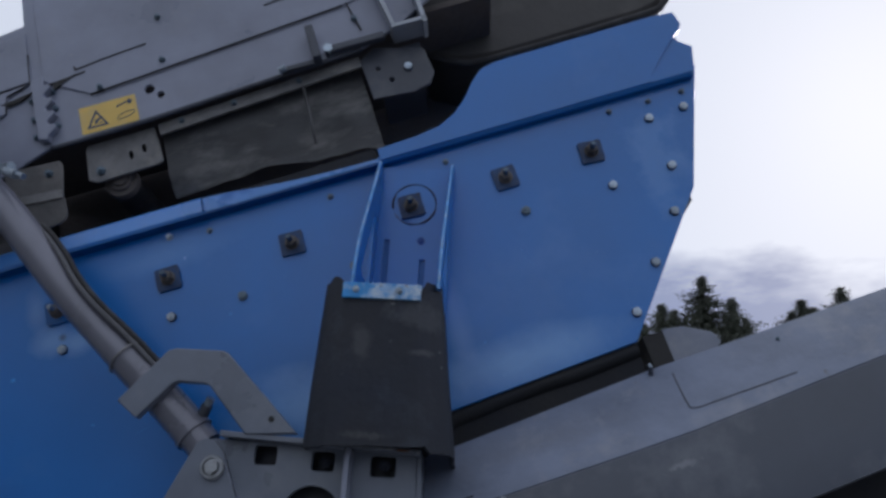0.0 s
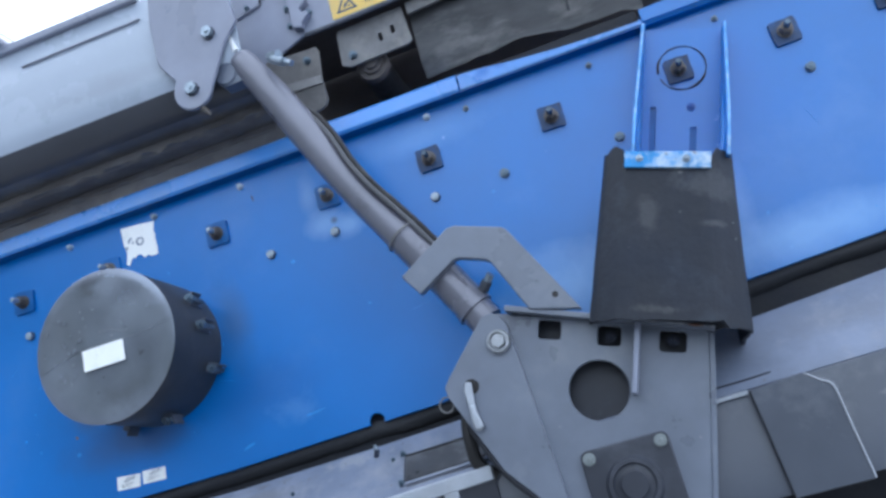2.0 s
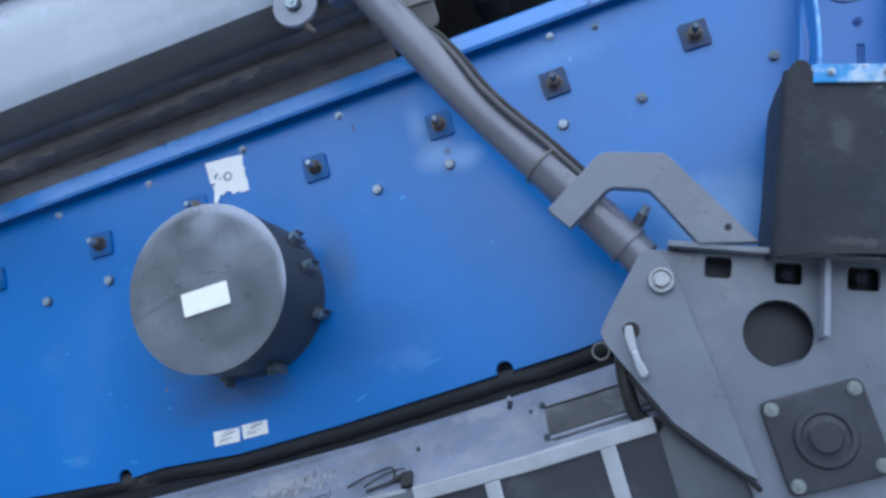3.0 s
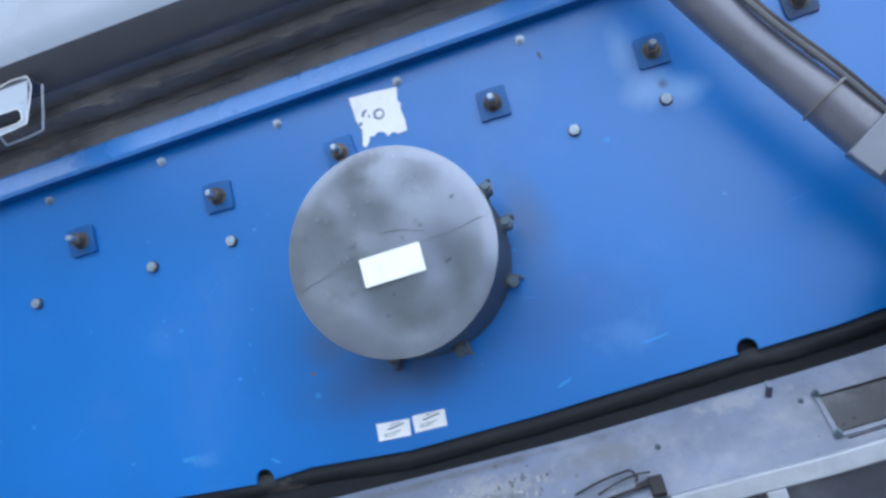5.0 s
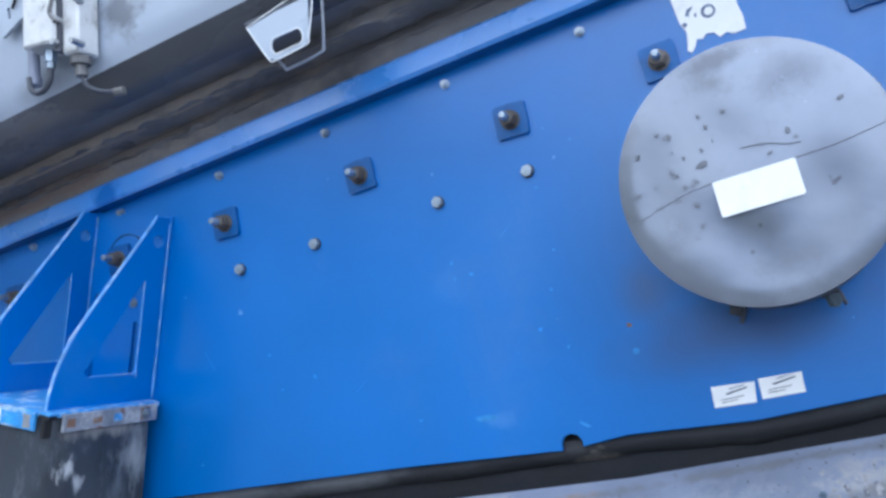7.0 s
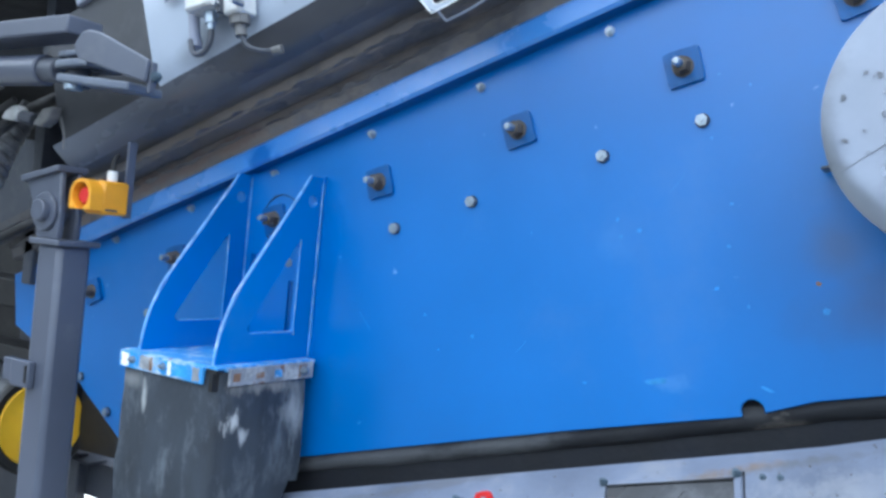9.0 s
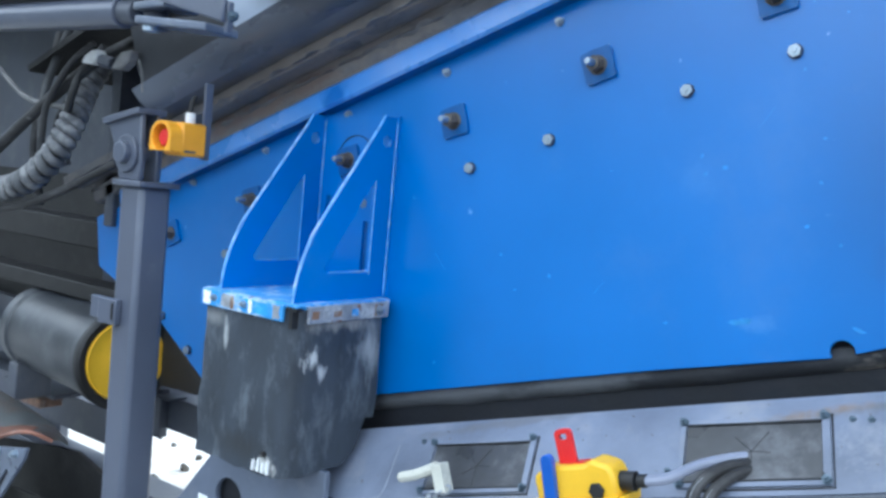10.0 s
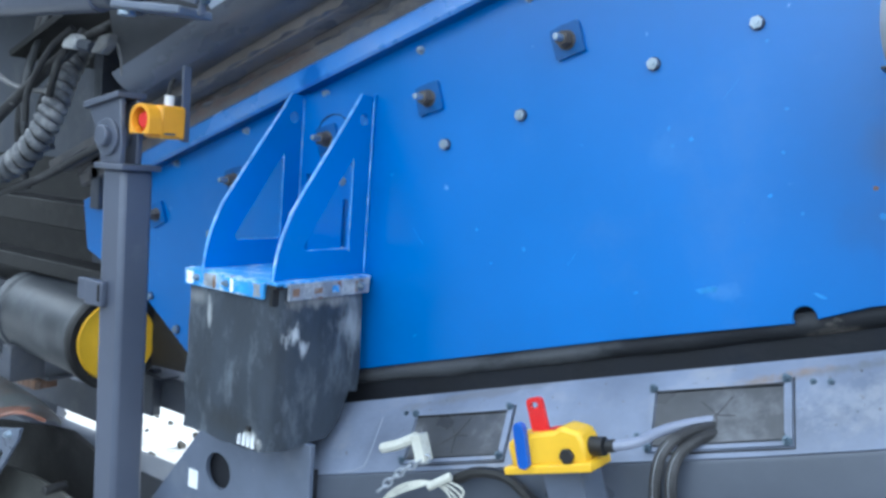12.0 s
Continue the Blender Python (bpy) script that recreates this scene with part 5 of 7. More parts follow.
# Galvanised guard frame hung below the ledge.
guard_frame = thing("guard_frame", "pale galvanised guard frame with grey panels below the ledge", "guard", BOX)
part("top_rail", shape(beam(lambda s: [(-0.197, on(CREASE, s) + 0.004), (-0.216, on(CREASE, s) + 0.001), (-0.216, on(CREASE, s) - 0.034), (-0.201, on(CREASE, s) - 0.034)], 0.822, 1.40)), galvanised, guard_frame, bevel=0.003)
part("bottom_rail", shape(beam(lambda s: [(-0.202, on(CREASE, s) - 0.21), (-0.216, on(CREASE, s) - 0.21), (-0.216, on(CREASE, s) - 0.25), (-0.202, on(CREASE, s) - 0.25)], 0.822, 1.40)), galvanised, guard_frame, bevel=0.003)
for s in (0.842, 1.01, 1.285):
    n = on(CREASE, s)
    part("upright", shape(block(s - 0.018, s + 0.018, -0.215, -0.202, n - 0.21, n - 0.033)), galvanised, guard_frame, bevel=0.003)

stub = thing("hose_stub", "short greasy black hose end hanging behind the bracket", "hose")
part("sheath", shape(hose([(-0.492, -0.185, 1.735), (-0.484, -0.200, 1.690), (-0.470, -0.205, 1.645), (-0.450, -0.195, 1.600), (-0.400, -0.190, 1.575)], 0.017, 10, 6)), black, stub)

for s0, s1 in ((0.861, 0.991), (1.029, 1.266), (1.304, 1.40)):
    part("infill", shape(beam(lambda s: [(-0.2062, on(CREASE, s) - 0.035), (-0.2062, on(CREASE, s) - 0.209), (-0.2025, on(CREASE, s) - 0.209), (-0.2025, on(CREASE, s) - 0.035)], s0, s1)), infill_dark, guard_frame, "dark grey infill sheet")

# Chute plate that shows past the end of the box.
end_chute = thing("end_chute", "pale grey steel chute wing behind the chassis beam", "chute", BOX)
part("wing", shape(plate([(2.77, -0.445), (2.83, -0.454), (2.905, -0.495), (2.92, -0.53), (2.80, -0.60), (2.72, -0.56)], 0.05, 0.062)), grey_dusty, end_chute, bevel=0.002)
part("side", shape(block(2.70, 2.76, 0.02, 1.4, -0.62, -0.455)), black, end_chute)


# ---- pivot bracket, lock and ram ----
pivot_bracket = thing("pivot_bracket", "grey cut steel pivot bracket with round hole and bearing", "bracket", Matrix.Translation((0, -0.012, 0)))
OUT = [(-0.384, 1.972), (-0.425, 1.972), (-0.462, 1.955), (-0.530, 1.800), (-0.538, 1.775), (-0.525, 1.750), (-0.371, 1.590), (-0.225, 1.505), (-0.150, 1.330), (-0.10, 1.20), (0.115, 1.20), (0.100, 1.636), (0.086, 1.960)]
slots = [rounded(-0.318, -0.262, 1.915, 1.962, 0.008, 3), rounded(-0.172, -0.116, 1.908, 1.956, 0.008, 3), rounded(-0.026, 0.036, 1.902, 1.952, 0.008, 3)]
part("main_plate", shape(plate(OUT, -0.220, -0.205, [circle(-0.162, 1.800, 0.072, 40)] + slots)), pivot_grey, pivot_bracket, bevel=0.002)
part("front_plate", shape(plate([(-0.418, 1.966), (-0.440, 1.970), (-0.462, 1.955), (-0.530, 1.800), (-0.538, 1.775), (-0.525, 1.750), (-0.371, 1.590), (-0.225, 1.502), (-0.195, 1.490), (-0.395, 1.945)], -0.241, -0.221)), pivot_grey, pivot_bracket, bevel=0.002)
# Dark plate added behind, so the hole and slots look deep in shade.
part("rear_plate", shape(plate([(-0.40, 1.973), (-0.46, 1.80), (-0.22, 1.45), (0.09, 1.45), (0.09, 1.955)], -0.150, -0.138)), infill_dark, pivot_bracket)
part("top_flange", shape(plate([(-0.400, 1.974), (0.098, 1.955), (0.098, 1.968), (-0.400, 1.988)], -0.262, -0.05)), pivot_grey, pivot_bracket, bevel=0.002)
part("side_flange", shape(plate([(0.0862, 1.954), (0.0992, 1.954), (0.1132, 1.636), (0.1282, 1.20), (0.1152, 1.20), (0.1002, 1.636)], -0.2215, -0.06)), pivot_grey, pivot_bracket, bevel=0.002)
part("rib", shape(block(-0.083, -0.070, -0.285, -0.220, 1.795, 1.960)), frame_grey, pivot_bracket, bevel=0.002)
for x in (-0.142, 0.006):
    part("bolt", grimy_bolt_mesh, None, pivot_bracket, m=at(x, -0.190, 1.932) @ Matrix.Scale(0.8, 4))
part("pin_head", cap_bolt_mesh, None, pivot_bracket, "worn steel pin head", m=at(-0.410, -0.241, 1.899))
part("pin_bolt", shape(hexagon(0.0185, -0.245, -0.263, m=Matrix.Translation((-0.410, 0.0, 1.899)) @ Matrix.Rotation(0.3, 4, "Y"))), pin_steel, pivot_bracket, bevel=0.0015)
lever = part("lever", shape(plate([(-0.484, 1.792), (-0.468, 1.794), (-0.462, 1.772), (-0.456, 1.748), (-0.450, 1.733), (-0.466, 1.727), (-0.476, 1.748), (-0.484, 1.770)], -0.262, -0.252)), galvanised, pivot_bracket, "worn grey locking lever", bevel=0.003)
part("lever_tip", shape(plate([(-0.469, 1.737), (-0.452, 1.741), (-0.446, 1.722), (-0.434, 1.706), (-0.426, 1.692), (-0.431, 1.680), (-0.446, 1.679), (-0.455, 1.694), (-0.462, 1.716)], -0.272, -0.249)), galvanised, lever, "scraped pale lever end", bevel=0.006)
part("lever_stem", shape(rod((-0.475, -0.258, 1.782), (-0.475, -0.235, 1.782), 0.009, n=12)), grey_dark, lever)
part("lever_ring", shape(hose([(-0.535 + 0.019 * math.cos(i * 0.7), -0.215, 1.735 + 0.019 * math.sin(i * 0.7)) for i in range(10)], 0.0026, 6, 4)), dusty_steel, lever)
part("pin_hole", shape(plate(circle(-0.470, 1.784, 0.019, 18), -0.2425, -0.2405)), black, pivot_bracket)
# Black bead drawn in for the shaded gap between bracket and chassis.
part("edge_rubber", shape(hose([(-0.472, -0.236, 1.688), (-0.420, -0.236, 1.632), (-0.368, -0.236, 1.582), (-0.300, -0.236, 1.540), (-0.225, -0.236, 1.497), (-0.190, -0.232, 1.470)], 0.006, 8, 5)), gap_black, pivot_bracket, "black line standing for the shaded gap along the lower edge")
bear = BOX.to_3x3().to_4x4()
bearing = part("bearing_housing", shape(plate(rounded(-0.105, 0.105, -0.100, 0.100, 0.018, 5), -0.240, -0.221, m=Matrix.Translation((-0.068, 0, 1.591)) @ bear)), infill_dark, pivot_bracket, "dark four-bolt bearing housing", bevel=0.003)
part("boss", shape(lathe([(0.0, -0.246), (0.030, -0.246), (0.033, -0.243), (0.036, -0.241), (0.046, -0.241), (0.050, -0.248), (0.060, -0.248), (0.066, -0.240)], 36, m=Matrix.Translation((-0.068, 0, 1.591)))), infill_dark, bearing)
for ds, dn in ((-0.085, 0.080), (0.085, 0.080), (0.085, -0.080), (-0.085, -0.080)):
    p = Matrix.Translation((-0.068, -0.240, 1.591)) @ bear @ Matrix.Translation((ds, 0, dn))
    part("bolt", olive_bolt_mesh, None, bearing, m=p @ Matrix.Scale(0.82, 4))

def dust_line(i):
    return max(0.15, 0.7 + 1.3 * noise.noise(Vector((i * 0.35, 6, 1))))


part("chipped_edge", shape(hose([(-0.20, -0.2625, 1.9735), (-0.10, -0.2625, 1.9695), (0.0, -0.2625, 1.9660), (0.097, -0.2625, 1.9620)], 0.0036, 6, 14, dust_line)), bare_strip, pivot_bracket, "chipped pale edge of the top flange")

lock_hook = thing("lock_hook", "thick grey cut steel locking hook over the ram", "hook", Matrix.Translation((-0.010, 0.0, 0.0)))
part("hook_plate", shape(plate([(-0.662, 2.046), (-0.554, 2.179), (-0.536, 2.186), (-0.412, 2.186), (-0.398, 2.180), (-0.200, 1.990), (-0.325, 1.980), (-0.432, 2.094), (-0.446, 2.100), (-0.515, 2.102), (-0.528, 2.096), (-0.606, 2.004)], -0.280, -0.250)), pivot_grey, lock_hook, bevel=0.003)
part("hook_pin", shape(plate(circle(-0.265, 2.020, 0.008, 10), -0.2815, -0.280)), black, lock_hook)

ram = thing("support_ram", "dark grey hydraulic ram with clamped cables, leaning across the blue panel", "hydraulic ram", BOX)
TOP, LOW = Vector((0.976, -0.205, 0.517)), Vector((1.494, -0.205, -0.453))
lean = (LOW - TOP).normalized()


def on_ram(d):
    return tuple(TOP + lean * d)


ASIDE = Vector((0.883, 0, 0.469))   # across the ram, towards its cables
barrel_line = [(-0.03, 0.018, 0.030), (0.0, 0.017, 0.041), (0.15, 0.014, 0.047), (0.30, 0.006, 0.049), (0.45, -0.003, 0.047), (0.56, -0.007, 0.0445), (0.68, -0.005, 0.0455), (0.757, -0.002, 0.047)]


def barrel_radius(i):
    k = min(i // 6, len(barrel_line) - 2)
    r0, r1 = barrel_line[k][2], barrel_line[k + 1][2]
    return (r0 + (r1 - r0) * (i / 6 - k)) / 0.049


part("barrel", shape(hose([tuple(Vector(on_ram(d)) + ASIDE * c) for d, c, r in barrel_line], 0.049, 40, 6, barrel_radius)), ram_paint, ram, smooth=50)
part("sleeve", shape(rod(on_ram(0.757), on_ram(0.90), 0.0500, n=40)), ram_paint, ram)
part("lower_sleeve", shape(rod(on_ram(0.90), on_ram(1.030), 0.0485, n=40), rod(on_ram(1.030), on_ram(1.042), 0.052, n=40), rod(on_ram(1.042), on_ram(1.085), 0.045, n=32)), ram_paint, ram)
nub = Vector(on_ram(1.02)) + Vector((0.042, -0.012, 0.022))
bleed = part("bleed_screw", shape(rod(tuple(nub), tuple(nub + Vector((0.020, -0.012, 0.018))), 0.014, n=8)), grey_dark, ram)
part("screw_head", shape(rod(tuple(nub + Vector((0.018, -0.011, 0.016))), tuple(nub + Vector((0.034, -0.020, 0.030))), 0.011, n=6)), zinc, bleed)
part("top_lug", shape(rod((0.935, -0.235, 0.50), (0.935, -0.14, 0.50), 0.035), block(0.92, 1.00, -0.23, -0.18, 0.46, 0.54)), grey_paint, ram, bevel=0.003)
for across, front in ((0.0, 0.0), (0.013, 0.010)):
    run = ((0.22, 0.036, 0.020), (0.30, 0.050, -0.010), (0.40, 0.047, -0.030), (0.50, 0.033, -0.043), (0.60, 0.030, -0.047), (0.70, 0.037, -0.044), (0.757, 0.040, -0.041), (0.86, 0.042, -0.034))
    part("cable", shape(hose([tuple(Vector(on_ram(d)) + ASIDE * (c + across) + Vector((0, y + front, 0))) for d, c, y in run], 0.0072, 8, 6)), cable_grey if across == 0.0 else rubber, ram)
part("clamp", shape(hose([tuple(Vector(on_ram(0.757)) + (0.053 + 0.006 * max(0, math.cos(a - 5.4))) * (math.cos(a) * Vector((0.883, 0, 0.469)) + math.sin(a) * Vector((0, 1, 0)))) for a in [i * 0.5 for i in range(14)]], 0.0028, 6, 3)), dusty_steel, ram)
part("fitting", shape(rod((1.095, -0.250, 0.475), (1.135, -0.275, 0.440), 0.013, n=10), rod((1.120, -0.265, 0.455), (1.160, -0.285, 0.420), 0.009, n=8), rod((1.080, -0.230, 0.500), (1.115, -0.250, 0.485), 0.016, n=6)), zinc, ram, "bright hose fitting")
part("welded_tab", shape(rod((0.985, -0.235, 0.555), (0.972, -0.23, 0.620), 0.011, n=8)), white_paint, ram)


# ---- upper conveyor above the box ----
feeder = thing("feeder_body", "pale grey rounded steel feeder body, dirty underside darkened for shade", "feeder", BOX)
bend = [(-0.24 + 0.12 - 0.12 * math.cos(radians(a)), 0.575 - 0.13 * math.sin(radians(a))) for a in range(0, 91, 9)]
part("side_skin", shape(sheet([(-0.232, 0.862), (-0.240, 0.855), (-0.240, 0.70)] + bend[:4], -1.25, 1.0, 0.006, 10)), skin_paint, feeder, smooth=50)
part("side_skin", shape(sheet([(-0.240, 0.855), (-0.240, 0.70)] + bend[:4], -1.66, -1.252, 0.006, 4)), shaded_skin, feeder, "grey end of the skin, darkened for the shade by the swing beam", smooth=50)
part("end_bulkhead", shape(plate([(-0.22, 0.86), (-0.22, 0.56), (-0.12, 0.46), (0.60, 0.46), (0.60, 0.86)], -1.66, -1.652, m=Matrix.Rotation(radians(90), 4, "Z") @ Matrix.Scale(-1, 4, (0, 1, 0)))), black, feeder)
part("rounded_bend", shape(sheet(bend[3:9], -1.72, 1.02, 0.006, 10)), bend_grey, feeder, "bend coloured dark grey for the shade on it", smooth=60)
part("rounded_belly", shape(sheet(bend[8:] + [(0.05, 0.443), (0.60, 0.440)], -1.74, 1.02, 0.006, 10)), belly, feeder, "grimy rounded underside, coloured darker for its shade", smooth=60)
part("top_rim", shape(block(-1.5, 0.70, -0.256, -0.225, 0.850, 0.880)), frame_grey, feeder, bevel=0.006)
part("inner_floor", shape(block(-2.3, 0.84, -0.20, 1.3, 0.80, 0.82)), black, feeder)
part("far_skin", shape(block(-2.2, 3.2, 1.25, 1.27, 0.30, 0.86)), grey_dark, feeder)


def crust(s0, s1, y, n, h, seed):
    """A ragged, broken ledge of caked dirt."""
    def add(bm):
        k, m = 220, 9
        rings = []
        for i in range(k + 1):
            s = s0 + (s1 - s0) * i / k
            a = noise.noise(Vector((s * 3, seed, 0))) * 0.8 + noise.noise(Vector((s * 14, seed, 3))) * 0.5
            t = max(0.003, h * (0.7 + a))
            ring = []
            for j in range(m):
                f = math.pi * j / (m - 1)
                b = 1 + 0.5 * noise.noise(Vector((s * 22, f * 1.5, seed)))
                ring.append(bm.verts.new((s, y - math.cos(f) * 0.045 * b, n + 0.004 - math.sin(f) * t * b)))
            rings.append(ring)
        for one, two in zip(rings, rings[1:]):
            for j in range(m):
                bm.faces.new((one[j], one[(j + 1) % m], two[(j + 1) % m], two[j]))
        bm.faces.new(rings[0][::-1])
        bm.faces.new(rings[-1])
    return add


part("caked_dirt", shape(crust(-1.9, 1.0, -0.090, 0.448, 0.008, 1.0)), caked, feeder, "brown caked dirt ledge", smooth=60)
part("caked_dirt", shape(crust(-2.3, 1.0, -0.060, 0.411, 0.012, 8.0)), caked, feeder, "brown caked dirt ledge", smooth=60)
part("caked_dirt", shape(crust(-1.9, 1.0, 0.020, 0.443, 0.030, 5.0)), caked, feeder, "brown caked dirt ledge", smooth=60)
part("angle_bar", shape(block(-2.3, 1.02, -0.020, -0.012, 0.345, 0.437), block(-2.3, 1.02, -0.012, 0.06, 0.340, 0.348)), caked_angle, feeder, "soiled brown angle bar", bevel=0.002)
part("angle_bar", shape(block(-2.35, 1.01, -0.095, -0.088, 0.408, 0.446), block(-2.35, 1.01, -0.088, -0.022, 0.408, 0.415)), caked_angle, feeder, "soiled brown angle bar", bevel=0.002)
part("caked_dirt", shape(crust(-2.3, 1.0, 0.018, 0.385, 0.016, 11.0)), caked, feeder, "brown caked dirt ledge", smooth=60)
part("top_bar", shape(block(0.27, 0.70, -0.247, -0.241, 0.781, 0.788)), frame_grey, feeder, bevel=0.004)
part("rod_knob", shape(rod((0.199, -0.28, 0.905), (0.199, -0.20, 0.905), 0.032, n=18), rod((0.199, -0.25, 0.905), (-0.10, -0.25, 1.11), 0.014, n=12)), frame_grey, feeder)

ear_plate = thing("ear_plate", "grey steel lug plate with two bolts on the feeder", "lug plate", BOX)
ear = [(0.852, 1.03), (0.858, 0.915), (0.745, 0.83), (0.738, 0.74), (0.742, 0.60), (0.752, 0.575), (0.789, 0.519)] + circle(0.838, 0.471, 0.062, 12, 170, 350) + [(0.960, 0.58), (1.012, 0.640), (0.995, 0.76), (0.985, 0.86), (0.99, 1.01)]
part("plate", shape(plate(ear, -0.262, -0.247)), frame_grey, ear_plate, bevel=0.003)
part("backing", shape(plate([(0.745, 0.60), (0.80, 0.50), (0.93, 0.56), (0.985, 0.64), (0.975, 0.84), (0.76, 0.82)], -0.247, -0.2365)), frame_grey, ear_plate)
part("bolt", bolt_mesh, None, ear_plate, m=at(0.838, -0.262, 0.471) @ Matrix.Scale(1.15, 4))
part("bolt", bolt_mesh, None, ear_plate, m=at(0.921, -0.262, 0.630) @ Matrix.Scale(1.15, 4))
part("drip_tip", shape(rod((0.85, -0.25, 0.405), (0.87, -0.24, 0.385), 0.014, 0.006, n=8)), rusty, ear_plate)

conveyor = thing("conveyor_frame", "grey steel conveyor side frame with folded seams and slots", "conveyor", CONVEYOR)
side = [(0.82, 0.90), (1.198, 0.965), (1.215, 1.30), (2.60, 1.40), (2.60, 0.78), (2.28, 0.60), (2.165, 0.563), (1.493, 0.523), (1.227, 0.519), (1.115, 0.473), (1.067, 0.458), (0.95, 0.50), (0.82, 0.58)]
holes = [circle(1.533, 0.622, 0.015, 16), circle(1.562, 0.593, 0.011, 14)]
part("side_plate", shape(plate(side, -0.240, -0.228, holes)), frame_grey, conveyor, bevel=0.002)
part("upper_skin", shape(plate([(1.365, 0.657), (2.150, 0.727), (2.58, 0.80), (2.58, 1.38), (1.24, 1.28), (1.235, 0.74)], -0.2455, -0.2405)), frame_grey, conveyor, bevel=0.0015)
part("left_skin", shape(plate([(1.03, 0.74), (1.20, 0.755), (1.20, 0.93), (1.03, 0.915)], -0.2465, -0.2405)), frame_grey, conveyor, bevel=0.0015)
part("left_tab", shape(plate([(1.035, 0.645), (1.115, 0.665), (1.125, 0.725), (1.19, 0.745), (1.03, 0.730)], -0.2485, -0.2405)), frame_grey, conveyor, bevel=0.0015)
for pts in ([(1.365, 0.653), (1.70, 0.684), (2.148, 0.723)], [(1.33, 0.752), (1.42, 0.765), (1.55, 0.778)], [(1.33, 0.765), (1.335, 0.752)], [(1.92, 0.80), (2.06, 0.815)], [(1.03, 0.735), (1.195, 0.748), (1.20, 0.85)], [(1.115, 0.665), (1.122, 0.722), (1.18, 0.742)], [(1.245, 0.725), (1.36, 0.737)], [(2.16, 0.73), (2.18, 0.62)]):
    part("seam", shape(hose([(s, -0.2462, n) for s, n in pts], 0.0026, 6, 1)), black, conveyor)
for s, n in ((1.395, 0.668), (1.588, 0.705), (1.075, 0.668), (2.17, 0.665), (1.60, 0.86)):
    part("small_bolt", dull_small_bolt_mesh, None, conveyor, m=at(s, -0.246, n) @ Matrix.Scale(0.75, 4))
for pts in ([(1.102, 0.697), (1.199, 0.714), (1.165, 0.694), (1.130, 0.688)], [(1.262, 0.722), (1.335, 0.737), (1.262, 0.702)]):
    part("dark_recess", shape(plate(pts, -0.2495, -0.2410)), black, conveyor)
teeth = [(1.205, 0.535), (1.232, 0.528)]
for k in range(4):
    n0 = 0.545 + 0.046 * k
    teeth += [(1.236, n0), (1.262, n0 + 0.020), (1.256, n0 + 0.030), (1.240, n0 + 0.032)]
part("hinge_post", shape(plate(teeth + [(1.245, 0.74), (1.205, 0.74)], -0.268, -0.2405)), frame_grey, conveyor, "toothed hinge post", bevel=0.003)
for n in (0.58, 0.64, 0.70):
    part("hinge_bolt", dull_small_bolt_mesh, None, conveyor, m=at(1.258, -0.241, n) @ Matrix.Scale(0.7, 4))
for n in (0.56, 0.62, 0.685):
    part("hinge_bolt", dull_small_bolt_mesh, None, conveyor, m=at(1.192, -0.241, n) @ Matrix.Scale(0.7, 4))
part("lower_edge", shape(hose([(1.227, -0.236, 0.517), (1.493, -0.236, 0.521), (2.165, -0.236, 0.561)], 0.007, 8, 4)), grey_dark, conveyor)
part("clamp_bar", shape(block(1.92, 2.02, -0.262, -0.243, 0.540, 0.556), block(2.06, 2.24, -0.266, -0.243, 0.562, 0.584), block(2.02, 2.045, -0.285, -0.241, 0.545, 0.66)), grey_dark, conveyor, bevel=0.003)
part("clamp_bolt", shape(rod((2.07, -0.27, 0.575), (2.07, -0.24, 0.575), 0.015, n=6)), zinc, conveyor)
part("clamp_pin", shape(rod((1.935, -0.268, 0.548), (1.915, -0.262, 0.545), 0.010, n=8)), zinc, conveyor)
roller_plate = part("roller_plate", shape(plate([(1.310, 0.497), (1.316, 0.512), (1.516, 0.515), (1.524, 0.400), (1.510, 0.392), (1.330, 0.386), (1.305, 0.400)], -0.205, -0.195, [rounded(1.430, 1.442, 0.432, 0.458, 0.005, 3), rounded(1.470, 1.482, 0.442, 0.468, 0.005, 3)])), dusty_steel, conveyor, "dusty slotted roller plate", bevel=0.002)
idler = part("idler", shape(lathe([(0, -0.188), (0.018, -0.188), (0.020, -0.180), (0.030, -0.180), (0.032, -0.172), (0.046, -0.172), (0.049, -0.165), (0.050, -0.150)], 30, m=Matrix.Translation((1.385, 0, 0.388)))), dim_inside, conveyor, "dusty return idler end")
part("roller_shell", shape(lathe([(0.049, -0.150), (0.047, -0.140), (0.047, 0.29)], 30, m=Matrix.Translation((1.385, 0, 0.388)))), black, idler)
part("small_bolt", dull_small_bolt_mesh, None, conveyor, m=at(1.345, -0.205, 0.418))


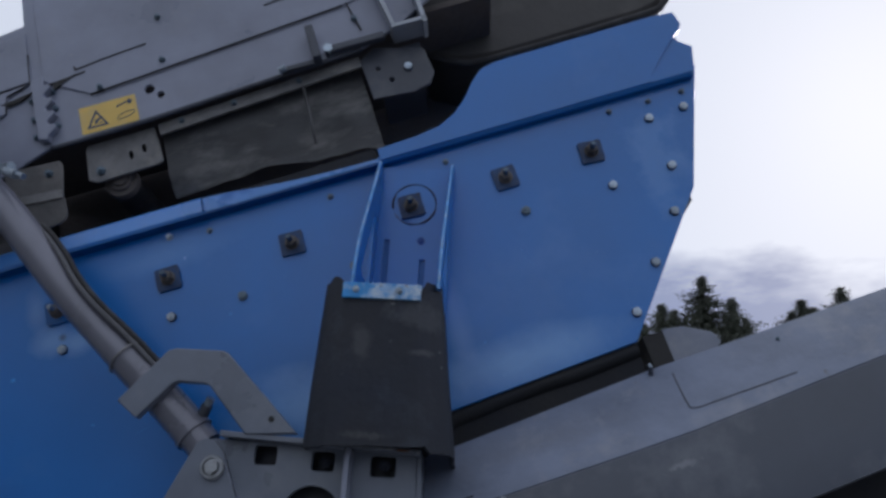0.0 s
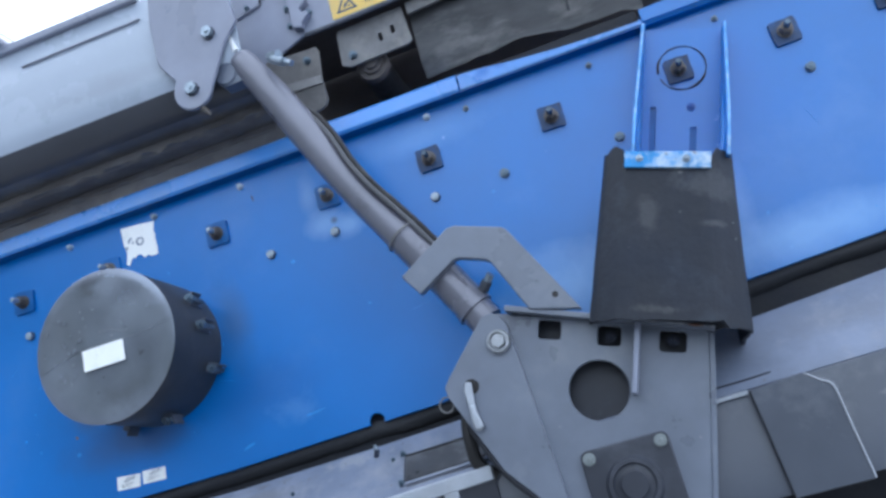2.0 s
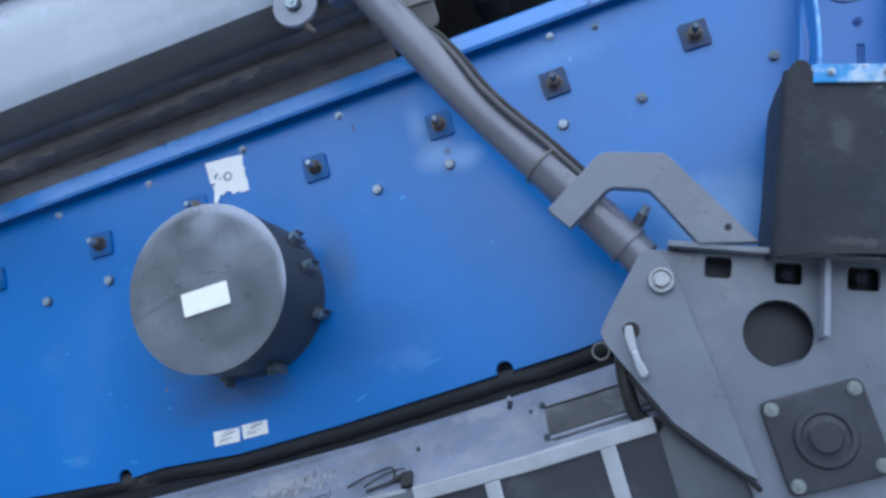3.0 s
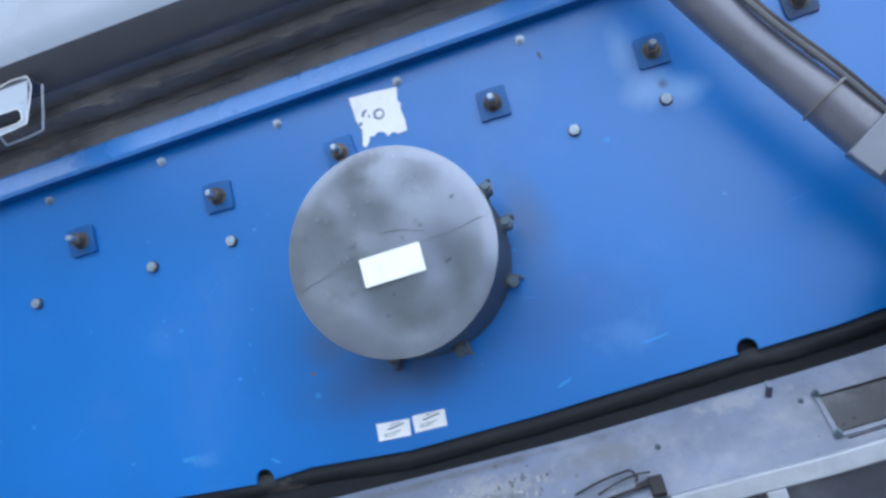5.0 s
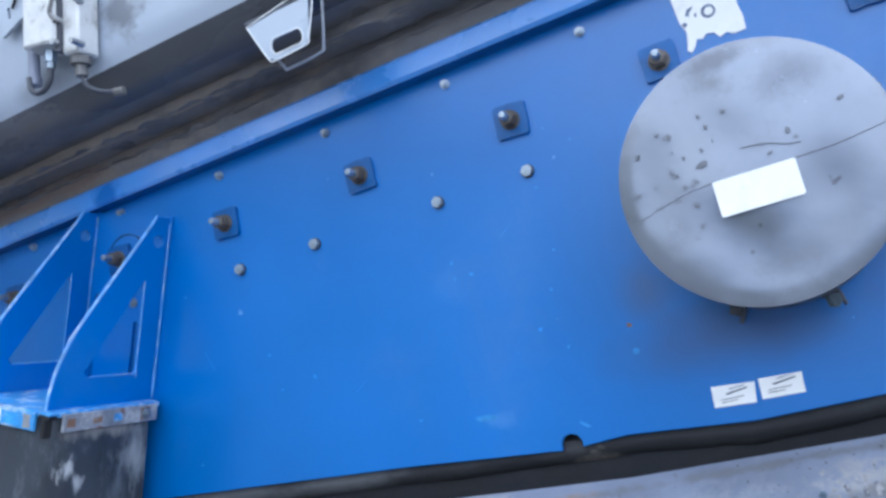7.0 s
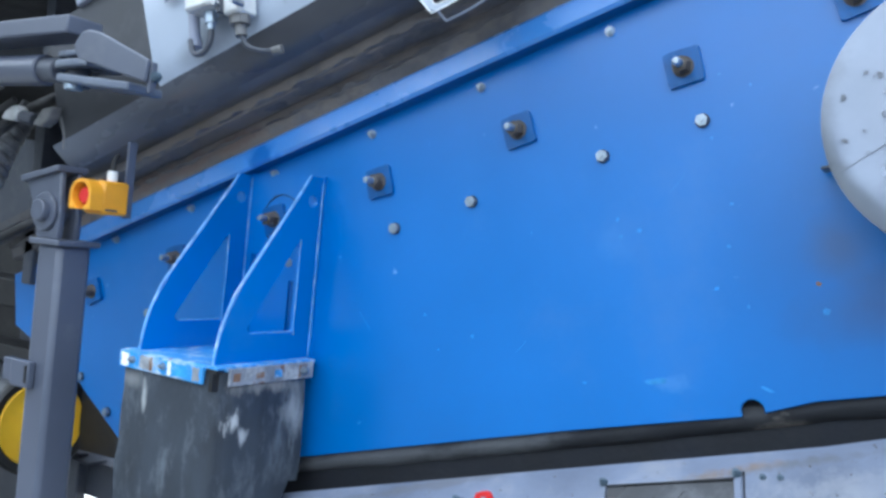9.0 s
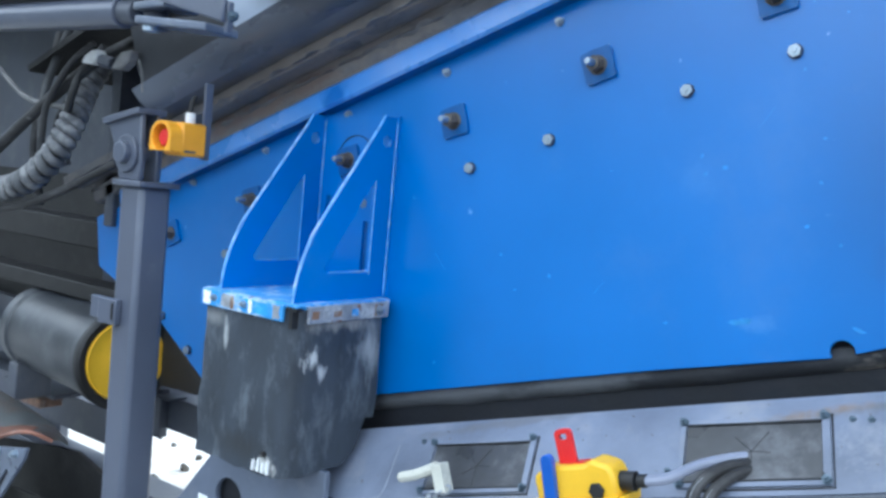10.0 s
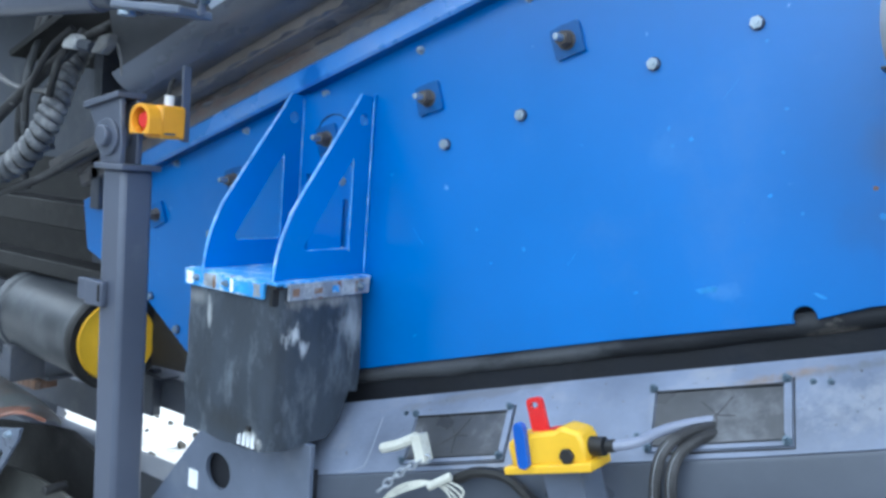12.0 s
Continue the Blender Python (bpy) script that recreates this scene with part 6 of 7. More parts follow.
def skirt(bm):
    """Hanging rubber skirt with a wrinkled, turned-up hem."""
    k, rows = 44, 16
    grid = []
    for i in range(k + 1):
        s = 1.53 + (2.145 - 1.53) * i / k
        low = 0.282 + 0.005 * noise.noise(Vector((s * 9, 0, 2))) - 0.055 * max(0, (s - 1.62) / 0.52)
        high = 0.520 + 0.045 * (s - 1.53)
        col = []
        for j in range(rows + 1):
            f = j / rows
            n = high + (low - high) * f
            bulge = 0.045 * math.sin(f * 2.6) * (0.6 + 0.5 * noise.noise(Vector((s * 4, f * 2, 8))))
            ripple = 0.012 * noise.noise(Vector((s * 16, f * 5 - s * 4, 1))) * f
            fold = 0.97 - 0.42 * max(0, (s - 1.62) / 0.52)
            hem = -0.075 * max(0, f - fold) / (1 - fold) * (0.75 + 0.5 * noise.noise(Vector((s * 8, 1, 4)))) * min(1, max(0, (s - 1.60) / 0.2))
            col.append(bm.verts.new((s, -0.165 - bulge - ripple + hem, n)))
        grid.append(col)
    for one, two in zip(grid, grid[1:]):
        for j in range(rows):
            bm.faces.new((one[j], one[j + 1], two[j + 1], two[j]))
    bmesh.ops.solidify(bm, geom=bm.faces[:], thickness=0.008)


rubber_skirt = thing("rubber_skirt", "dusty wrinkled black rubber skirt under the conveyor frame", "skirt", CONVEYOR)
part("flap", shape(skirt), skirt_rubber, rubber_skirt, smooth=60)
part("retaining_strip", shape(plate([(1.53, 0.478), (2.15, 0.520), (2.15, 0.556), (1.53, 0.515)], -0.212, -0.202)), dusty_steel, rubber_skirt, bevel=0.002)
part("lap_strip", shape(hose([(1.968, -0.208, 0.515), (1.966, -0.228, 0.43), (1.963, -0.232, 0.36), (1.960, -0.226, 0.30)], 0.005, 6, 5)), rubber_dusty, rubber_skirt, bevel=0.003)
for s, n in ((1.60, 0.505), (1.76, 0.515), (1.96, 0.528)):
    part("small_bolt", dull_small_bolt_mesh, None, rubber_skirt, m=at(s, -0.212, n) @ Matrix.Scale(0.7, 4))
side_flap = thing("side_flap", "dusty black rubber corner flap beside the ram", "flap", BOX)
part("flap", shape(plate([(1.00, 0.600), (1.172, 0.590), (1.180, 0.573), (1.170, 0.482), (1.173, 0.404), (1.166, 0.388), (1.150, 0.378), (1.110, 0.372), (1.00, 0.45)], -0.056, -0.046)), dull_rubber, side_flap, bevel=0.003)
part("clamp_strip", shape(plate([(1.00, 0.470), (1.170, 0.458), (1.171, 0.486), (1.00, 0.500)], -0.062, -0.0565)), dusty_steel, side_flap, "dusty clamping strip", bevel=0.001)
part("small_bolt", dull_small_bolt_mesh, None, side_flap, m=at(1.137, -0.056, 0.552))

lug = thing("tail_lug", "grey steel lug plate with a bolt under the conveyor", "lug plate", CONVEYOR)
part("plate", shape(plate([(2.150, 0.545), (2.156, 0.405), (2.275, 0.392), (2.330, 0.405), (2.352, 0.440), (2.345, 0.53), (2.20, 0.575)], -0.205, -0.193, [circle(2.195, 0.500, 0.007, 10), circle(2.225, 0.452, 0.008, 10)])), grey_dark, lug, bevel=0.002)
part("bolt", bolt_mesh, None, lug, m=at(2.283, -0.205, 0.478) @ Matrix.Scale(0.75, 4))
part("hanger", shape(block(2.20, 2.34, -0.193, 0.2, 0.54, 0.56)), grey_dark, lug)
channel = thing("channel_bracket", "grey steel channel bracket with square openings", "bracket", CONVEYOR)
part("left_wall", shape(plate([(2.235, 0.85), (2.248, 0.85), (2.278, 0.585), (2.265, 0.585)], -0.285, -0.20)), galvanised, channel, bevel=0.002)
part("right_wall", shape(plate([(2.355, 0.85), (2.368, 0.85), (2.372, 0.565), (2.358, 0.562)], -0.285, -0.20)), galvanised, channel, bevel=0.002)
part("bottom", shape(block(2.265, 2.372, -0.285, -0.20, 0.572, 0.584)), galvanised, channel, bevel=0.002)
part("web", shape(plate([(2.24, 0.90), (2.37, 0.90), (2.37, 0.585), (2.27, 0.585)], -0.212, -0.20, [rounded(2.285, 2.312, 0.60, 0.632, 0.004, 3), rounded(2.330, 2.357, 0.612, 0.645, 0.004, 3)])), grey_paint, channel)
part("small_bolt", small_bolt_mesh, None, channel, m=at(2.29, -0.212, 0.66))

head_belt = thing("head_belt", "dark rubber belt wrapped round the conveyor head", "conveyor belt", CONVEYOR)
belt = [(2.30, 0.80), (2.335, 0.715), (2.385, 0.640), (2.46, 0.590), (2.58, 0.565), (3.10, 0.572), (3.18, 0.590), (3.215, 0.640), (3.225, 0.75), (3.21, 1.30), (2.40, 1.36), (2.30, 1.1)]
part("belt", shape(plate(belt, 0.02, 1.1)), belt_rubber, head_belt, bevel=0.03, smooth=60)
part("belt_edge", shape(hose([(s, 0.015, n) for s, n in belt[:9]], 0.012, 8, 4)), rubber, head_belt, "frayed black belt edge")
# Walls added to close off the dark space behind the skirt.
part("inner_wall", shape(block(1.0, 2.6, 0.30, 0.32, 0.30, 0.95)), dim_inside, conveyor)
part("inner_roof", shape(block(1.0, 2.6, -0.19, 0.29, 0.66, 0.68)), dim_inside, conveyor)

warning_sign = thing("warning_sign", "yellow warning label with triangle and pictogram", "sign", CONVEYOR)
part("plate", shape(plate(rounded(1.322, 1.489, 0.527, 0.618, 0.003, 3), -0.2425, -0.2408)), sign_yellow, warning_sign)
tri = [(1.338, 0.541), (1.402, 0.541), (1.370, 0.600)]
tri_in = [(1.348, 0.547), (1.392, 0.547), (1.370, 0.588)]
part("triangle", shape(plate(tri, -0.2432, -0.2426, [tri_in])), ink, warning_sign)
for pts in ([(1.360, 0.553), (1.366, 0.566), (1.379, 0.571), (1.382, 0.566), (1.372, 0.560), (1.370, 0.553)], [(1.374, 0.553), (1.378, 0.560), (1.384, 0.553)],
            circle(1.470, 0.598, 0.008, 10), [(1.430, 0.593), (1.462, 0.602), (1.462, 0.597), (1.432, 0.588)]):
    part("pictogram", shape(plate(pts, -0.2432, -0.2426)), ink, warning_sign)
part("pictogram", shape(hose([(1.428, -0.2428, 0.548), (1.440, -0.2428, 0.562), (1.478, -0.2428, 0.566), (1.472, -0.2428, 0.552), (1.430, -0.2428, 0.546)], 0.0012, 5, 4)), ink, warning_sign)

# Carrying strap with a slot, two matching pierced plates.
strap = thing("lifting_strap", "pale grey steel strap plate with a slot and white edges", "strap", BOX)
out_pts = [(-0.463, 0.449), (-0.300, 0.466), (-0.318, 0.370), (-0.330, 0.354), (-0.405, 0.350), (-0.425, 0.360)]
part("plate", shape(plate(out_pts, -0.235, -0.229, [rounded(-0.412, -0.332, 0.362, 0.398, 0.015, 5)])), grey_light, strap, bevel=0.0015)
part("bright_rim", shape(hose([(s, -0.236, n) for s, n in out_pts + out_pts[:1]], 0.0017, 6, 3)), white_paint, strap)
part("slot_rim", shape(hose([(s, -0.236, n) for s, n in rounded(-0.412, -0.332, 0.362, 0.398, 0.015, 5) + [(-0.332, 0.383)]], 0.0015, 6, 2)), white_paint, strap)
part("rear_hoop", shape(hose([(s + 0.012, -0.200, n - 0.012) for s, n in out_pts[1:] + out_pts[:1]], 0.0032, 8, 4)), grey_dusty, strap, "bent rear hoop")
part("fold", shape(block(-0.466, -0.296, -0.236, -0.160, 0.4560, 0.4620)), grey_dark, strap)


# ---- switches and cables on the ledge ----
pull_switch = thing("pull_switch", "yellow pull-cord safety switch with red and blue levers", "switch", BOX)
part("body", shape(plate([(-0.572, -0.734), (-0.412, -0.744), (-0.409, -0.700), (-0.414, -0.682), (-0.450, -0.667), (-0.466, -0.675), (-0.545, -0.672), (-0.572, -0.686)], -0.318, -0.250)), yellow, pull_switch, bevel=0.008)
part("base", shape(plate([(-0.588, -0.744), (-0.402, -0.755), (-0.400, -0.738), (-0.586, -0.729)], -0.325, -0.238)), yellow, pull_switch, bevel=0.003)
part("foot", shape(block(-0.53, -0.45, -0.28, -0.19, -0.84, -0.752)), grey_paint, pull_switch)
part("plug", shape(plate(circle(-0.446, -0.722, 0.0155, 6), -0.326, -0.317)), black, pull_switch, bevel=0.002)
part("red_lever", shape(plate(rounded(-0.525, -0.490, -0.682, -0.610, 0.010, 5), -0.292, -0.282, [rounded(-0.516, -0.500, -0.630, -0.619, 0.004, 4)])), red, pull_switch, bevel=0.002)
part("blue_lever", shape(plate(rounded(-0.012, 0.012, -0.044, 0.044, 0.011, 5), -0.334, -0.319, m=Matrix.Translation((-0.533, 0, -0.692)) @ Matrix.Rotation(radians(6), 4, "Y"))), blue_plastic, pull_switch, bevel=0.002)
part("gland", shape(rod((-0.414, -0.285, -0.714), (-0.384, -0.285, -0.718), 0.018, n=12), rod((-0.380, -0.285, -0.718), (-0.365, -0.285, -0.719), 0.012, n=12)), black, pull_switch)
part("mark", shape(block(-0.505, -0.470, -0.300, -0.270, -0.6745, -0.6722)), red, pull_switch)
part("cable", shape(hose([(-0.370, -0.285, -0.719), (-0.335, -0.262, -0.722), (-0.300, -0.205, -0.715), (-0.262, -0.160, -0.716), (-0.222, -0.115, -0.722)], 0.0095, 10, 8)), frame_grey, pull_switch, "dusty grey cable")
for pts in (((-0.352, -0.200, -0.93), (-0.340, -0.222, -0.83), (-0.305, -0.222, -0.752), (-0.262, -0.180, -0.728), (-0.215, -0.118, -0.735)), ((-0.318, -0.205, -0.93), (-0.308, -0.225, -0.83), (-0.282, -0.215, -0.765), (-0.240, -0.165, -0.742), (-0.200, -0.118, -0.752))):
    cable = thing("cable", "black rubber cable leaving through the slit pane", "cable", BOX)
    part("sheath", shape(hose(pts, 0.011, 10, 8)), rubber, cable)
    part("stripe", shape(hose([(a, b - 0.011, c + 0.003) for a, b, c in pts], 0.0008, 5, 8)), worn_grey, cable, "pale printed stripe")

cream = material("cream", (0.56, 0.56, 0.50), 0.5, vary=0.1, scale=20.0, dirt=(0.30, 0.29, 0.26), dirt_amount=0.3, dirt_scale=25.0, bump=0.1)
cord_grip = thing("cord_grip", "white plastic cord grip hanging on a small chain", "grip", BOX)
part("grip", shape(hose([(-0.975, -0.220, -0.676), (-0.92, -0.225, -0.672), (-0.868, -0.22, -0.662)], 0.012, 8, 4), block(-0.874, -0.848, -0.236, -0.206, -0.716, -0.656)), cream, cord_grip)
link_mesh = finish("link", shape(hose([(0.016 * math.cos(i * math.pi / 4), 0, 0.008 * math.sin(i * math.pi / 4)) for i in range(9)], 0.0026, 6, 3)), galvanised)
for i in range(8):
    f = i / 7
    part("link", link_mesh, None, cord_grip, m=Matrix.Translation((-0.852 - 0.125 * f, -0.228 - 0.02 * f, -0.712 - 0.050 * f + 0.008 * math.sin(f * 3))) @ Matrix.Rotation(radians(-22), 4, "Y") @ Matrix.Rotation(radians(90 * (i % 2)), 4, "X"))
loop_cord = thing("cord", "pale coiled pull cord lying on the ledge", "cord", BOX)
for k in range(4):
    f = 0.010 * k
    part("strand", shape(hose([(-1.02 + f, -0.232 - 0.3 * f, -0.800 + 0.4 * f), (-0.94, -0.236, -0.778 + 0.5 * f), (-0.87, -0.238 + 0.2 * f, -0.766 + 0.3 * f), (-0.815, -0.235, -0.758 - 0.6 * f), (-0.765 - f, -0.232, -0.786 - f), (-0.80, -0.225, -0.82)], 0.0024, 6, 8)), cream, loop_cord)
part("ferrule", shape(hose([(-0.845, -0.243, -0.768), (-0.80, -0.240, -0.756), (-0.785, -0.236, -0.752)], 0.009, 8, 4)), cream, loop_cord)
part("strand", shape(hose([(-0.79, -0.215, -0.764), (-0.72, -0.225, -0.752), (-0.65, -0.225, -0.770), (-0.60, -0.220, -0.83)], 0.012, 8, 8)), black, loop_cord)


# ---- folding leg, emergency stop and plates at the low end ----
leg = thing("support_post", "grey square steel support post with pinned clevis head", "post")
part("tube", shape(block(-3.606, -3.508, -0.365, -0.268, 0.0, 1.465)), post_grey, leg, bevel=0.014)
part("cap", shape(block(-3.622, -3.492, -0.380, -0.255, 1.462, 1.478)), post_grey, leg, bevel=0.003)
part("clevis", shape(plate([(-3.620, 1.478), (-3.528, 1.478), (-3.525, 1.53), (-3.535, 1.655), (-3.680, 1.625), (-3.64, 1.545)], -0.362, -0.345), plate([(-3.620, 1.478), (-3.528, 1.478), (-3.525, 1.53), (-3.535, 1.655), (-3.680, 1.625), (-3.64, 1.545)], -0.312, -0.295)), post_grey, leg, bevel=0.004)
part("clevis_top", shape(plate([(-3.690, 1.622), (-3.530, 1.655), (-3.530, 1.672), (-3.692, 1.640)], -0.375, -0.285)), post_grey, leg, bevel=0.003)
part("boss", shape(rod((-3.583, -0.372, 1.548), (-3.583, -0.362, 1.548), 0.050, n=32)), post_grey, leg, bevel=0.003)
part("pin", shape(rod((-3.583, -0.390, 1.550), (-3.583, -0.28, 1.550), 0.029, n=24)), post_grey, leg, bevel=0.004)
part("tab", shape(block(-3.640, -3.560, -0.385, -0.366, 1.085, 1.155), block(-3.700, -3.640, -0.37, -0.35, 1.09, 1.15)), post_grey, leg, bevel=0.003)
part("tab_slot", shape(block(-3.575, -3.568, -0.388, -0.385, 1.10, 1.145)), black, leg)
part("foot", shape(block(-3.70, -3.45, -0.44, -0.22, 0.0, 0.02)), grey_dark, leg, bevel=0.003)

stop = thing("emergency_stop", "orange-yellow emergency stop box with red button under a hood", "emergency stop", Matrix.Translation((0.024, 0, 0)))
part("housing", shape(block(-3.495, -3.418, -0.335, -0.256, 1.553, 1.640)), orange_yellow, stop, bevel=0.008)
part("hood", shape(plate(circle(-3.458, 1.597, 0.043, 22, 0, 180) + [(-3.501, 1.562), (-3.415, 1.562)], -0.372, -0.334, [circle(-3.458, 1.597, 0.034, 20)])), orange_yellow, stop, bevel=0.002)
part("button", shape(lathe([(0, -0.362), (0.018, -0.362), (0.024, -0.355), (0.024, -0.345), (0.012, -0.342), (0.012, -0.33)], 24, m=Matrix.Translation((-3.458, 0, 1.597)))), red, stop, "red mushroom button")
part("gland", shape(rod((-3.455, -0.285, 1.640), (-3.455, -0.285, 1.668), 0.013, n=12)), white_paint, stop)
part("cable", shape(hose([(-3.455, -0.285, 1.665), (-3.456, -0.284, 1.685), (-3.457, -0.280, 1.700), (-3.460, -0.270, 1.712)], 0.006, 8, 6)), black, stop)
part("label_mark", shape(block(-3.4178, -3.4170, -0.325, -0.290, 1.562, 1.568)), grey_dark, stop)
part("mount_plate", shape(block(-3.437, -3.429, -0.262, -0.236, 1.548, 1.75)), post_grey, stop, bevel=0.002)

spring_stand = thing("spring_stand", "grey steel stand plate with round hole under the spring", "stand")
part("plate", shape(plate([(-3.305, 0.778), (-3.000, 0.835), (-2.895, 0.83), (-2.885, 0.30), (-3.690, 0.30)], -0.232, -0.216, [circle(-3.232, 0.674, 0.050, 24)])), grey_paint, spring_stand, bevel=0.002)
# Black sheet added behind the plate to keep its hole dark.
part("back_web", shape(block(-3.31, -2.9, -0.206, -0.196, 0.35, 0.76)), gap_black, spring_stand)
part("seat", shape(block(-3.20, -2.98, -0.30, -0.06, 0.82, 0.836)), grey_paint, spring_stand, bevel=0.003)
part("post", shape(block(-3.25, -3.0, -0.21, -0.10, 0.0, 0.31)), grey_dark, spring_stand)
part("white_label", shape(block(-3.350, -3.312, -0.2335, -0.2322, 0.600, 0.652)), paper, spring_stand, "small white label")

# Feeder drive roller at the low end.
drive_drum = thing("drive_drum", "smooth black drum with a yellow dished end cap", "drum")
lying = Matrix.Translation((-4.030, -0.022, 0.862)) @ Matrix.Scale(1.06, 4) @ Matrix.Rotation(radians(82), 4, "Z") @ Matrix.Rotation(radians(-1), 4, "X")
part("shell", shape(lathe([(0.0, 0.0), (0.158, 0.0), (0.158, 0.01), (0.158, 0.05), (0.150, 0.055), (0.150, 0.60), (0.158, 0.61), (0.158, 0.66), (0.10, 0.70), (0, 0.70)], 48, m=lying)), drum_shell, drive_drum)
part("yellow_cap", shape(lathe([(0, -0.014), (0.050, -0.014), (0.058, -0.010), (0.112, -0.008), (0.126, -0.012), (0.131, -0.004), (0.131, 0.01)], 48, m=lying)), yellow, drive_drum, "yellow dished end cap")
part("ring", shape(lathe([(0.131, -0.006), (0.152, -0.010), (0.160, 0.0), (0.160, 0.02)], 48, m=lying)), black, drive_drum)
part("cradle", shape(block(-4.68, -4.62, -0.08, 0.06, 0.60, 0.74), block(-4.99, -4.60, 0.06, 0.20, 0.585, 0.602)), grey_dark, drive_drum, bevel=0.004)

under_frame = thing("under_frame", "dark grey steel underframe beams at the low end", "frame")
part("long_beam", shape(block(-6.5, -4.45, 0.28, 0.40, 0.60, 0.70), block(-4.45, -3.35, 0.28, 0.40, 0.535, 0.66)), grey_dark, under_frame, bevel=0.004)
part("drop_post", shape(block(-4.27, -4.18, 0.24, 0.279, 0.505, 0.69), block(-4.40, -4.10, 0.22, 0.30, 0.665, 0.675)), grey_dark, under_frame, bevel=0.004)
part("web_plate", shape(plate([(-3.98, 1.02), (-3.62, 0.70), (-3.62, 0.80), (-3.72, 0.90), (-3.80, 1.02)], 0.06, 0.07), plate([(-4.10, 1.05), (-3.93, 1.03), (-3.68, 0.78), (-4.10, 0.76)], 0.10, 0.112)), black, under_frame)
part("mid_beam", shape(block(-6.5, -4.45, 0.29, 0.39, 0.368, 0.512)), grey_dark, under_frame, bevel=0.004)
part("low_beam", shape(block(-6.5, -2.6, 0.20, 0.34, 0.16, 0.30)), grey_dark, under_frame, bevel=0.004)
# Plain walls added behind, grey above and black below, for the dark background.
part("rear_wall", shape(block(-7.5, -4.35, 0.50, 0.54, 1.45, 2.6)), grey_dark, under_frame)
part("rear_wall", shape(block(-7.5, -4.35, 0.51, 0.54, 0.74, 1.45)), black, under_frame)
# Plain dark block added to close a bright gap.
part("tank_end", shape(block(-7.5, -5.15, 0.42, 0.46, 0.20, 0.82)), grey_dark, under_frame)
# Black roof added to keep sky light off the low end.
part("roof", shape(block(-7.5, -3.2, -0.3, 0.6, 2.30, 2.36)), black, under_frame)
part("cross_beam", shape(block(-7.0, -4.25, 0.05, 0.20, 1.20, 1.30)), black, under_frame, bevel=0.006)
part("cross_beam", shape(block(-7.0, -4.15, 0.0, 0.12, 1.02, 1.08)), black, under_frame, bevel=0.006)
part("upright", shape(block(-4.55, -4.46, 0.20, 0.30, 0.74, 2.3)), grey_dark, under_frame, bevel=0.004)
part("upright", shape(block(-4.22, -4.17, -0.02, 0.06, 1.30, 2.3)), grey_dark, under_frame, bevel=0.004)
part("brown_block", shape(block(-4.95, -4.77, 0.10, 0.20, 0.505, 0.545)), bare_rust, under_frame, bevel=0.006)

scoop = thing("discharge_scoop", "worn rust-edged grey discharge scoop", "chute")
BACK = [(-5.20, -0.15, 0.685), (-4.72, -0.15, 0.662), (-4.40, -0.15, 0.640), (-4.21, -0.16, 0.618), (-4.05, -0.20, 0.612), (-3.905, -0.29, 0.650)]
LIP = [(-4.75, -0.42, 0.44), (-4.40, -0.42, 0.52), (-4.149, -0.42, 0.613), (-4.007, -0.42, 0.683), (-3.88, -0.42, 0.722), (-3.86, -0.36, 0.690)]


def hood(bm, first=0.0, last=99, lift=0.0):
    """A curved sheet between the back edge and the lip, drawn to a blunt nose."""
    one, two, grid = spline(BACK, 5)[:last], spline(LIP, 5)[:last], []
    for i, (p, q) in enumerate(zip(one, two)):
        row = []
        for k in range(9):
            f = first + (1 - first) * k / 8 + (0.05 * noise.noise(Vector((i * 0.6, 3, 1))) * (1 - k / 8) if first else 0.0)
            row.append(bm.verts.new(p.lerp(q, f) + Vector((0, -lift, lift + 0.34 * (p - q).length * f * (1 - f)))))
        grid.append(row)
    for i in range(len(grid) - 1):
        for k in range(8):
            bm.faces.new((grid[i][k], grid[i][k + 1], grid[i + 1][k + 1], grid[i + 1][k]))
    bmesh.ops.solidify(bm, geom=bm.faces[:], thickness=0.010)


part("curved_plate", shape(hood), scoop_steel, scoop, smooth=60)
part("rust_band", shape(lambda bm: hood(bm, 0.76, 21, 0.004)), rust_red, scoop, "rust-red worn band along the lip", smooth=60)
part("rust_edge", shape(hose([(x, y - 0.004, z + 0.002) for x, y, z in LIP], 0.006, 8, 6)), rust_red, scoop, "rusty bare lip")
# Black sheet stands in for the shaded pit under the lip.
part("pit_wall", shape(plate([(-4.60, 0.50), (-4.10, 0.585), (-3.97, 0.60), (-3.80, 0.56), (-3.78, 0.25), (-4.60, 0.25)], -0.215, -0.20)), black, scoop, "black sheet standing for the shaded pit")
part("side_cheek", shape(plate([(-4.30, 0.44), (-4.10, 0.488), (-3.95, 0.500), (-3.81, 0.497), (-3.68, 0.483), (-3.66, 0.12), (-4.30, 0.12)], -0.36, -0.345)), olive_dust, scoop, "dusty olive cheek plate", bevel=0.004)
part("hinge_pin", shape(rod((-3.795, -0.40, 0.503), (-3.795, -0.33, 0.503), 0.014, n=16)), black, scoop, bevel=0.003)
slot_bracket = thing("slotted_bracket", "grey slotted steel bracket beside the scoop", "bracket")
part("plate", shape(plate([(-4.35, 0.585), (-4.108, 0.632), (-3.838, 0.692), (-3.852, 0.655), (-4.07, 0.389), (-4.35, 0.25)], -0.452, -0.440, [[(-3.945, 0.604), (-3.931, 0.596), (-4.002, 0.502), (-4.017, 0.510)]])), grey_paint, slot_bracket, bevel=0.002)
part("bolt", small_bolt_mesh, None, slot_bracket, m=at(-3.893, -0.452, 0.663))
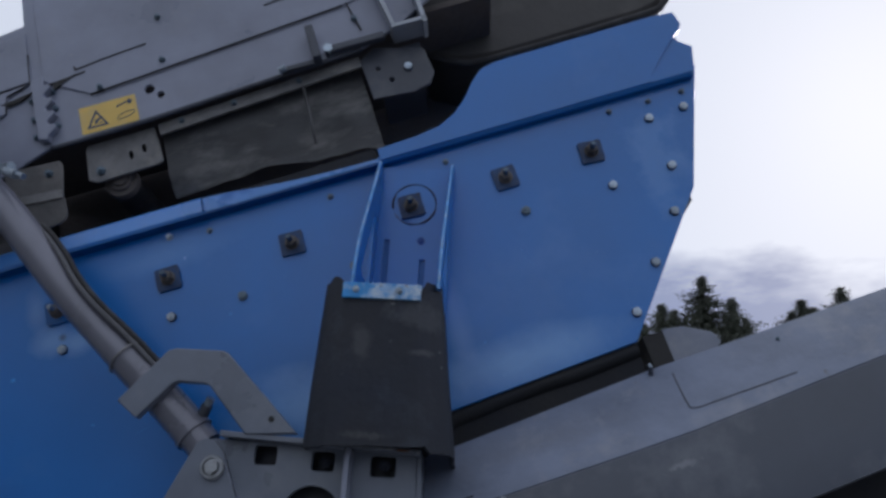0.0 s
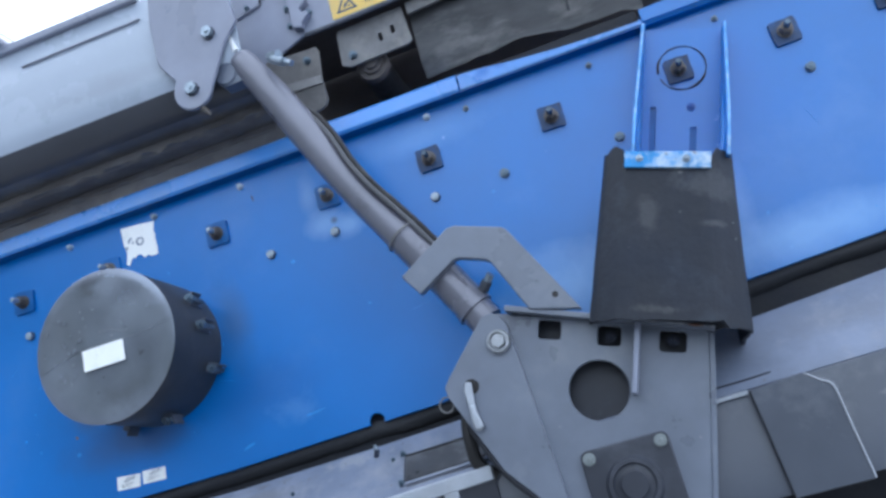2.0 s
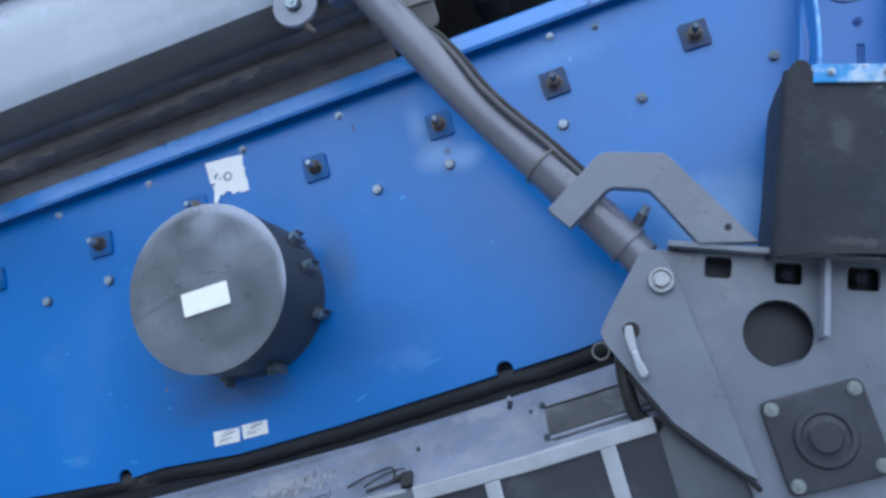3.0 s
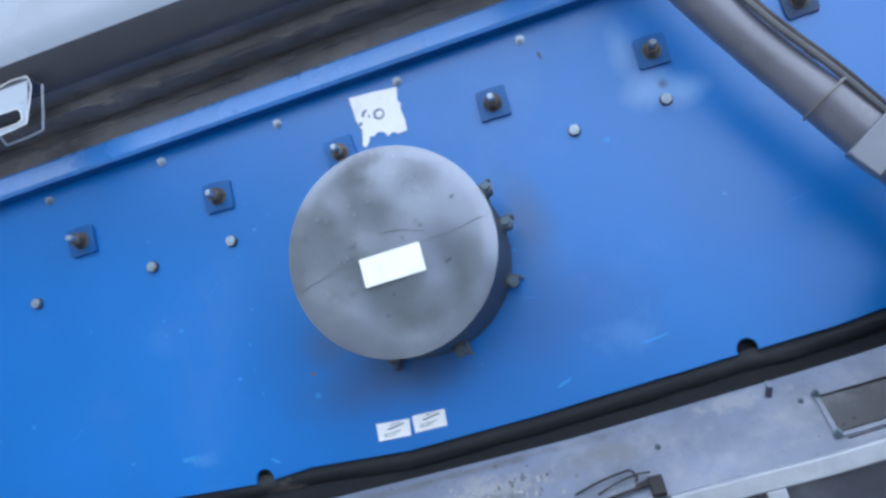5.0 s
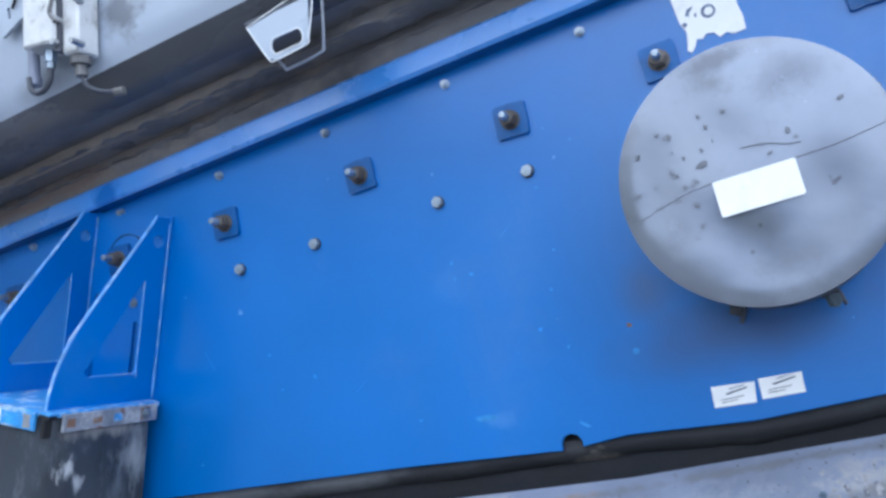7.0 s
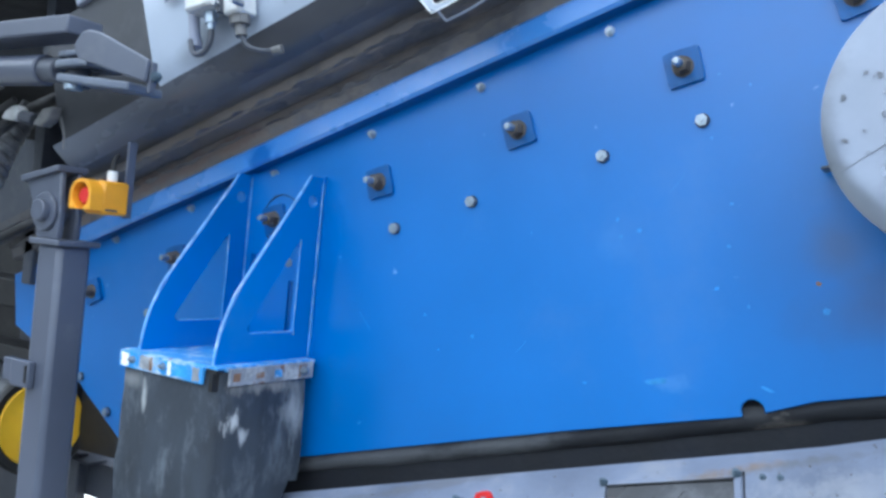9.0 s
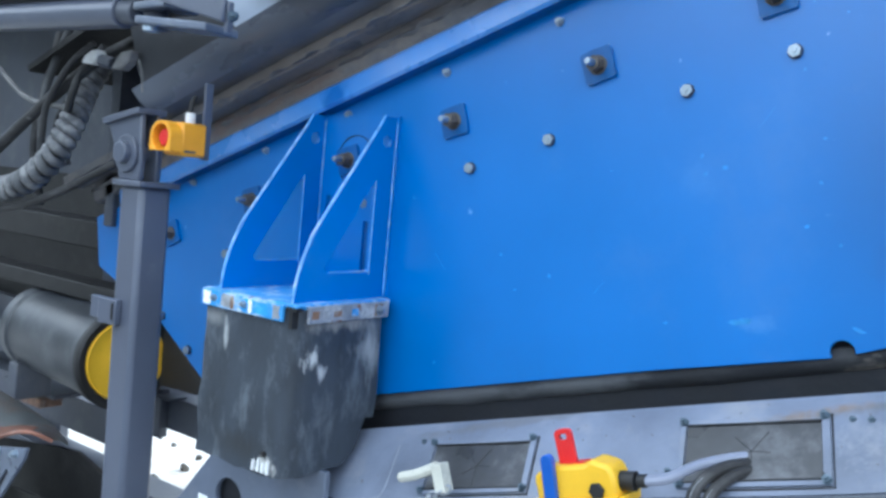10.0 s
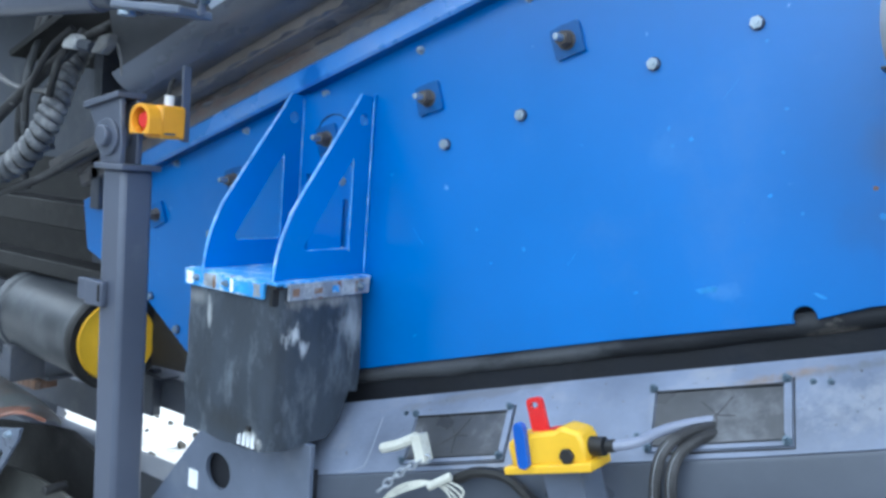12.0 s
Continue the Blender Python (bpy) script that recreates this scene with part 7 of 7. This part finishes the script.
part("bolt", small_bolt_mesh, None, slot_bracket, m=at(-3.985, -0.452, 0.648))
part("foot", shape(block(-4.35, -4.10, -0.452, -0.40, 0.0, 0.30)), grey_dark, slot_bracket)

pebble_rng = random.Random(12)
pebbles = bmesh.new()
for i in range(26):
    r = pebble_rng.uniform(0.010, 0.024)
    spot = Vector((pebble_rng.uniform(-5.9, -4.5), pebble_rng.uniform(0.72, 1.5), r * 0.5))
    bmesh.ops.create_icosphere(pebbles, subdivisions=1, radius=r, matrix=Matrix.Translation(spot) @ Matrix.Rotation(pebble_rng.uniform(0, 3), 4, (0.4, 1, 0.3)) @ Matrix.Diagonal((1.4, 1, 0.7, 1)))
tagged(new("pebbles", finish("pebbles", pebbles, gravel_dark, 40)), "dark pebbles lying on the pale sunlit ground", "pebbles", kind="stuff")

spiral_dusty = material("spiral_dusty", (0.11, 0.115, 0.125), 0.6, vary=0.35, scale=12.0, dirt=(0.36, 0.36, 0.36), dirt_amount=0.45, dirt_scale=12.0, bump=0.3)
# Hoses at the low end.
for label, pts, r, mat, rip in (
        ("thick black hose wrapped in a spiral guard", [(-4.60, -0.30, 1.375), (-4.45, -0.30, 1.39), (-4.25, -0.30, 1.425), (-4.08, -0.30, 1.51), (-4.03, -0.27, 1.62), (-4.05, -0.22, 1.73), (-4.07, -0.15, 1.85)], 0.034, black, None),
        ("black hydraulic hose at the low end", [(-4.70, -0.28, 1.40), (-4.46, -0.30, 1.504), (-4.146, -0.30, 1.676), (-3.95, -0.25, 1.815), (-3.90, -0.15, 1.90)], 0.018, rubber, None),
        ("pale thin hose among the dark frames", [(-4.60, -0.30, 1.93), (-4.48, -0.30, 1.831), (-4.288, -0.30, 1.719), (-4.16, -0.30, 1.685), (-4.05, -0.28, 1.675)], 0.008, dusty_steel, None),
        ("upright dusty hose between the dark frames", [(-4.30, -0.20, 1.42), (-4.29, -0.22, 1.60), (-4.31, -0.20, 1.75), (-4.28, -0.15, 1.95)], 0.013, rubber_dusty, None),
        ("upright black hose between the dark frames", [(-4.40, -0.15, 1.35), (-4.42, -0.17, 1.55), (-4.40, -0.16, 1.72), (-4.42, -0.10, 1.95)], 0.015, rubber, None),
        ("slack black hose behind the fittings", [(-4.12, -0.22, 1.50), (-4.16, -0.24, 1.62), (-4.10, -0.22, 1.74), (-4.02, -0.18, 1.88)], 0.012, rubber_dusty, None),
        ("thin black hose looped to the fittings", [(-4.10, -0.32, 1.58), (-4.08, -0.32, 1.68), (-3.98, -0.31, 1.80), (-3.88, -0.30, 1.86)], 0.010, rubber, None),
        ("thin dusty grey hose along the frame", [(-4.75, -0.25, 1.330), (-4.4, -0.28, 1.335), (-4.1, -0.28, 1.40), (-3.85, -0.22, 1.52)], 0.013, rubber, None)):
    pipe = thing("hose", label, "hose")
    part("sheath", shape(hose(pts, r - (0.006 if r > 0.03 else 0.0), 12, 10, rip)), mat, pipe, smooth=50)
    if r > 0.03:
        line, coil = spline(pts, 24), []
        for i, p in enumerate(line):
            ahead = (line[min(i + 1, len(line) - 1)] - line[max(i - 1, 0)]).normalized()
            u = ahead.cross(Vector((0, 1, 0))).normalized()
            coil.append(p + 0.027 * (math.cos(i * 1.05) * u + math.sin(i * 1.05) * u.cross(ahead)))
        part("spiral_guard", shape(hose(coil, 0.0165, 8, 3)), spiral_dusty, pipe, "dusty grey plastic spiral", smooth=60)
valve = thing("hose_fitting", "dusty steel hose fitting cluster", "fitting")
part("body", shape(plate([(-3.945, 1.806), (-3.925, 1.838), (-3.880, 1.846), (-3.862, 1.822), (-3.880, 1.800)], -0.300, -0.260)), alu_worn, valve, "bright scraped fitting body", bevel=0.006)
part("nut", shape(rod((-3.872, -0.28, 1.815), (-3.825, -0.27, 1.806), 0.020, n=6)), grey_dark, valve, bevel=0.003)
part("block", shape(plate([(-3.815, 1.790), (-3.770, 1.836), (-3.722, 1.842), (-3.735, 1.806), (-3.770, 1.786)], -0.285, -0.250)), dusty_steel, valve, "dusty fitting block", bevel=0.006)
part("tail", shape(hose([(-3.935, -0.28, 1.808), (-3.965, -0.29, 1.770), (-3.975, -0.30, 1.72), (-4.00, -0.30, 1.66)], 0.012, 10, 6)), black, valve)
part("vent_wire", shape(hose([(-3.700, -0.27, 1.815), (-3.682, -0.27, 1.775), (-3.675, -0.27, 1.725)], 0.003, 6, 5)), dusty_steel, valve)

fold_ram = thing("folding_ram", "grey hydraulic ram lying level with a pinned eye", "hydraulic ram")
part("barrel", shape(rod((-5.2, -0.40, 1.950), (-3.580, -0.40, 1.911), 0.040, n=32)), post_grey, fold_ram, bevel=0.004)
part("rod_eye", shape(rod((-3.582, -0.40, 1.911), (-3.515, -0.40, 1.908), 0.032, n=24)), grey_dark, fold_ram, "dark greasy rod eye", bevel=0.004)
FLAT = Matrix.Rotation(radians(90), 4, "X")


def tongue(x, r, x1, z0, z1, dip=0.0):
    """A plate with a round end about the pin, level or dipping away from it."""
    return plate(circle(0, 0.40, r, 20, 90, 270) + [(x1 - x, 0.40 - r), (x1 - x, 0.40 + r)], 0, z1 - z0, m=Matrix.Translation((x, 0, z0)) @ Matrix.Rotation(radians(dip), 4, "Y") @ FLAT)


part("upper_lug", shape(tongue(-3.446, 0.050, -3.36, 1.930, 1.944)), grey_paint, fold_ram, "rounded upper lug", bevel=0.004)
part("middle_lug", shape(tongue(-3.450, 0.054, -3.34, 1.903, 1.922)), grey_paint, fold_ram, "rounded middle lug", bevel=0.005)
part("lower_lug", shape(tongue(-3.446, 0.050, -3.185, 1.868, 1.888, 6.2)), grey_paint, fold_ram, "long rounded lower lug", bevel=0.005)
part("pin", shape(rod((-3.446, -0.40, 1.862), (-3.446, -0.40, 1.95), 0.030, n=20)), grey_dark, fold_ram)
part("pin_head", shape(rod((-3.432, -0.42, 1.852), (-3.432, -0.42, 1.866), 0.022, n=12)), zinc, fold_ram, bevel=0.002)
arm = thing("swing_beam", "grey steel swing beam with a rounded cover plate", "beam")
part("channel", shape(block(-5.2, -3.42, -0.46, -0.36, 1.985, 2.030)), post_grey, arm, bevel=0.005)
part("cover", shape(plate([(-3.373, 1.919), (-3.390, 1.938), (-3.392, 1.957), (-3.370, 1.982), (-3.340, 1.988), (-3.297, 1.979), (-3.118, 1.908), (-3.122, 1.856)], -0.455, -0.443)), post_grey, arm, bevel=0.004)
part("return", shape(block(-3.128, -3.116, -0.443, -0.425, 1.835, 1.905)), post_grey, arm, bevel=0.003)
part("bolt", dull_small_bolt_mesh, None, arm, m=Matrix.Translation((-3.116, -0.432, 1.872)) @ Matrix.Rotation(radians(90), 4, "Z"))

junction_box = thing("junction_box", "scratched pale aluminium junction block with two cable glands", "junction box", BOX @ at(-0.93, 0, 0.60, 10))
part("body", shape(block(-0.088, 0.016, -0.330, -0.248, -0.022, 0.14)), alu_worn, junction_box, bevel=0.007)
part("body_half", shape(block(0.020, 0.072, -0.312, -0.248, -0.052, 0.12)), alu_worn, junction_box, bevel=0.007)
part("joint", shape(block(0.010, 0.024, -0.322, -0.25, -0.045, 0.13)), grey_dark, junction_box)
for x, z in ((0.016, -0.025), (0.020, 0.030), (0.014, 0.085), (0.074, -0.035), (0.074, 0.07), (-0.075, 0.125)):
    part("screw", shape(rod((x, -0.336, z), (x, -0.30, z), 0.008, n=6)), steel, junction_box)
part("clasp", shape(hose([(0.010, -0.335, 0.10), (0.022, -0.340, 0.07), (0.012, -0.338, 0.045), (0.026, -0.335, 0.02)], 0.005, 6, 5)), dusty_steel, junction_box)
part("gland", shape(rod((-0.040, -0.290, -0.022), (-0.040, -0.290, -0.050), 0.015, n=6), rod((-0.040, -0.290, -0.05), (-0.040, -0.290, -0.066), 0.010, n=10)), zinc, junction_box)
part("gland", shape(rod((0.045, -0.28, -0.052), (0.045, -0.28, -0.072), 0.024, n=8), rod((0.045, -0.28, -0.072), (0.048, -0.28, -0.100), 0.014, n=10)), dusty_steel, junction_box)
part("cable", shape(hose([(-0.040, -0.290, -0.060), (-0.044, -0.291, -0.095), (-0.070, -0.292, -0.118), (-0.100, -0.292, -0.110), (-0.112, -0.290, -0.075)], 0.007, 8, 6)), grey_dark, junction_box)
part("cable", shape(hose([(0.048, -0.28, -0.098), (0.060, -0.275, -0.125), (0.090, -0.262, -0.140), (0.120, -0.245, -0.142)], 0.006, 8, 6)), grey_dark, junction_box)
part("cable_end", shape(rod((0.112, -0.245, -0.142), (0.135, -0.238, -0.140), 0.011, n=8)), dusty_steel, junction_box)
part("conduit", shape(rod((-0.112, -0.275, -0.080), (-0.122, -0.275, 0.35), 0.014, n=14), rod((-0.1118, -0.275, -0.090), (-0.1122, -0.275, -0.070), 0.017, n=14)), frame_grey, junction_box)
bracket_plate = thing("sensor_bracket", "small slotted grey sensor bracket on the feeder", "bracket", BOX)
part("plate", shape(plate([(-1.15, 0.70), (-1.06, 0.73), (-1.055, 0.90), (-1.16, 0.90)], -0.265, -0.255, [rounded(-1.122, -1.112, 0.74, 0.77, 0.004, 3)])), grey_light, bracket_plate, bevel=0.002)
part("wire", shape(hose([(-1.10, -0.268, 0.76), (-1.06, -0.275, 0.80), (-1.03, -0.28, 0.86), (-1.0, -0.28, 0.92)], 0.004, 6, 5)), black, bracket_plate)
